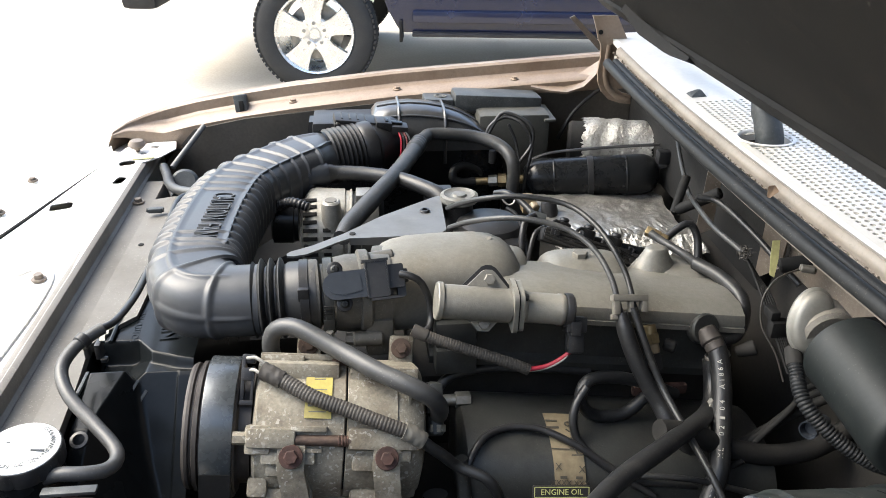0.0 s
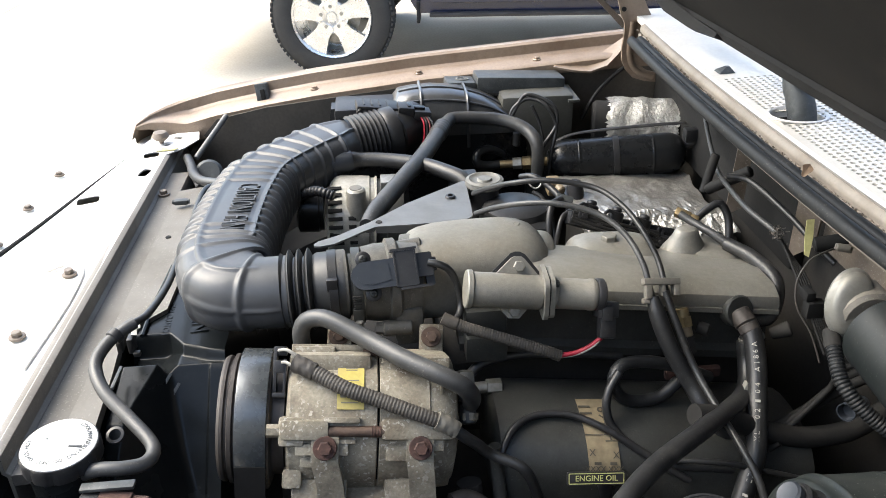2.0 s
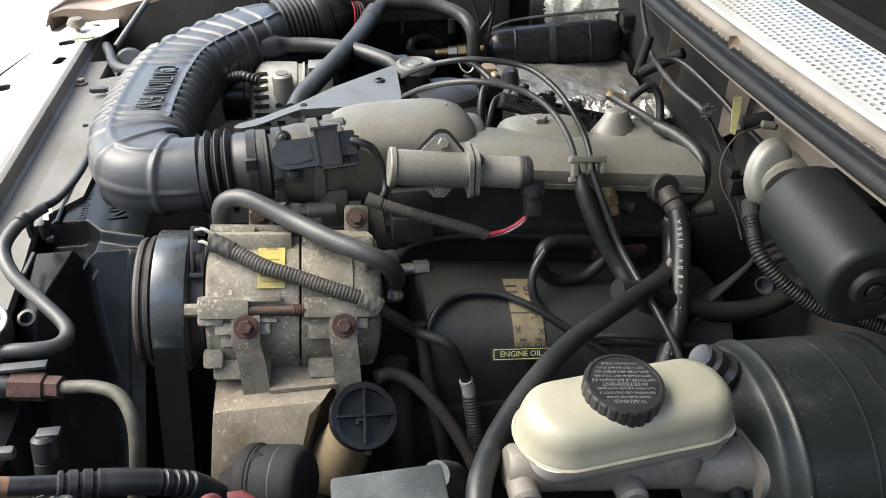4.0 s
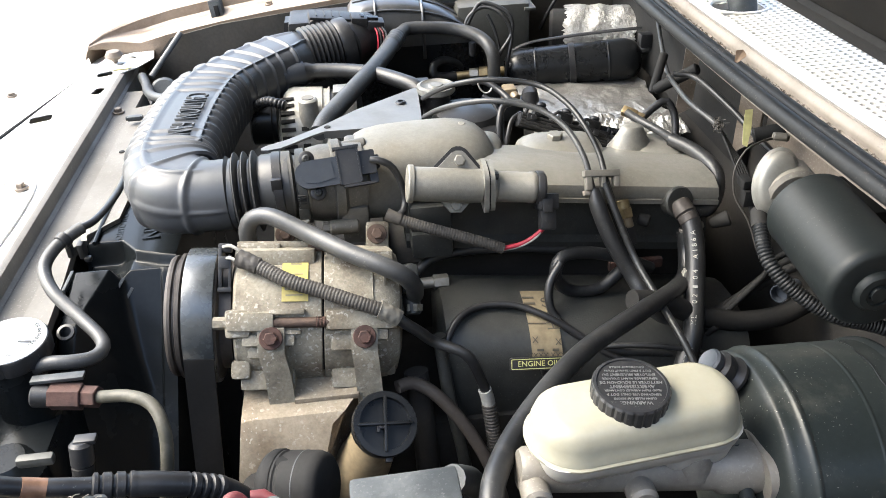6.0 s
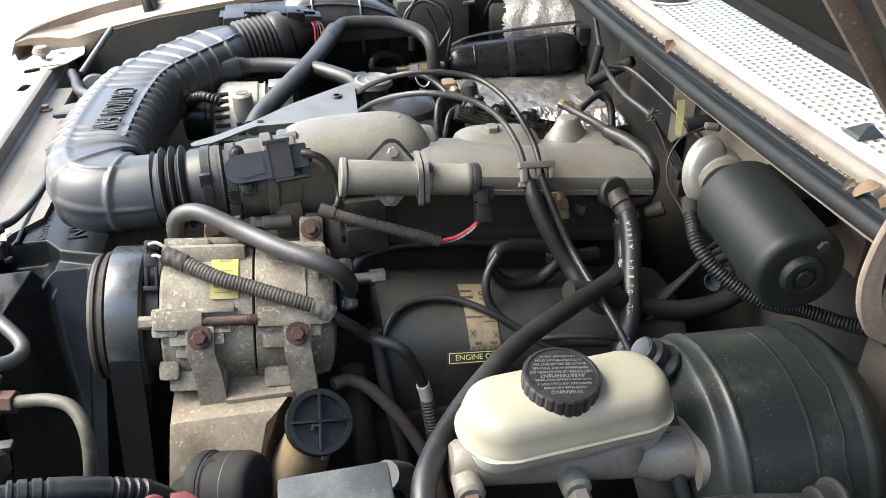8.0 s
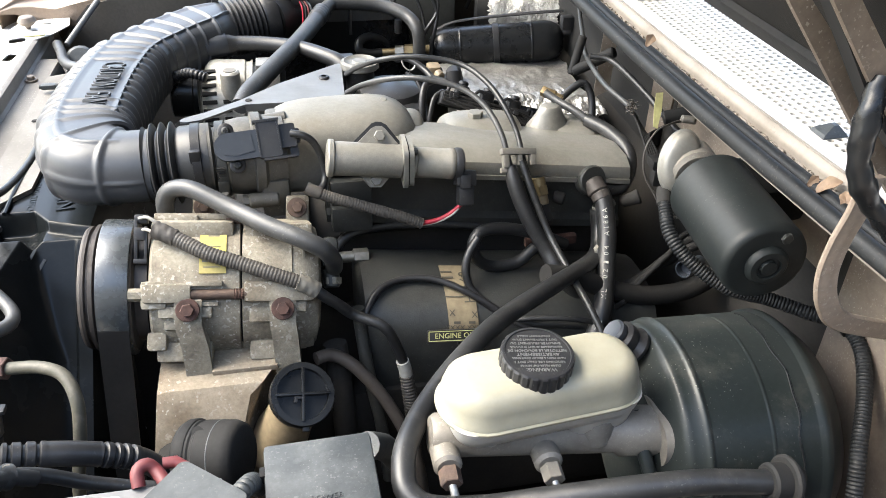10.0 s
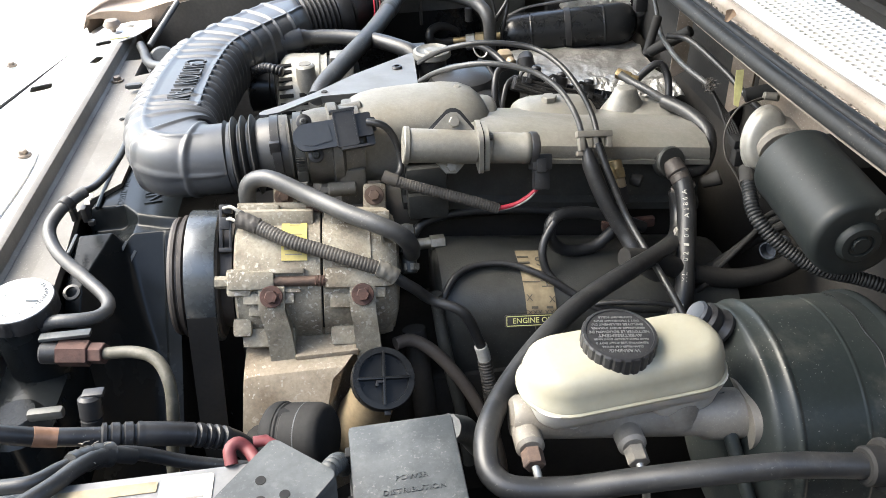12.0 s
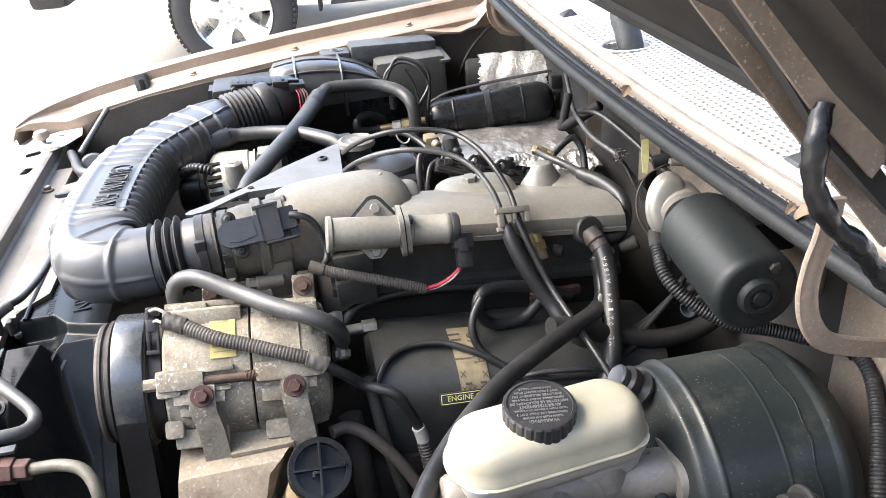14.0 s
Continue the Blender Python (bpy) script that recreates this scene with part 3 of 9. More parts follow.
def radiator_support():
    t = thing("radiator_support", (-0.45, 1.0, 0.3), "tan radiator support with slots and bolts, its top lightened as if sunlit", "radiator support", kind="structure")
    bm = bmnew()
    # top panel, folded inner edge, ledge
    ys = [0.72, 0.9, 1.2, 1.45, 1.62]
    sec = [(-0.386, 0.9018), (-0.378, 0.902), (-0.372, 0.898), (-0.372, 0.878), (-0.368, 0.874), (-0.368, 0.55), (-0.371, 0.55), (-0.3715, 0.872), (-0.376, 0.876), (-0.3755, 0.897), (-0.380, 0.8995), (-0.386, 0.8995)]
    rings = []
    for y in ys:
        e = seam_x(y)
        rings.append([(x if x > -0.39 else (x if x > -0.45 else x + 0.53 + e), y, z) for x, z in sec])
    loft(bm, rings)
    part("panel_fold", bm, FOLD, t, "folded edge painted grey-brown for its shade")
    bm = bmnew()
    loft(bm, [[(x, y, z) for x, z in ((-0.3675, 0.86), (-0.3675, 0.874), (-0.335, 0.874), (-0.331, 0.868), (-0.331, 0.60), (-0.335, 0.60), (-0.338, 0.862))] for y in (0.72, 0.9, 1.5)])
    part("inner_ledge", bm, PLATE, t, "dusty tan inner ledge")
    # flat top sheet with slots through it
    def zt(x):
        return 0.893 + 0.009 * min(1.0, max(0.0, (x + 0.525) / 0.125))
    bm = bmnew()
    loops = [[(seam_x(y), y) for y in (0.33, 0.6, 0.8, 1.0, 1.1, 1.3, 1.5, 1.62)] + [(-0.34, 1.66), (-0.33, 1.60), (-0.350, 1.555), (-0.3785, 1.525), (-0.3785, 1.1), (-0.3785, 0.33)]]
    for (x, y, w, h, rot) in ((-0.467, 1.342, 0.036, 0.030, 12), (-0.397, 1.440, 0.018, 0.034, -10), (-0.405, 1.527, 0.028, 0.026, 14), (-0.386, 1.575, 0.012, 0.012, 0), (-0.372, 1.612, 0.018, 0.014, 0)):
        q = radians(rot)
        loops.append([(x + u * math.cos(q) - v * math.sin(q), y + u * math.sin(q) + v * math.cos(q)) for u, v in rrect(w, h, 0.006, 2)])
    edges = []
    for lp in loops:
        vs = [bm.verts.new((x, y, zt(x))) for x, y in lp]
        edges += [bm.edges.new((vs[k], vs[(k + 1) % len(vs)])) for k in range(len(vs))]
    bmesh.ops.triangle_fill(bm, use_beauty=True, edges=edges)
    bmesh.ops.recalc_face_normals(bm, faces=bm.faces)
    ex = bmesh.ops.extrude_face_region(bm, geom=bm.faces[:])
    for v in ex["geom"]:
        if isinstance(v, bmesh.types.BMVert):
            v.co.z -= 0.0022
    part("top_panel", bm, LIT_TAN, t, smooth=False)
    bm = bmnew()
    box(bm, (-0.45, 0.96, 0.70), (0.14, 1.25, 0.30), 0.01)
    part("inner_box", bm, BLK_DULL, t)
    for p in ((-0.415, 1.08, 0.9025), (-0.43, 0.93, 0.9025), (-0.36, 1.40, 0.875)):
        bolt(t, p, (0, 0, 1), 0.0065, TAN_IN, 0.010, 0.006)
    # stamped raised outline round the bolts
    bm = bmnew()
    sweep(bm, [(-0.398, 0.86, 0.903), (-0.392, 1.0, 0.903), (-0.40, 1.09, 0.903), (-0.425, 1.11, 0.9028), (-0.45, 1.09, 0.9025)], 0.0025, 0.01, 8)
    part("stamped_bead", bm, LIT_TAN, t)
    return t


radiator_support()


def header():
    """Front header and grille panel ahead of the support, curving down."""
    bm = bmnew()
    rings = []
    for y in (0.25, 0.6, 1.0, 1.3, 1.5, 1.68, 1.78):
        dx = seam_x(y) + 0.532
        dx2 = 0.55 * max(0.0, y - 1.2) ** 2 + 0.55 * max(0.0, 0.7 - y) ** 2
        rings.append([(x + (dx if k < 2 else dx2), y, z) for k, (x, z) in enumerate(((-0.536, 0.30), (-0.536, 0.8895), (-0.60, 0.889), (-0.68, 0.865), (-0.73, 0.80), (-0.74, 0.55), (-0.74, 0.32)))])
    loft(bm, rings)
    t = whole("header_panel", bm, LIT_TAN, "tan front header panel ahead of the radiator support, lightened as if sunlit", "header panel", kind="structure")
    for p in ((-0.56, 1.20, 0.8935), (-0.56, 1.33, 0.8935), (-0.555, 1.47, 0.8935), (-0.56, 1.05, 0.8935)):
        bolt(t, p, (0, 0, 1), 0.006, TAN_IN, 0.009, 0.004)


header()
bm = bmnew()
sweep(bm, [(seam_x(y) - 0.002, y, 0.8946) for y in (0.34, 0.6, 0.8, 0.95, 1.1, 1.25, 1.4, 1.55, 1.64)], 0.0034, 0.03, 8)
whole("header_gap", bm, HOLE, "dark narrow gap between header panel and support", "panel gap", kind="structure")


CX, CZ = 0.487, 1.090          # front lip of the cowl, at the middle of the truck


def bow(y):
    """How far the cowl sweeps back towards the sides."""
    return 0.0115 * ((y - 0.993) / 0.41) ** 2


def cowl():
    # rubber seal
    bm = bmnew()

    def sec(s, L, a):
        c, q = math.cos(a), math.sin(a)
        if q <= 0:
            return (0.0158 * c, 0.0080 * q)
        return (0.0158 * c, 0.0098 * math.sqrt(max(0.0, 1 - (2 * abs(c) - 1) ** 2)) + 0.0012 * (1 - abs(c)))

    ys = [0.27 + 0.09 * k for k in range(16)]
    sweep(bm, [(CX - 0.0172 + bow(y), y, CZ - 0.006) for y in ys[:14] + [1.485]], 0.015, 0.02, 64, sec, up=(0, 0, 1))
    whole("cowl_seal", bm, SEAL, "black grooved rubber seal along the cowl edge", "seal", kind="structure", angle=60)
    # tan cowl edge and perforated panel
    t = thing("cowl_panel", (0.55, 1.0, 0.3), "tan painted cowl panel with a perforated top lightened as if sunlit", "cowl panel", kind="structure")
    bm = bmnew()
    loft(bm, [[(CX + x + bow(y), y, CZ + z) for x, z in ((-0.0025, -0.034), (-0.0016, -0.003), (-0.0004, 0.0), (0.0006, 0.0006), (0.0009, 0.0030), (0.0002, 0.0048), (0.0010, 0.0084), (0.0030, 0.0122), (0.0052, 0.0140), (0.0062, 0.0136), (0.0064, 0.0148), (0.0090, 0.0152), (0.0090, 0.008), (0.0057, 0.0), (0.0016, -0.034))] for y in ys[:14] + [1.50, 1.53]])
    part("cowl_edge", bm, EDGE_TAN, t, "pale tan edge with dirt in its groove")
    # perforated strip: each cell a square with an eight-sided hole
    bm = bmnew()
    cw, x0, y0, nx, ny = 0.0094, CX + 0.0164, 0.262, 17, 147
    verts = {}

    def vv(x, y):
        k = (round(x, 5), round(y, 5))
        if k not in verts:
            verts[k] = bm.verts.new((x + bow(y), y, CZ + 0.0153 + 0.045 * (x - x0)))
        return verts[k]

    for i in range(nx):
        for j in range(ny):
            a, c = x0 + i * cw, y0 + j * cw
            solid = not (0.386 < c < 1.173) or i == 0
            if CX + 0.027 < a + 0.003 < CX + 0.085 and 0.976 < c < 1.022:
                continue
            q = [(0, 0), (0.5, 0), (1, 0), (1, 0.5), (1, 1), (0.5, 1), (0, 1), (0, 0.5)]
            outer = [vv(a + u * cw, c + v * cw) for u, v in q]
            if solid:
                bm.faces.new(outer)
                continue
            inner = []
            for u, v in q:
                an = math.atan2(v - 0.5, u - 0.5)
                x, y = a + cw * (0.5 + 0.33 * math.cos(an)), c + cw * (0.5 + 0.33 * math.sin(an))
                inner.append(vv(x, y))
            low = [bm.verts.new((p.co.x, p.co.y, p.co.z - 0.002)) for p in inner]
            for k in range(8):
                bm.faces.new((outer[k], outer[(k + 1) % 8], inner[(k + 1) % 8], inner[k]))
                bm.faces.new((inner[k], inner[(k + 1) % 8], low[(k + 1) % 8], low[k]))
    part("perforated_top", bm, PERF, t, "perforated sheet, its tan lightened as if sunlit", smooth=False)
    bm = bmnew()
    loft(bm, [[(CX + x + bow(y), y, CZ + z) for x, z in ((0.0085, 0.0152), (0.0164, 0.0154), (0.0164, 0.0065), (0.0085, 0.0065))] for y in ys])
    box(bm, (0.805, 1.0, 1.1095), (0.276, 1.45, 0.006))
    part("cowl_top", bm, LIT_TAN, t)
    bm = bmnew()
    box(bm, (0.64, 0.98, 1.045), (0.22, 1.30, 0.008))
    # dark colour stands in for the shade seen through the holes
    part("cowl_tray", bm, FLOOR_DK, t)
    # wedge-shaped jets on the top
    for x, y, k in ((CX + 0.044, 1.204, 0.68), (CX + 0.048, 0.590, 0.70)):
        bm = bmnew()
        z = CZ + 0.0162
        loft(bm, [[(x - 0.017 * k, y - 0.016 * k, z), (x + 0.017 * k, y - 0.016 * k, z + 0.0012), (x + 0.017 * k, y + 0.016 * k, z + 0.0012), (x - 0.017 * k, y + 0.016 * k, z)],
                  [(x - 0.014 * k, y - 0.013 * k, z + 0.003), (x + 0.014 * k, y - 0.013 * k, z + 0.004), (x + 0.014 * k, y + 0.013 * k, z + 0.004), (x - 0.014 * k, y + 0.013 * k, z + 0.003)],
                  [(x + 0.001, y - 0.005 * k, z + 0.013 * k), (x + 0.008 * k, y - 0.005 * k, z + 0.013 * k), (x + 0.008 * k, y + 0.004 * k, z + 0.013 * k), (x + 0.001, y + 0.004 * k, z + 0.013 * k)]])
        part("washer_jet", bm, COVER, t, "dark grey plastic washer jet", smooth=False)
    # wiper pivot in its oval opening
    px_, py_ = CX + 0.0558, 1.0028
    pz_ = CZ + 0.0168
    w = thing("wiper_pivot", (px_, py_, pz_), "grey wiper pivot post in an oval cowl opening", "wiper")
    oval = Matrix.Translation((px_, py_, pz_)) @ Matrix.Diagonal((1.0, 0.85, 1, 1))
    bm = bmnew()
    lathe(bm, [(0.0328, -0.005), (0.0369, 0.0004), (0.0385, 0.002), (0.0361, 0.0033), (0.0336, 0.0016), (0.0303, -0.010)], oval, 36)
    part("collar", bm, LIT_TAN, w)
    bm = bmnew()
    lathe(bm, [(0, -0.025), (0.0328, -0.025), (0.0328, -0.023), (0, -0.023)], oval, 30)
    part("well_floor", bm, BLK_DULL, w)
    bm = bmnew()
    sweep(bm, [(px_ + 0.006, py_ - 0.008, pz_ - 0.026), (px_ + 0.003, py_ - 0.004, pz_ + 0.002), (px_ + 0.001, py_ + 0.004, pz_ + 0.018), (px_ - 0.001, py_ + 0.013, pz_ + 0.032), (px_ + 0.002, py_ + 0.024, pz_ + 0.044)], 0.016, 0.008, 16, lambda s, L, a: 0.0172 if s < 0.045 else 0.0160 if s < 0.060 else 0.0168)
    part("post", bm, COVER, w, angle=25)
    # windscreen behind
    g = thing("windscreen", (1.1, 1.0, 1.06), "sloping windscreen glass behind the cowl", "windscreen", kind="structure")
    bm = bmnew()
    loft(bm, [[(0.92, 0.36, 1.06), (0.92, 1.66, 1.06), (1.55, 1.56, 1.62), (1.55, 0.46, 1.62)], [(0.926, 0.36, 1.056), (0.926, 1.66, 1.056), (1.556, 1.56, 1.615), (1.556, 0.46, 1.615)]])
    part("glass", bm, GLASS_DK, g)
    # firewall
    f = thing("firewall", (0.60, 1.0, 0.3), "dirty tan steel firewall, painted near black for shade", "firewall", kind="structure")
    bm = bmnew()
    box(bm, (0.612, 1.02, 0.66), (0.016, 1.30, 0.72), 0.003)
    # tan steel in near black: the shade behind the engine is painted in
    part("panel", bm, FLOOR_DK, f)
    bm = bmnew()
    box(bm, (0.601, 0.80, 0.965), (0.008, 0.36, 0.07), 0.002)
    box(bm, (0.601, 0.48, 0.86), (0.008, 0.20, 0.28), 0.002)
    part("upper_panel", bm, TAN_IN, f, "dusty tan upper panel, darkened for shade")
    bm = bmnew()
    box(bm, (0.594, 1.33, 0.93), (0.02, 0.62, 0.12), 0.006)
    part("heater_shelf", bm, BLK_DULL, f)


cowl()


def hood():
    A = radians(46)
    t = thing("hood", (0.54, 1.0, 1.15), "raised hood with dark underside liner and tan frame", "hood")
    M = basis((0.522, 1.0, 1.152), (0, 1, 0), (-math.cos(A), 0, math.sin(A)))   # x: across, y: up along the hood, z: outer side is -z or +z
    nz = (M.to_3x3() @ Vector((0, 0, 1))).x
    out = 1 if nz > 0 else -1
    bm = bmnew()
    prism(bm, rrect(1.36, 1.12, 0.05, 5, 0.03, 0.56), M @ Matrix.Translation((0, 0, out * 0.045)), out * 0.004)
    part("outer_skin", bm, TAN, t, "tan painted outer skin")
    bm = bmnew()
    prism(bm, rrect(1.33, 1.08, 0.06, 5, 0.03, 0.57), M @ Matrix.Translation((0, 0, out * 0.006)), out * 0.03, 0.004)
    part("liner", bm, LINER, t, "dark grey fibre liner")
    bm = bmnew()
    prism(bm, rrect(1.34, 0.03, 0.008, 3, 0.03, 0.012), M @ Matrix.Translation((0, 0, out * 0.0)), out * 0.045, 0.003)
    part("rear_edge", bm, BLK_DULL, t, "dark rear edge flange")
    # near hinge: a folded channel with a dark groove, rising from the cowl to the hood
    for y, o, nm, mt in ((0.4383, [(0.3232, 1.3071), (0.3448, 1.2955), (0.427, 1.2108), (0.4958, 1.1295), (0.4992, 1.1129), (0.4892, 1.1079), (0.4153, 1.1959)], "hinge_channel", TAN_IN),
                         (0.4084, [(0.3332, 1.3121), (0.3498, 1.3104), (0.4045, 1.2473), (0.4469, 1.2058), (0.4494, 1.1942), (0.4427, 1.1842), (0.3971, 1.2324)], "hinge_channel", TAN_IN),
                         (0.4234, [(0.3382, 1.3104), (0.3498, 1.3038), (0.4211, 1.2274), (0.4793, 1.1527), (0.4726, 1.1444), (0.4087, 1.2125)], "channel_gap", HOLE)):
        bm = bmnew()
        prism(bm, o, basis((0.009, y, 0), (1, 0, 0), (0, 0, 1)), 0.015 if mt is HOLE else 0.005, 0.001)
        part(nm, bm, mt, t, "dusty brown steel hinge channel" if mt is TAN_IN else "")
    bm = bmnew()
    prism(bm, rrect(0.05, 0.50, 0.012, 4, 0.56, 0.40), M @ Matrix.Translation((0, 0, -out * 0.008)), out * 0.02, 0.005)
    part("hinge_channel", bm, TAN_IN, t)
    # folded lip hanging at the rear edge
    bm = bmnew()
    loft(bm, [[M @ Vector((x, y0, -out * d)), M @ Vector((x, y0 + 0.012, -out * (d + 0.004))), M @ Vector((x, y0 + 0.014, 0)), M @ Vector((x, y0, 0))] for x, y0, d in ((0.20, 0.004, 0.002), (0.27, 0.010, 0.012), (0.34, 0.030, 0.016), (0.40, 0.06, 0.006))])
    part("edge_lip", bm, BLK_DULL, t)
    # far hinge: a pressed arm with a raised ridge, and its link
    FB = basis((0, 1.60, 0), (1, 0, 0), (0, 0, 1))
    bm = bmnew()
    prism(bm, [(0.476, 1.15), (0.484, 1.129), (0.490, 1.107), (0.498, 1.092), (0.499, 1.07), (0.496, 1.042), (0.499, 1.02), (0.507, 1.002), (0.523, 0.986), (0.547, 0.978), (0.570, 0.975), (0.568, 0.994), (0.550, 0.999), (0.537, 1.008),
               (0.529, 1.025), (0.527, 1.047), (0.529, 1.066), (0.536, 1.074), (0.550, 1.072), (0.558, 1.085), (0.548, 1.106), (0.536, 1.128), (0.525, 1.149)], FB, 0.006, 0.0015)
    arm = part("hinge_arm", bm, TAN, t, "tan pressed steel hinge arm")
    bm = bmnew()
    sweep(bm, [(0.514, 1.593, 1.095), (0.513, 1.593, 1.075), (0.511, 1.593, 1.047), (0.514, 1.593, 1.025), (0.522, 1.593, 1.007), (0.539, 1.593, 0.993), (0.563, 1.593, 0.985)], 0.006, 0.005, 12, lambda s, L, a: (0.0058 * math.cos(a), 0.004 * math.sin(a)), up=(0, -1, 0))
    part("ridge", bm, TAN, arm)
    bm = bmnew()
    cyl(bm, (0.494, 1.5945, 1.119), (0.494, 1.592, 1.119), 0.0045, n=16)
    part("rivet_hole", bm, HOLE, arm)
    bm = bmnew()
    prism(bm, [(0.440, 1.140), (0.449, 1.144), (0.512, 1.085), (0.504, 1.076)], basis((0, 1.63, 0), (1, 0, 0), (0, 0, 1)), 0.004, 0.001)
    part("hinge_link", bm, TAN_IN, t)
    bm = bmnew()
    sweep(bm, [(0.4313, 0.409, 1.1714), (0.4288, 0.409, 1.1448), (0.4238, 0.409, 1.1216), (0.4230, 0.409, 1.095), (0.4313, 0.409, 1.0693), (0.4545, 0.4131, 1.0461), (0.5167, 0.4173, 1.0237)], 0.0075, 0.006, 20,
          lambda s, L, a: (0.0085 * math.cos(a), (0.0042 if abs(math.cos(a)) > 0.72 else 0.0026) * math.sin(a)), up=(0, 1, 0))
    part("hinge_arm", bm, HINGE, t)
    # taped harness up the near hinge
    bm = bmnew()
    sweep(bm, [(0.5224, 0.381, 1.0573), (0.4585, 0.3835, 1.1195), (0.437, 0.3852, 1.1461), (0.4165, 0.3894, 1.166), (0.4018, 0.3918, 1.1934), (0.4018, 0.396, 1.2199), (0.4091, 0.405, 1.2400)], 0.007, 0.003, 14,
          lambda s, L, a: 0.0074 + 0.0007 * math.sin(s * 160) + 0.0005 * math.sin(s * 410 + 2 * a))
    part("taped_harness", bm, BLK_GL, t, "black cloth-taped harness")


hood()

# bay floor: dark frame and axle level
bm = bmnew()
box(bm, (0.08, 1.02, 0.36), (1.0, 1.27, 0.03), 0.004)
box(bm, (0.08, 0.52, 0.47), (1.0, 0.09, 0.18), 0.01)
box(bm, (0.08, 1.48, 0.47), (1.0, 0.09, 0.18), 0.01)
whole("chassis_frame", bm, FLOOR_DK, "oily dark chassis rails below the engine", "chassis", kind="structure")
# truck wheels and body aft, plainly closing the place
tb = thing("cab_body", (1.9, 1.0, 0), "light tan cab and bed behind the engine bay", "truck body", kind="structure")
bm = bmnew()
box(bm, (2.9, 0.94, 0.70), (2.55, 1.62, 0.66), 0.04)
part("bed", bm, TAN, tb)
bm = bmnew()
box(bm, (2.05, 1.0, 1.33), (0.95, 1.3, 0.55), 0.08)
part("cab", bm, TAN, tb)
for x in (0.0, 3.1):
    for y in (0.20, 1.70):
        bm = bmnew()
        lathe(bm, [(0, -0.1), (0.2, -0.1), (0.33, -0.1), (0.36, -0.06), (0.36, 0.06), (0.33, 0.1), (0.2, 0.1), (0, 0.1)], Matrix.Translation((x, y, 0.36)) @ Matrix.Rotation(radians(90), 4, "X"), 40)
        part("wheel", bm, TYRE, tb)


# ---- engine: manifold, throttle body, intake duct ----
def ez(x, z):
    """Height on the engine, which falls towards its rear."""
    return z - 0.115 * (x - 0.15)


def intake_manifold():
    t = thing("intake_manifold", (0.28, 0.94, 0.86), "warm grey cast aluminium intake manifold with dusty runners", "intake manifold")
    bm = bmnew()

    def ring(x, yc, zc, hy, hz, p=2.6, n=28, tilt=0.0):
        o = []
        for k in range(n):
            a = 2 * math.pi * k / n
            c, s = math.cos(a), math.sin(a)
            u, v = hy * math.copysign(abs(c) ** (2 / p), c), hz * math.copysign(abs(s) ** (2 / p), s)
            o.append((x, yc + u * math.cos(tilt) - v * math.sin(tilt), zc + u * math.sin(tilt) + v * math.cos(tilt)))
        return o

    # round entry that swells into the first bend
    loft(bm, [ring(*q, n=40) for q in ((0.045, 0.946, 0.946, 0.055, 0.0450, 2.5), (0.049, 0.947, 0.946, 0.058, 0.0475, 2.6), (0.060, 0.951, 0.946, 0.061, 0.0490, 2.8), (0.080, 0.957, 0.945, 0.063, 0.0500, 3.0), (0.110, 0.962, 0.944, 0.064, 0.0500, 3.0), (0.14, 0.966, 0.943, 0.064, 0.050, 3.0),
                                       (0.168, 0.970, 0.941, 0.064, 0.050, 3.0), (0.190, 0.972, 0.939, 0.063, 0.0485, 2.9), (0.206, 0.974, 0.935, 0.060, 0.0455, 2.7), (0.218, 0.977, 0.929, 0.055, 0.040, 2.5), (0.227, 0.981, 0.921, 0.047, 0.032, 2.3), (0.233, 0.985, 0.912, 0.036, 0.022, 2.1), (0.236, 0.988, 0.905, 0.020, 0.010, 2.0))])
    part("entry", bm, ALU, t, angle=75)
    bm = bmnew()
    # long plenum with sloping top
    rows = []
    for x in (0.17, 0.175, 0.30, 0.42, 0.478, 0.488, 0.490):
        d = 0.006 if x in (0.17, 0.49) else 0.0
        sec = [(0.866 + d, 0.948 + d), (0.864 + d, 0.956), (0.868 + d, 0.966 - d), (0.885, 0.9745 - d), (0.93, 0.973 - d), (1.00, 0.956 - d), (1.02, 0.935), (1.02, 0.90 + d), (0.90, 0.90 + d), (0.895, 0.943 + d)]
        rows.append([(x, y, ez(x, z)) for y, z in sec])
    loft(bm, rows)
    part("plenum", bm, ALU, t, angle=40)
    # runner humps
    for x0, x1, zt in ((0.185, 0.240, 0.966), (0.260, 0.376, 0.969), (0.412, 0.490, 0.969)):
        bm = bmnew()
        xc, w = (x0 + x1) / 2, (x1 - x0) / 2
        pts = [(xc, 0.93, ez(xc, zt) - 0.052), (xc, 0.965, ez(xc, zt) - 0.036), (xc + 0.003, 1.00, ez(xc, zt) - 0.029), (xc + 0.006, 1.035, ez(xc, zt) - 0.040), (xc + 0.008, 1.065, ez(xc, zt) - 0.075), (xc + 0.01, 1.08, ez(xc, zt) - 0.13)]
        sweep(bm, pts, w, 0.008, 22, lambda s, L, a: (w * math.copysign(abs(math.cos(a)) ** 0.6, math.cos(a)), 0.029 * math.copysign(abs(math.sin(a)) ** 0.62, math.sin(a))), up=(0, 0, 1))
        part("runner", bm, ALU, t)
    # cast spigots and bosses
    bm = bmnew()
    hexa(bm, (0.313, 1.0, ez(0.313, 0.962)), (0.313, 1.0, ez(0.313, 0.975)), 0.0105)
    part("boss", bm, ALU, t)
    bm = bmnew()
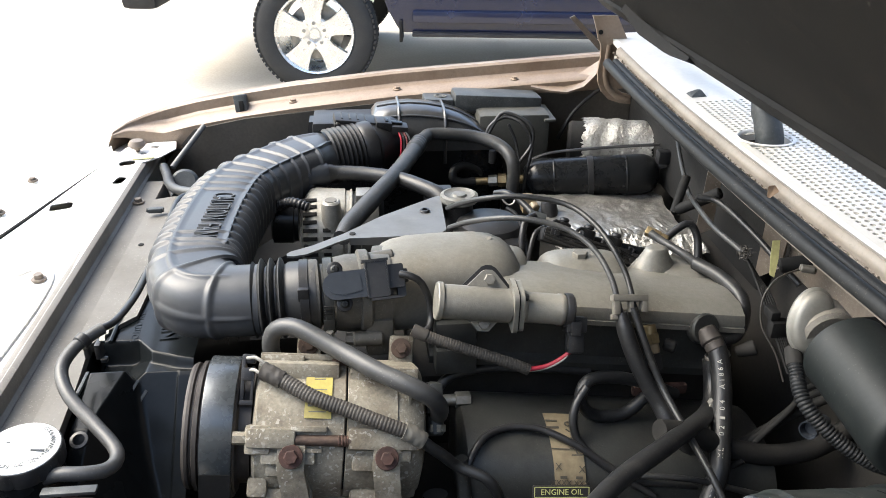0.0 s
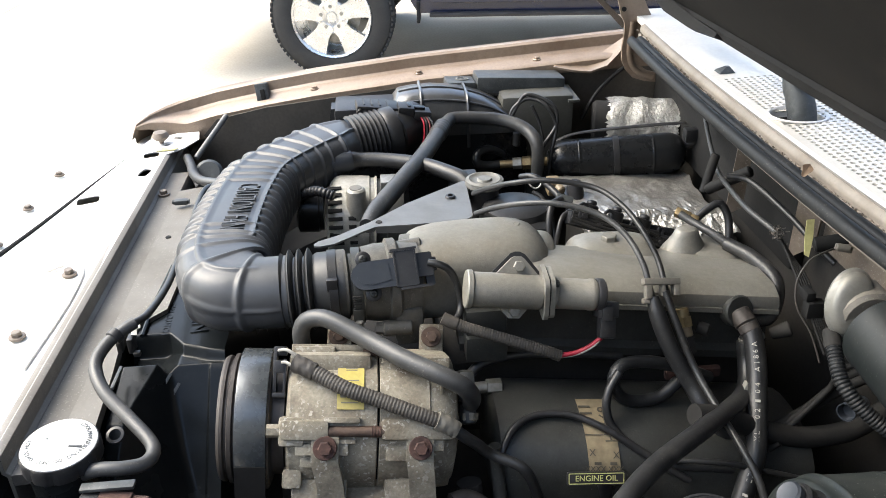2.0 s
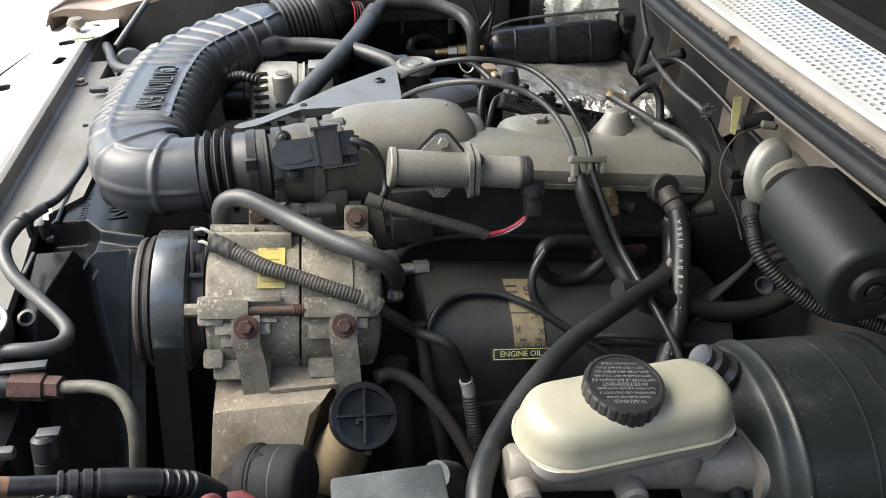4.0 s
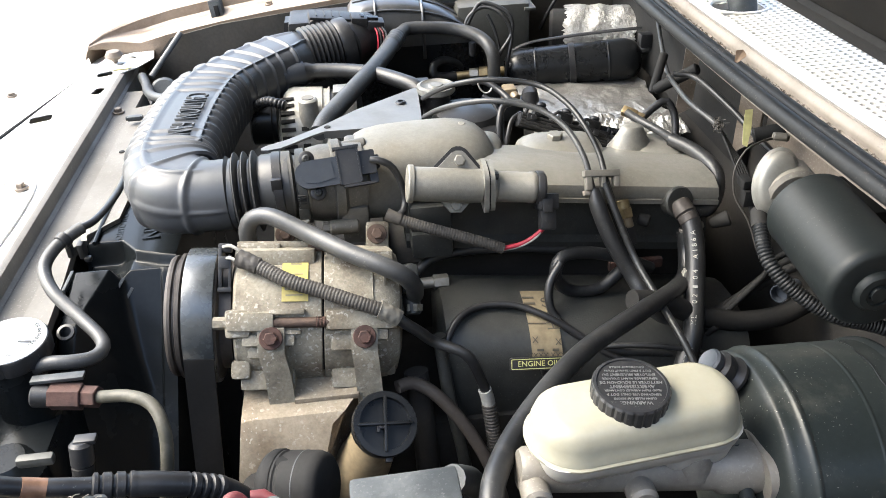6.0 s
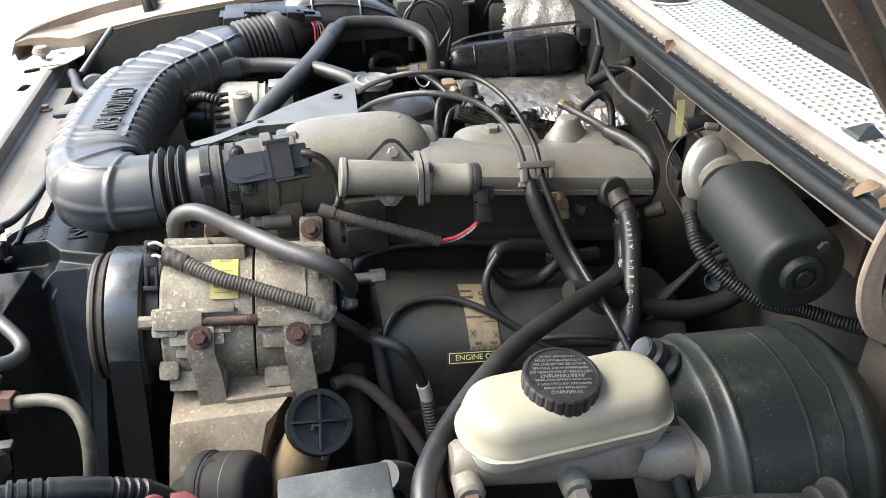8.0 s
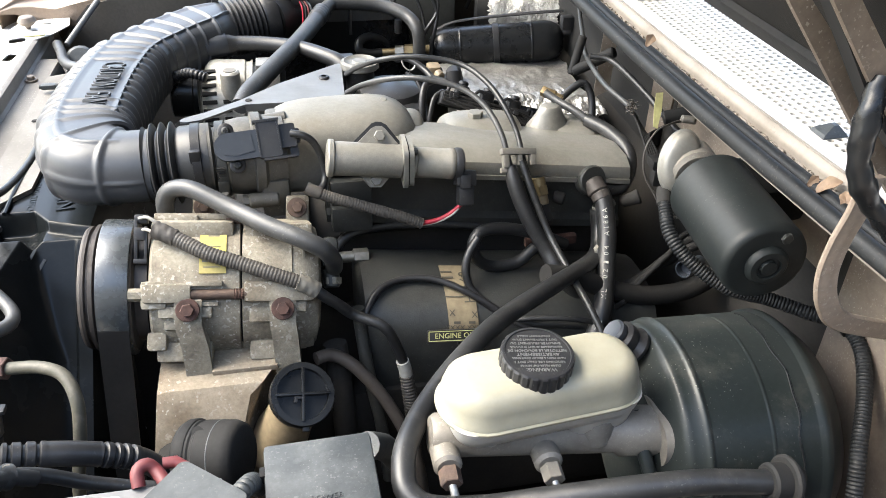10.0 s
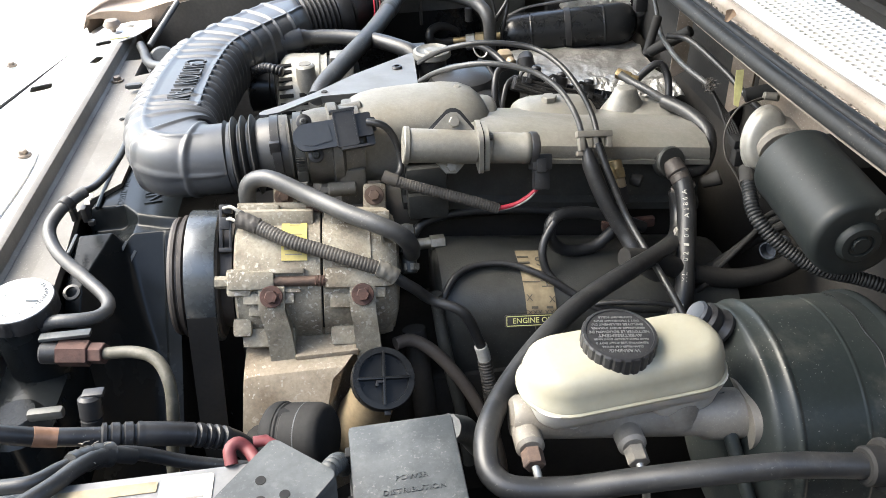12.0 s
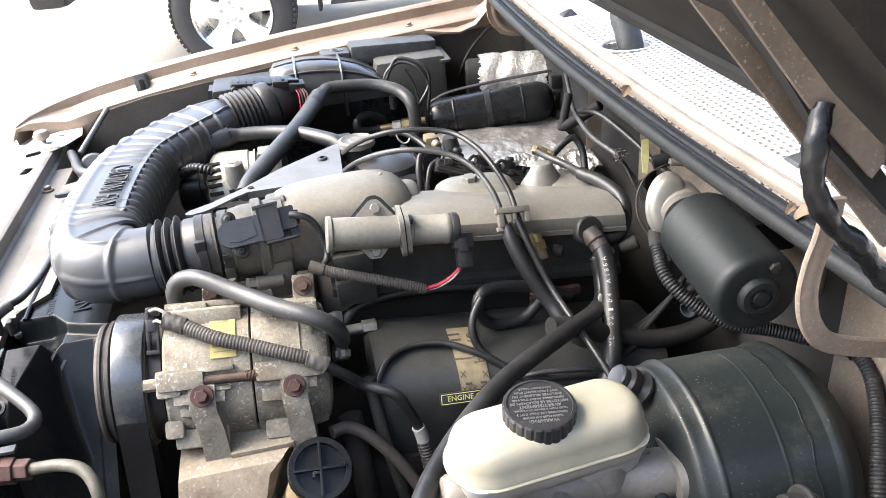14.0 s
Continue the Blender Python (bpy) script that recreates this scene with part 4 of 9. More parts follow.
    lathe(bm, [(0.040, -0.004), (0.034, 0.008), (0.025, 0.020), (0.019, 0.030), (0.0165, 0.036), (0.013, 0.0385), (0, 0.039)], Matrix.Translation((0.420, 1.004, 0.918)) @ Matrix.Diagonal((0.92, 0.75, 1, 1)), 28)
    part("tower", bm, ALU, t)
    bm = bmnew()
    lathe(bm, [(0, 0.0085), (0.005, 0.0082), (0.0085, 0.0068), (0.0115, 0.003), (0.015, -0.004)], axis((0.101, 0.930, 0.978), (0.101, 0.922, 0.992))[0], 24)
    part("cast_dimple", bm, ALU, t)
    for p in ((0.186, 0.985, 0.985),):
        bolt(t, p, (0, -0.2, 1), 0.005, ALU, 0, 0.004)
    # dark lower half with its flange line
    bm = bmnew()
    rows = []
    for x in (0.10, 0.30, 0.485):
        rows.append([(x, y, ez(x, z)) for y, z in ((0.893, 0.942), (0.884, 0.935), (0.876, 0.892), (0.868, 0.886), (0.868, 0.876), (0.90, 0.872), (0.99, 0.872), (0.99, 0.942))])
    loft(bm, rows)
    part("lower_half", bm, ALU_DK, t, "grimy dark lower casting", angle=25)
    bm = bmnew()
    rows = []
    for x in (0.105, 0.30, 0.488):
        rows.append([(x, y, ez(x, z)) for y, z in ((0.866, 0.951), (0.862, 0.951), (0.862, 0.945), (0.89, 0.945), (0.89, 0.951))])
    loft(bm, rows)
    part("split_flange", bm, ALU, t)
    for (x, y, z) in ((0.13, 0.868, 0.925), (0.13, 0.862, 0.892)):
        bm = bmnew()
        box(bm, (x, y, ez(x, z)), (0.05, 0.03, 0.035), 0.006)
        part("casting_lug", bm, ALU_DK, t)
    return t


intake_manifold()


def throttle_body():
    t = thing("throttle_valve", (0.0, 0.915, 0.90), "grimy cast throttle valve housing with slate plastic position sensor", "throttle valve")
    bm = bmnew()
    m, L = axis((-0.045, 0.915, 0.955), (0.055, 0.925, 0.952))
    lathe(bm, [(0, 0), (0.043, 0), (0.043, 0.015), (0.037, 0.018), (0.037, 0.030), (0.044, 0.034), (0.047, 0.05), (0.047, 0.062), (0.052, 0.064), (0.052, 0.074), (0.047, 0.078), (0.046, L)], m, 36)
    box(bm, (0.042, 0.895, 0.915), (0.034, 0.04, 0.05), 0.006)
    box(bm, (0.050, 0.955, 0.978), (0.030, 0.03, 0.03), 0.006)
    part("casting", bm, ALU_MID, t)
    bm = bmnew()
    cyl(bm, (0.012, 0.935, 0.986), (0.062, 0.94, 0.990), 0.010, bev=0.002)
    part("spigot", bm, ALU_MID, t)
    bm = bmnew()
    cyl(bm, (0.010, 0.872, 0.918), (0.045, 0.875, 0.916), 0.009, bev=0.002)
    part("spigot", bm, ALU_MID, t)
    bm = bmnew()
    hexa(bm, (0.004, 0.934, 0.985), (0.013, 0.935, 0.986), 0.007)
    part("end_screw", bm, ALU_MID, t)
    bm = bmnew()
    hexa(bm, (0.002, 0.872, 0.919), (0.011, 0.872, 0.918), 0.007)
    part("end_screw", bm, ALU_MID, t)
    # position sensor
    R, U = Vector((1, 0.10, 0.035)), Vector((0, 0.55, 0.84))
    M = basis((0.0255, 0.887, 0.984), R, U) @ Matrix.Scale(0.80, 4)
    s = bmnew()
    o = [(-0.040 + 0.020 * math.cos(radians(q)), 0.020 * math.sin(radians(q))) for q in range(90, 271, 18)] + [(0.004, -0.020), (0.004, 0.020)]
    prism(s, o, M, 0.015, 0.003)
    prism(s, [(-0.052, 0.0), (-0.045, 0.013), (-0.006, 0.0135), (-0.004, -0.010), (-0.030, -0.014), (-0.046, -0.011)], M @ Matrix.Translation((0, 0, 0.014)), 0.0022, 0.001)
    sen = part("position_sensor", s, TPSM, t, "slate plastic sensor")
    bm = bmnew()
    prism(bm, rrect(0.032, 0.052, 0.003, 3, 0.018, 0.003), M @ Matrix.Translation((0, 0, -0.003)), 0.025, 0.0025)
    prism(bm, rrect(0.024, 0.034, 0.003, 3, 0.045, 0.005), M @ Matrix.Translation((0, 0, -0.002)), 0.020, 0.002)
    prism(bm, rrect(0.012, 0.020, 0.002, 3, 0.052, -0.016), M @ Matrix.Translation((0, 0, -0.004)), 0.014, 0.002)
    prism(bm, rrect(0.010, 0.020, 0.002, 2, 0.058, 0.004), M @ Matrix.Translation((0, 0, 0.002)), 0.011, 0.002)
    pg_ = part("plug", bm, BLK, sen)
    for u, v, w, h in ((0.017, 0.030, 0.038, 0.0035), (0.030, -0.0255, 0.046, 0.0035), (0.033, 0.003, 0.0022, 0.050), (0.003, 0.003, 0.0018, 0.050)):
        bm = bmnew()
        prism(bm, rrect(w, h, 0.0008, 2, u, v), M @ Matrix.Translation((0, 0, 0.004)), 0.0195, 0.0006)
        part("latch_rail", bm, BLK, pg_)
    for u, v in ((-0.040, 0.025), (-0.031, -0.026)):
        bm = bmnew()
        mm = M @ Matrix.Translation((u, v, -0.004))
        lathe(bm, [(0, 0), (0.0115, 0), (0.0115, 0.006), (0.010, 0.007), (0, 0.007)], mm, 18)
        ear = part("ear", bm, BLK, sen)
        bm = bmnew()
        lathe(bm, [(0, 0.0115), (0.004, 0.011), (0.0062, 0.0085), (0.0065, 0.007), (0, 0.007)], mm, 14)
        screw = part("screw", bm, ALU_DK, sen)
        bm = bmnew()
        box(bm, (0, 0, 0.0113), (0.0075, 0.0014, 0.001), 0, mm)
        box(bm, (0, 0, 0.0114), (0.0014, 0.0075, 0.001), 0, mm)
        part("cross_slot", bm, HOLE, screw)
    return t


throttle_body()
hose("sensor_wire", [(0.066, 0.872, 1.003), (0.078, 0.868, 1.002), (0.090, 0.868, 0.993), (0.099, 0.867, 0.971), (0.1015, 0.864, 0.950), (0.097, 0.852, 0.941), (0.088, 0.842, 0.941)], 0.0042, RUB, "black sheathed sensor wire beside the throttle body", "wire")


def intake_duct():
    t = thing("intake_duct", (-0.17, 1.1, 0.88), "dark grey moulded plastic intake duct with ribs and raised lettering", "air duct")
    path = [(-0.095, 0.913, 0.953), (-0.135, 0.914, 0.953), (-0.166, 0.930, 0.953), (-0.181, 0.975, 0.953), (-0.182, 1.06, 0.952), (-0.176, 1.16, 0.949), (-0.160, 1.255, 0.945), (-0.112, 1.335, 0.944), (-0.060, 1.380, 0.948), (-0.025, 1.405, 0.950)]
    S0, S1 = 0.146, 0.408                  # the stretch with close-set side ribs
    R0, R1 = 60, 107                       # angles of the two rails beside the lettered panel
    LL = spline(path, 0.004)[1]
    fine = [S0 + 0.0226 * k for k in range(int((S1 - S0) / 0.0226) + 1)]
    wide = [S1 + 0.020 + 0.033 * k for k in range(8) if S1 + 0.020 + 0.033 * k < LL - 0.03]

    def hump(d, w):
        return max(0.0, 1 - (d / w) ** 2) ** 2

    def relief(s, deg):
        """Height of the moulded ribs, rails and seams over the duct's skin."""
        h = 0.0
        side = min(1.0, max(0.0, (R0 - deg) / 5), 1.0) if deg < R0 else min(1.0, max(0.0, (deg - R1) / 5)) if deg > R1 else 0.0
        if side and S0 - 0.01 < s < S1 + 0.01:
            lean = 0.00005 * (R0 - deg) if deg < R0 else 0.00003 * (deg - R1)
            h = max(h, 0.0052 * side * max(hump(s + lean - q, 0.0056) for q in fine))
        if s > S0 - 0.012:
            h = max(h, 0.0040 * hump(deg - R0, 5.5))
        h = max(h, 0.0034 * hump(deg - R1, 6) * min(1.0, max(0.0, (s - 0.03) / 0.02)))
        for q in (0.045, 0.082, 0.116):
            h = max(h, 0.0030 * hump(s - q, 0.0048))
        for q in (0.138, 0.152):
            if deg < R1:
                h = max(h, 0.0030 * hump(s - q + 0.00022 * (R1 - deg), 0.0046))
        for q in wide:
            h = max(h, 0.0042 * hump(s - q, 0.0046))
        for q in (0.170, 0.318, 0.345, 0.372, 0.399):
            if R0 <= deg <= R1:
                h = max(h, 0.0032 * hump(s - q, 0.0046))
        for q in (0, 178):
            h = max(h, 0.0026 * hump(((deg - q + 180) % 360) - 180, 5))
        return h * min(1.0, max(0.0, (s - 0.004) / 0.02), max(0.0, (LL - s) / 0.02)) if s < LL / 2 else h * min(1.0, max(0.0, (LL - s) / 0.02))

    def sec(s, L, a):
        f = min(1, max(0, (s - 0.03) / 0.06)) * min(1, max(0, (L - s) / 0.06))
        f = f * f * (3 - 2 * f)
        w, h, p = 0.046 + 0.011 * f, 0.043, 2.0 + 1.3 * f
        c, q = math.cos(a), math.sin(a)
        u, v = w * math.copysign(abs(c) ** (2 / p), c), h * math.copysign(abs(q) ** (2 / p), q)
        k = 1 + (relief(s, (math.degrees(a) + 60) % 360 - 60) - 0.0012) / math.hypot(u, v)
        return (u * k, v * k)

    bm = bmnew()
    sweep(bm, path, 0.05, 0.0017, 128, sec, up=(0, 0, 1))
    body = part("duct_body", bm, DUCT, t, angle=75)
    # bellows at both ends
    bm = bmnew()
    m, L = axis((-0.100, 0.913, 0.953), (-0.030, 0.915, 0.955))
    prof = [(0.046, -0.004)]
    for k in range(3):
        z = 0.002 + k * 0.0110
        prof += [(0.0395, z), (0.0435, z + 0.0012), (0.0483, z + 0.0034), (0.0491, z + 0.0045), (0.0483, z + 0.0056), (0.0435, z + 0.0078), (0.0395, z + 0.0092)]
    prof += [(0.0425, 0.038), (0.0425, L)]
    lathe(bm, prof, m, 48)
    part("bellows", bm, RUB, t, "black rubber bellows")
    bm = bmnew()
    m, L = axis((-0.032, 1.400, 0.950), (0.045, 1.432, 0.955))
    prof = [(0.047, -0.004)]
    for k in range(7):
        z = 0.002 + k * 0.0084
        prof += [(0.0445, z), (0.0462, z + 0.0015), (0.0486, z + 0.0034), (0.0486, z + 0.0042), (0.0462, z + 0.0061), (0.0445, z + 0.0076)]
    prof += [(0.048, 0.066), (0.048, L)]
    lathe(bm, prof, m, 48)
    part("bellows", bm, BLK, t, "black rubber bellows")
    # clamps
    for (x, r) in ((-0.050, 0.0445), (-0.022, 0.0455)):
        bm = bmnew()
        m, L = axis((x, 0.914, 0.9545), (x + 0.011, 0.9145, 0.9547))
        lathe(bm, [(r - 0.003, 0), (r, 0.0005), (r, L - 0.0005), (r - 0.003, L)], m, 44)
        cl = part("hose_clamp", bm, BLK if x < -0.04 else ALU_DK, t, "worm-drive clamp")
        bm = bmnew()
        box(bm, (x + 0.006, 0.878 if x < -0.04 else 0.872, 0.978 if x < -0.04 else 0.940), (0.013, 0.008, 0.016), 0.002)
        part("clamp_block", bm, BLK if x < -0.04 else ALU_DK, cl)
        if x > -0.04:
            bm = bmnew()
            for k in range(6):
                box(bm, (x + 0.0055, 0.8695 + 0.0006 * (k - 3), 0.966 - 0.0036 * k), (0.0095, 0.002, 0.0012), 0)
            part("worm_slots", bm, HOLE, cl)
            bm = bmnew()
            hexa(bm, (x + 0.006, 0.866, 0.934), (x + 0.006, 0.867, 0.924), 0.0045)
            part("worm_screw", bm, STEEL, cl)
    # lettering on the flat panel, read from the front of the truck
    mm = basis((-0.170, 1.072, 0.9955), (-0.05, -1, 0.01), (1, -0.05, 0.0))
    lettering("CAUTION  FAN", 0.046, mm, 0.0014, body, LETTER, width=0.45, thin=0.0008)
    return t


intake_duct()
bm = bmnew()
sweep(bm, [(-0.055, 1.325, 0.945), (-0.02, 1.332, 0.947), (0.03, 1.325, 0.947), (0.085, 1.30, 0.947), (0.125, 1.265, 0.945), (0.150, 1.24, 0.94), (0.16, 1.22, 0.925)], 0.0125, 0.008, 14,
      lambda s, L, a: 0.0155 if s < 0.035 else 0.0125)
bh = whole("breather_hose", bm, RUB, "black rubber breather hose plugged into the duct", "hose", angle=60)
bm = bmnew()
m, L = axis((-0.062, 1.324, 0.946), (-0.028, 1.331, 0.9475))
lathe(bm, [(0.012, 0), (0.0175, 0), (0.018, 0.002), (0.018, L - 0.002), (0.0175, L), (0.012, L)], m, 24)
part("collar", bm, TPSM, bh, "slate grey collar")


# ---- air box, sensor, tank at the far fender ----
LIDH = ((0.050, 0.046), (0.060, 0.058), (0.085, 0.062), (0.12, 0.064), (0.155, 0.061), (0.185, 0.055), (0.215, 0.045), (0.24, 0.032), (0.26, 0.017), (0.276, 0.0), (0.285, -0.012))


def air_box():
    t = thing("air_box", (0.12, 1.52, 0.75), "black plastic air filter box with ribbed domed lid", "air filter box")
    bm = bmnew()
    loft(bm, [[(x, 1.492 + d, 0.74), (x, 1.488 + d, 0.945 - h), (x, 1.60, 0.945 - h), (x, 1.60, 0.74)] for x, d, h in ((-0.06, 0.01, 0.0), (-0.05, 0.0, 0.0), (0.22, 0.0, 0.0), (0.27, 0.006, 0.015), (0.298, 0.02, 0.05), (0.305, 0.04, 0.09))])
    part("lower_box", bm, BLK_GL, t)
    bm = bmnew()
    rows = []
    for x, h in LIDH:
        rows.append([(x, 1.486, 0.925), (x, 1.486, 0.940 + h * 0.25), (x, 1.490, 0.940 + h * 0.62), (x, 1.502, 0.940 + h * 0.90), (x, 1.525, 0.940 + h), (x, 1.57, 0.940 + h * 0.97), (x, 1.60, 0.940 + h * 0.75), (x, 1.612, 0.940), (x, 1.612, 0.925)])
    loft(bm, rows)
    part("lid", bm, AIRLID, t, "glossy black domed lid", angle=60)
    for k, x in enumerate((0.10, 0.185)):
        bm = bmnew()
        h = np.interp(x, [q[0] for q in LIDH], [q[1] for q in LIDH])
        sweep(bm, [(x, 1.486, 0.90), (x, 1.485, 0.940 + h * 0.3), (x, 1.489, 0.940 + h * 0.64), (x, 1.502, 0.941 + h * 0.92), (x, 1.525, 0.941 + h), (x, 1.58, 0.941 + h * 0.96)], 0.0030, 0.006, 8)
        part("cross_rib", bm, AIRLID, t)
    for k, (f, y) in enumerate(((0.80, 1.496), (1.0, 1.535))):
        bm = bmnew()
        sweep(bm, [(x, y, 0.9405 + h * f) for x, h in LIDH[1:-1]], 0.0020, 0.01, 8)
        part("long_rib", bm, AIRLID, t)
    # flat shoulder and upright at the inlet side
    bm = bmnew()
    box(bm, (0.00, 1.55, 0.955), (0.12, 0.09, 0.045), 0.008)
    part("inlet_shoulder", bm, BLK, t)
    bm = bmnew()
    loft(bm, [[(-0.080, 1.51, 0.90), (-0.02, 1.51, 0.90), (-0.02, 1.57, 0.90), (-0.080, 1.57, 0.90)], [(-0.066, 1.52, 0.975), (-0.035, 1.52, 0.977), (-0.035, 1.56, 0.975), (-0.066, 1.56, 0.975)]])
    part("inlet_horn", bm, BLK, t)
    return t


air_box()
sm = thing("airflow_sensor", (0.06, 1.44, 0.90), "black airflow sensor module with a wired plug", "sensor")
bm = bmnew()
cyl(bm, (0.035, 1.428, 0.952), (0.085, 1.488, 0.952), 0.042, n=32, bev=0.003)
part("housing", bm, BLK, sm)
bm = bmnew()
mm = basis((0.022, 1.455, 0.992), (1, 0.10, -0.14), (-0.1, 1, 0.1))
box(bm, (0, 0, 0), (0.082, 0.046, 0.009), 0.002, mm)
box(bm, (-0.004, 0, 0.007), (0.074, 0.038, 0.009), 0.003, mm)
md = part("module", bm, BLK, sm)
bm = bmnew()
for k in range(4):
    box(bm, (-0.028 + 0.014 * k, 0.002, 0.0122), (0.0025, 0.026, 0.0016), 0, mm)
part("lid_rib", bm, COVER, md)
for u, v in ((-0.036, 0.019), (-0.036, -0.019), (0.026, 0.019)):
    bm = bmnew()
    lathe(bm, [(0, 0.003), (0.0026, 0.0028), (0.0034, 0.0012), (0.0034, 0), (0, 0)], mm @ Matrix.Translation((u, v, 0.0045)), 12)
    part("screw", bm, ALU_MID, md)
bm = bmnew()
box(bm, (0.045, -0.010, 0.006), (0.028, 0.032, 0.020), 0.003, mm)
box(bm, (0.074, -0.014, 0.002), (0.030, 0.026, 0.018), 0.003, mm)
pk = part("plug", bm, BLK, sm)
bm = bmnew()
box(bm, (0.064, -0.012, 0.013), (0.030, 0.010, 0.004), 0.001, mm)
box(bm, (0.050, -0.012, 0.0165), (0.006, 0.016, 0.003), 0.001, mm)
part("latch", bm, BLK_GL, pk)
for k in range(4):
    bm = bmnew()
    d = k * 0.005
    sweep(bm, [(0.095 + d * 0.8, 1.437, 0.980), (0.099 + d, 1.425, 0.972), (0.098 + d, 1.415, 0.95), (0.090 + d, 1.41, 0.925), (0.078 + d, 1.405, 0.905)], 0.0017, 0.006, 8)
    part("wire", bm, (RED, BLK, REDCAP, RUB_GREY)[k], sm)

tk = thing("washer_tank", (0.31, 1.61, 0.70), "grey plastic fluid tank with a dark overhanging lid", "fluid tank")
bm = bmnew()
box(bm, (0.322, 1.575, 0.86), (0.140, 0.10, 0.24), 0.012)
part("tank", bm, TANKM, tk)
bm = bmnew()
box(bm, (0.390, 1.57, 0.968), (0.022, 0.10, 0.006), 0.002)
part("tank_rim", bm, TANKM, tk)
bm = bmnew()
mm = Matrix.Translation((0.268, 1.612, 0.985)) @ Matrix.Rotation(radians(3), 4, "Y") @ Matrix.Rotation(radians(-4), 4, "X")
box(bm, (0.030, 0, 0), (0.172, 0.075, 0.032), 0.006, mm)
lid = part("lid", bm, COVER, tk, "dark grey lid")
bm = bmnew()
box(bm, (-0.086, -0.004, -0.006), (0.058, 0.062, 0.022), 0.005, mm)
fl = part("filler_flap", bm, COVER, tk)
bm = bmnew()
lathe(bm, [(0.009, 0), (0.009, 0.0016), (0.012, 0.0016), (0.012, 0)], mm @ Matrix.Translation((-0.082, -0.006, 0.0052)) @ Matrix.Diagonal((1.1, 1.1, 1, 1)), 20)
box(bm, (-0.082, -0.006, 0.006), (0.014, 0.004, 0.0014), 0, mm)
part("round_emblem", bm, CAPM, fl)
bm = bmnew()
box(bm, (0.030, -0.038, -0.017), (0.170, 0.004, 0.006), 0.001, mm)
part("lid_lip", bm, BLK_DULL, lid)
for k in range(2):
    hose("wire_loop", [(0.258, 1.48, 0.945), (0.268 + k * 0.01, 1.485, 0.972 + k * 0.01), (0.295, 1.482, 0.990 + k * 0.008), (0.325 + k * 0.012, 1.465, 0.98), (0.342, 1.455, 0.945), (0.332 - k * 0.02, 1.44, 0.90), (0.325, 1.43, 0.85)], 0.0038, RUB,
         "thin black hose looped beside the air box", "hose", group="thin hoses beside the air box")
hose("vent_hose", [(0.305, 1.50, 0.97), (0.318, 1.49, 0.94), (0.325, 1.47, 0.90)], 0.003, RUB, "thin black vent hose on the tank", "hose")

# thick diagonal hose
bm = bmnew()
sweep(bm, [(-0.0045, 1.1095, 0.9349), (0.0082, 1.1445, 0.9404), (0.04, 1.2155, 0.9449), (0.0911, 1.3265, 0.952), (0.1299, 1.432, 0.958), (0.1432, 1.4619, 0.9598), (0.1622, 1.48, 0.9608), (0.2323, 1.481, 0.9547), (0.2818, 1.456, 0.9441), (0.302, 1.425, 0.92), (0.304, 1.425, 0.86)], 0.0135, 0.003, 20,
      lambda s, L, a: (0.0150 + (0.0012 if (s % 0.009) < 0.0045 else 0)) if 0.325 < s < 0.362 else (0.0143 - 0.002 * max(0, 0.05 - s) / 0.05 if s < 0.33 else 0.0116))
whole("heater_hose", bm, RUB_GREY, "weathered dark grey heater hose with a clamped elbow", "hose", angle=60)


# ---- cable bracket, alternator, thermostat ----
def cable_bracket():
    t = thing("cable_bracket", (0.05, 1.05, 0.95), "plain grey sheet metal throttle cable bracket", "bracket")
    # a nearly level sheet: narrow pointed arm in front, broad tongue behind
    o = [(-0.071, 0.990), (-0.066, 0.998), (-0.040, 1.018), (0.0, 1.060), (0.053, 1.128), (0.140, 1.217), (0.146, 1.219), (0.148, 1.213), (0.143, 1.085), (0.140, 1.076), (0.132, 1.068),
         (0.111, 1.060), (0.057, 1.051), (0.008, 1.044), (-0.010, 1.028), (-0.028, 1.008), (-0.046, 0.990), (-0.062, 0.983), (-0.070, 0.984)]
    bm = bmnew()
    top = [Vector((x, y, 0.973 - 0.056 * (x + 0.068) - 0.056 * (y - 0.995))) for x, y in o]
    loft(bm, [top, [p - Vector((0, 0, 0.0028)) for p in top]])
    part("plate", bm, SHEET, t, smooth=False)
    # lip folded down along the tongue's end and its near side
    bm = bmnew()
    for p, q in ((top[6], top[9]), (top[10], top[13])):
        d = Vector((0, 0, -1))
        n = (q - p).normalized().cross(d) * 0.0028
        loft(bm, [[p, q, q - n, p - n], [p + d * 0.020, q + d * (0.022 if p is top[6] else 0.010), q + d * (0.022 if p is top[6] else 0.010) - n, p + d * 0.020 - n]])
    part("folded_lip", bm, SHEET, t, smooth=False)
    bm = bmnew()
    lathe(bm, [(0, 0.0008), (0.0042, 0.0008), (0.0046, 0.0), (0, 0)], Matrix.Translation((0.012, 1.0585, 0.9655)), 14)
    part("bolt_hole", bm, HOLE, t)
    bm = bmnew()
    lathe(bm, [(0.004, 0.0), (0.0075, 0.0), (0.0080, 0.002), (0.0065, 0.004), (0.004, 0.0042)], Matrix.Translation((0.118, 1.150, 0.9535)), 18)
    part("grommet", bm, BLK, t)
    return t


cable_bracket()


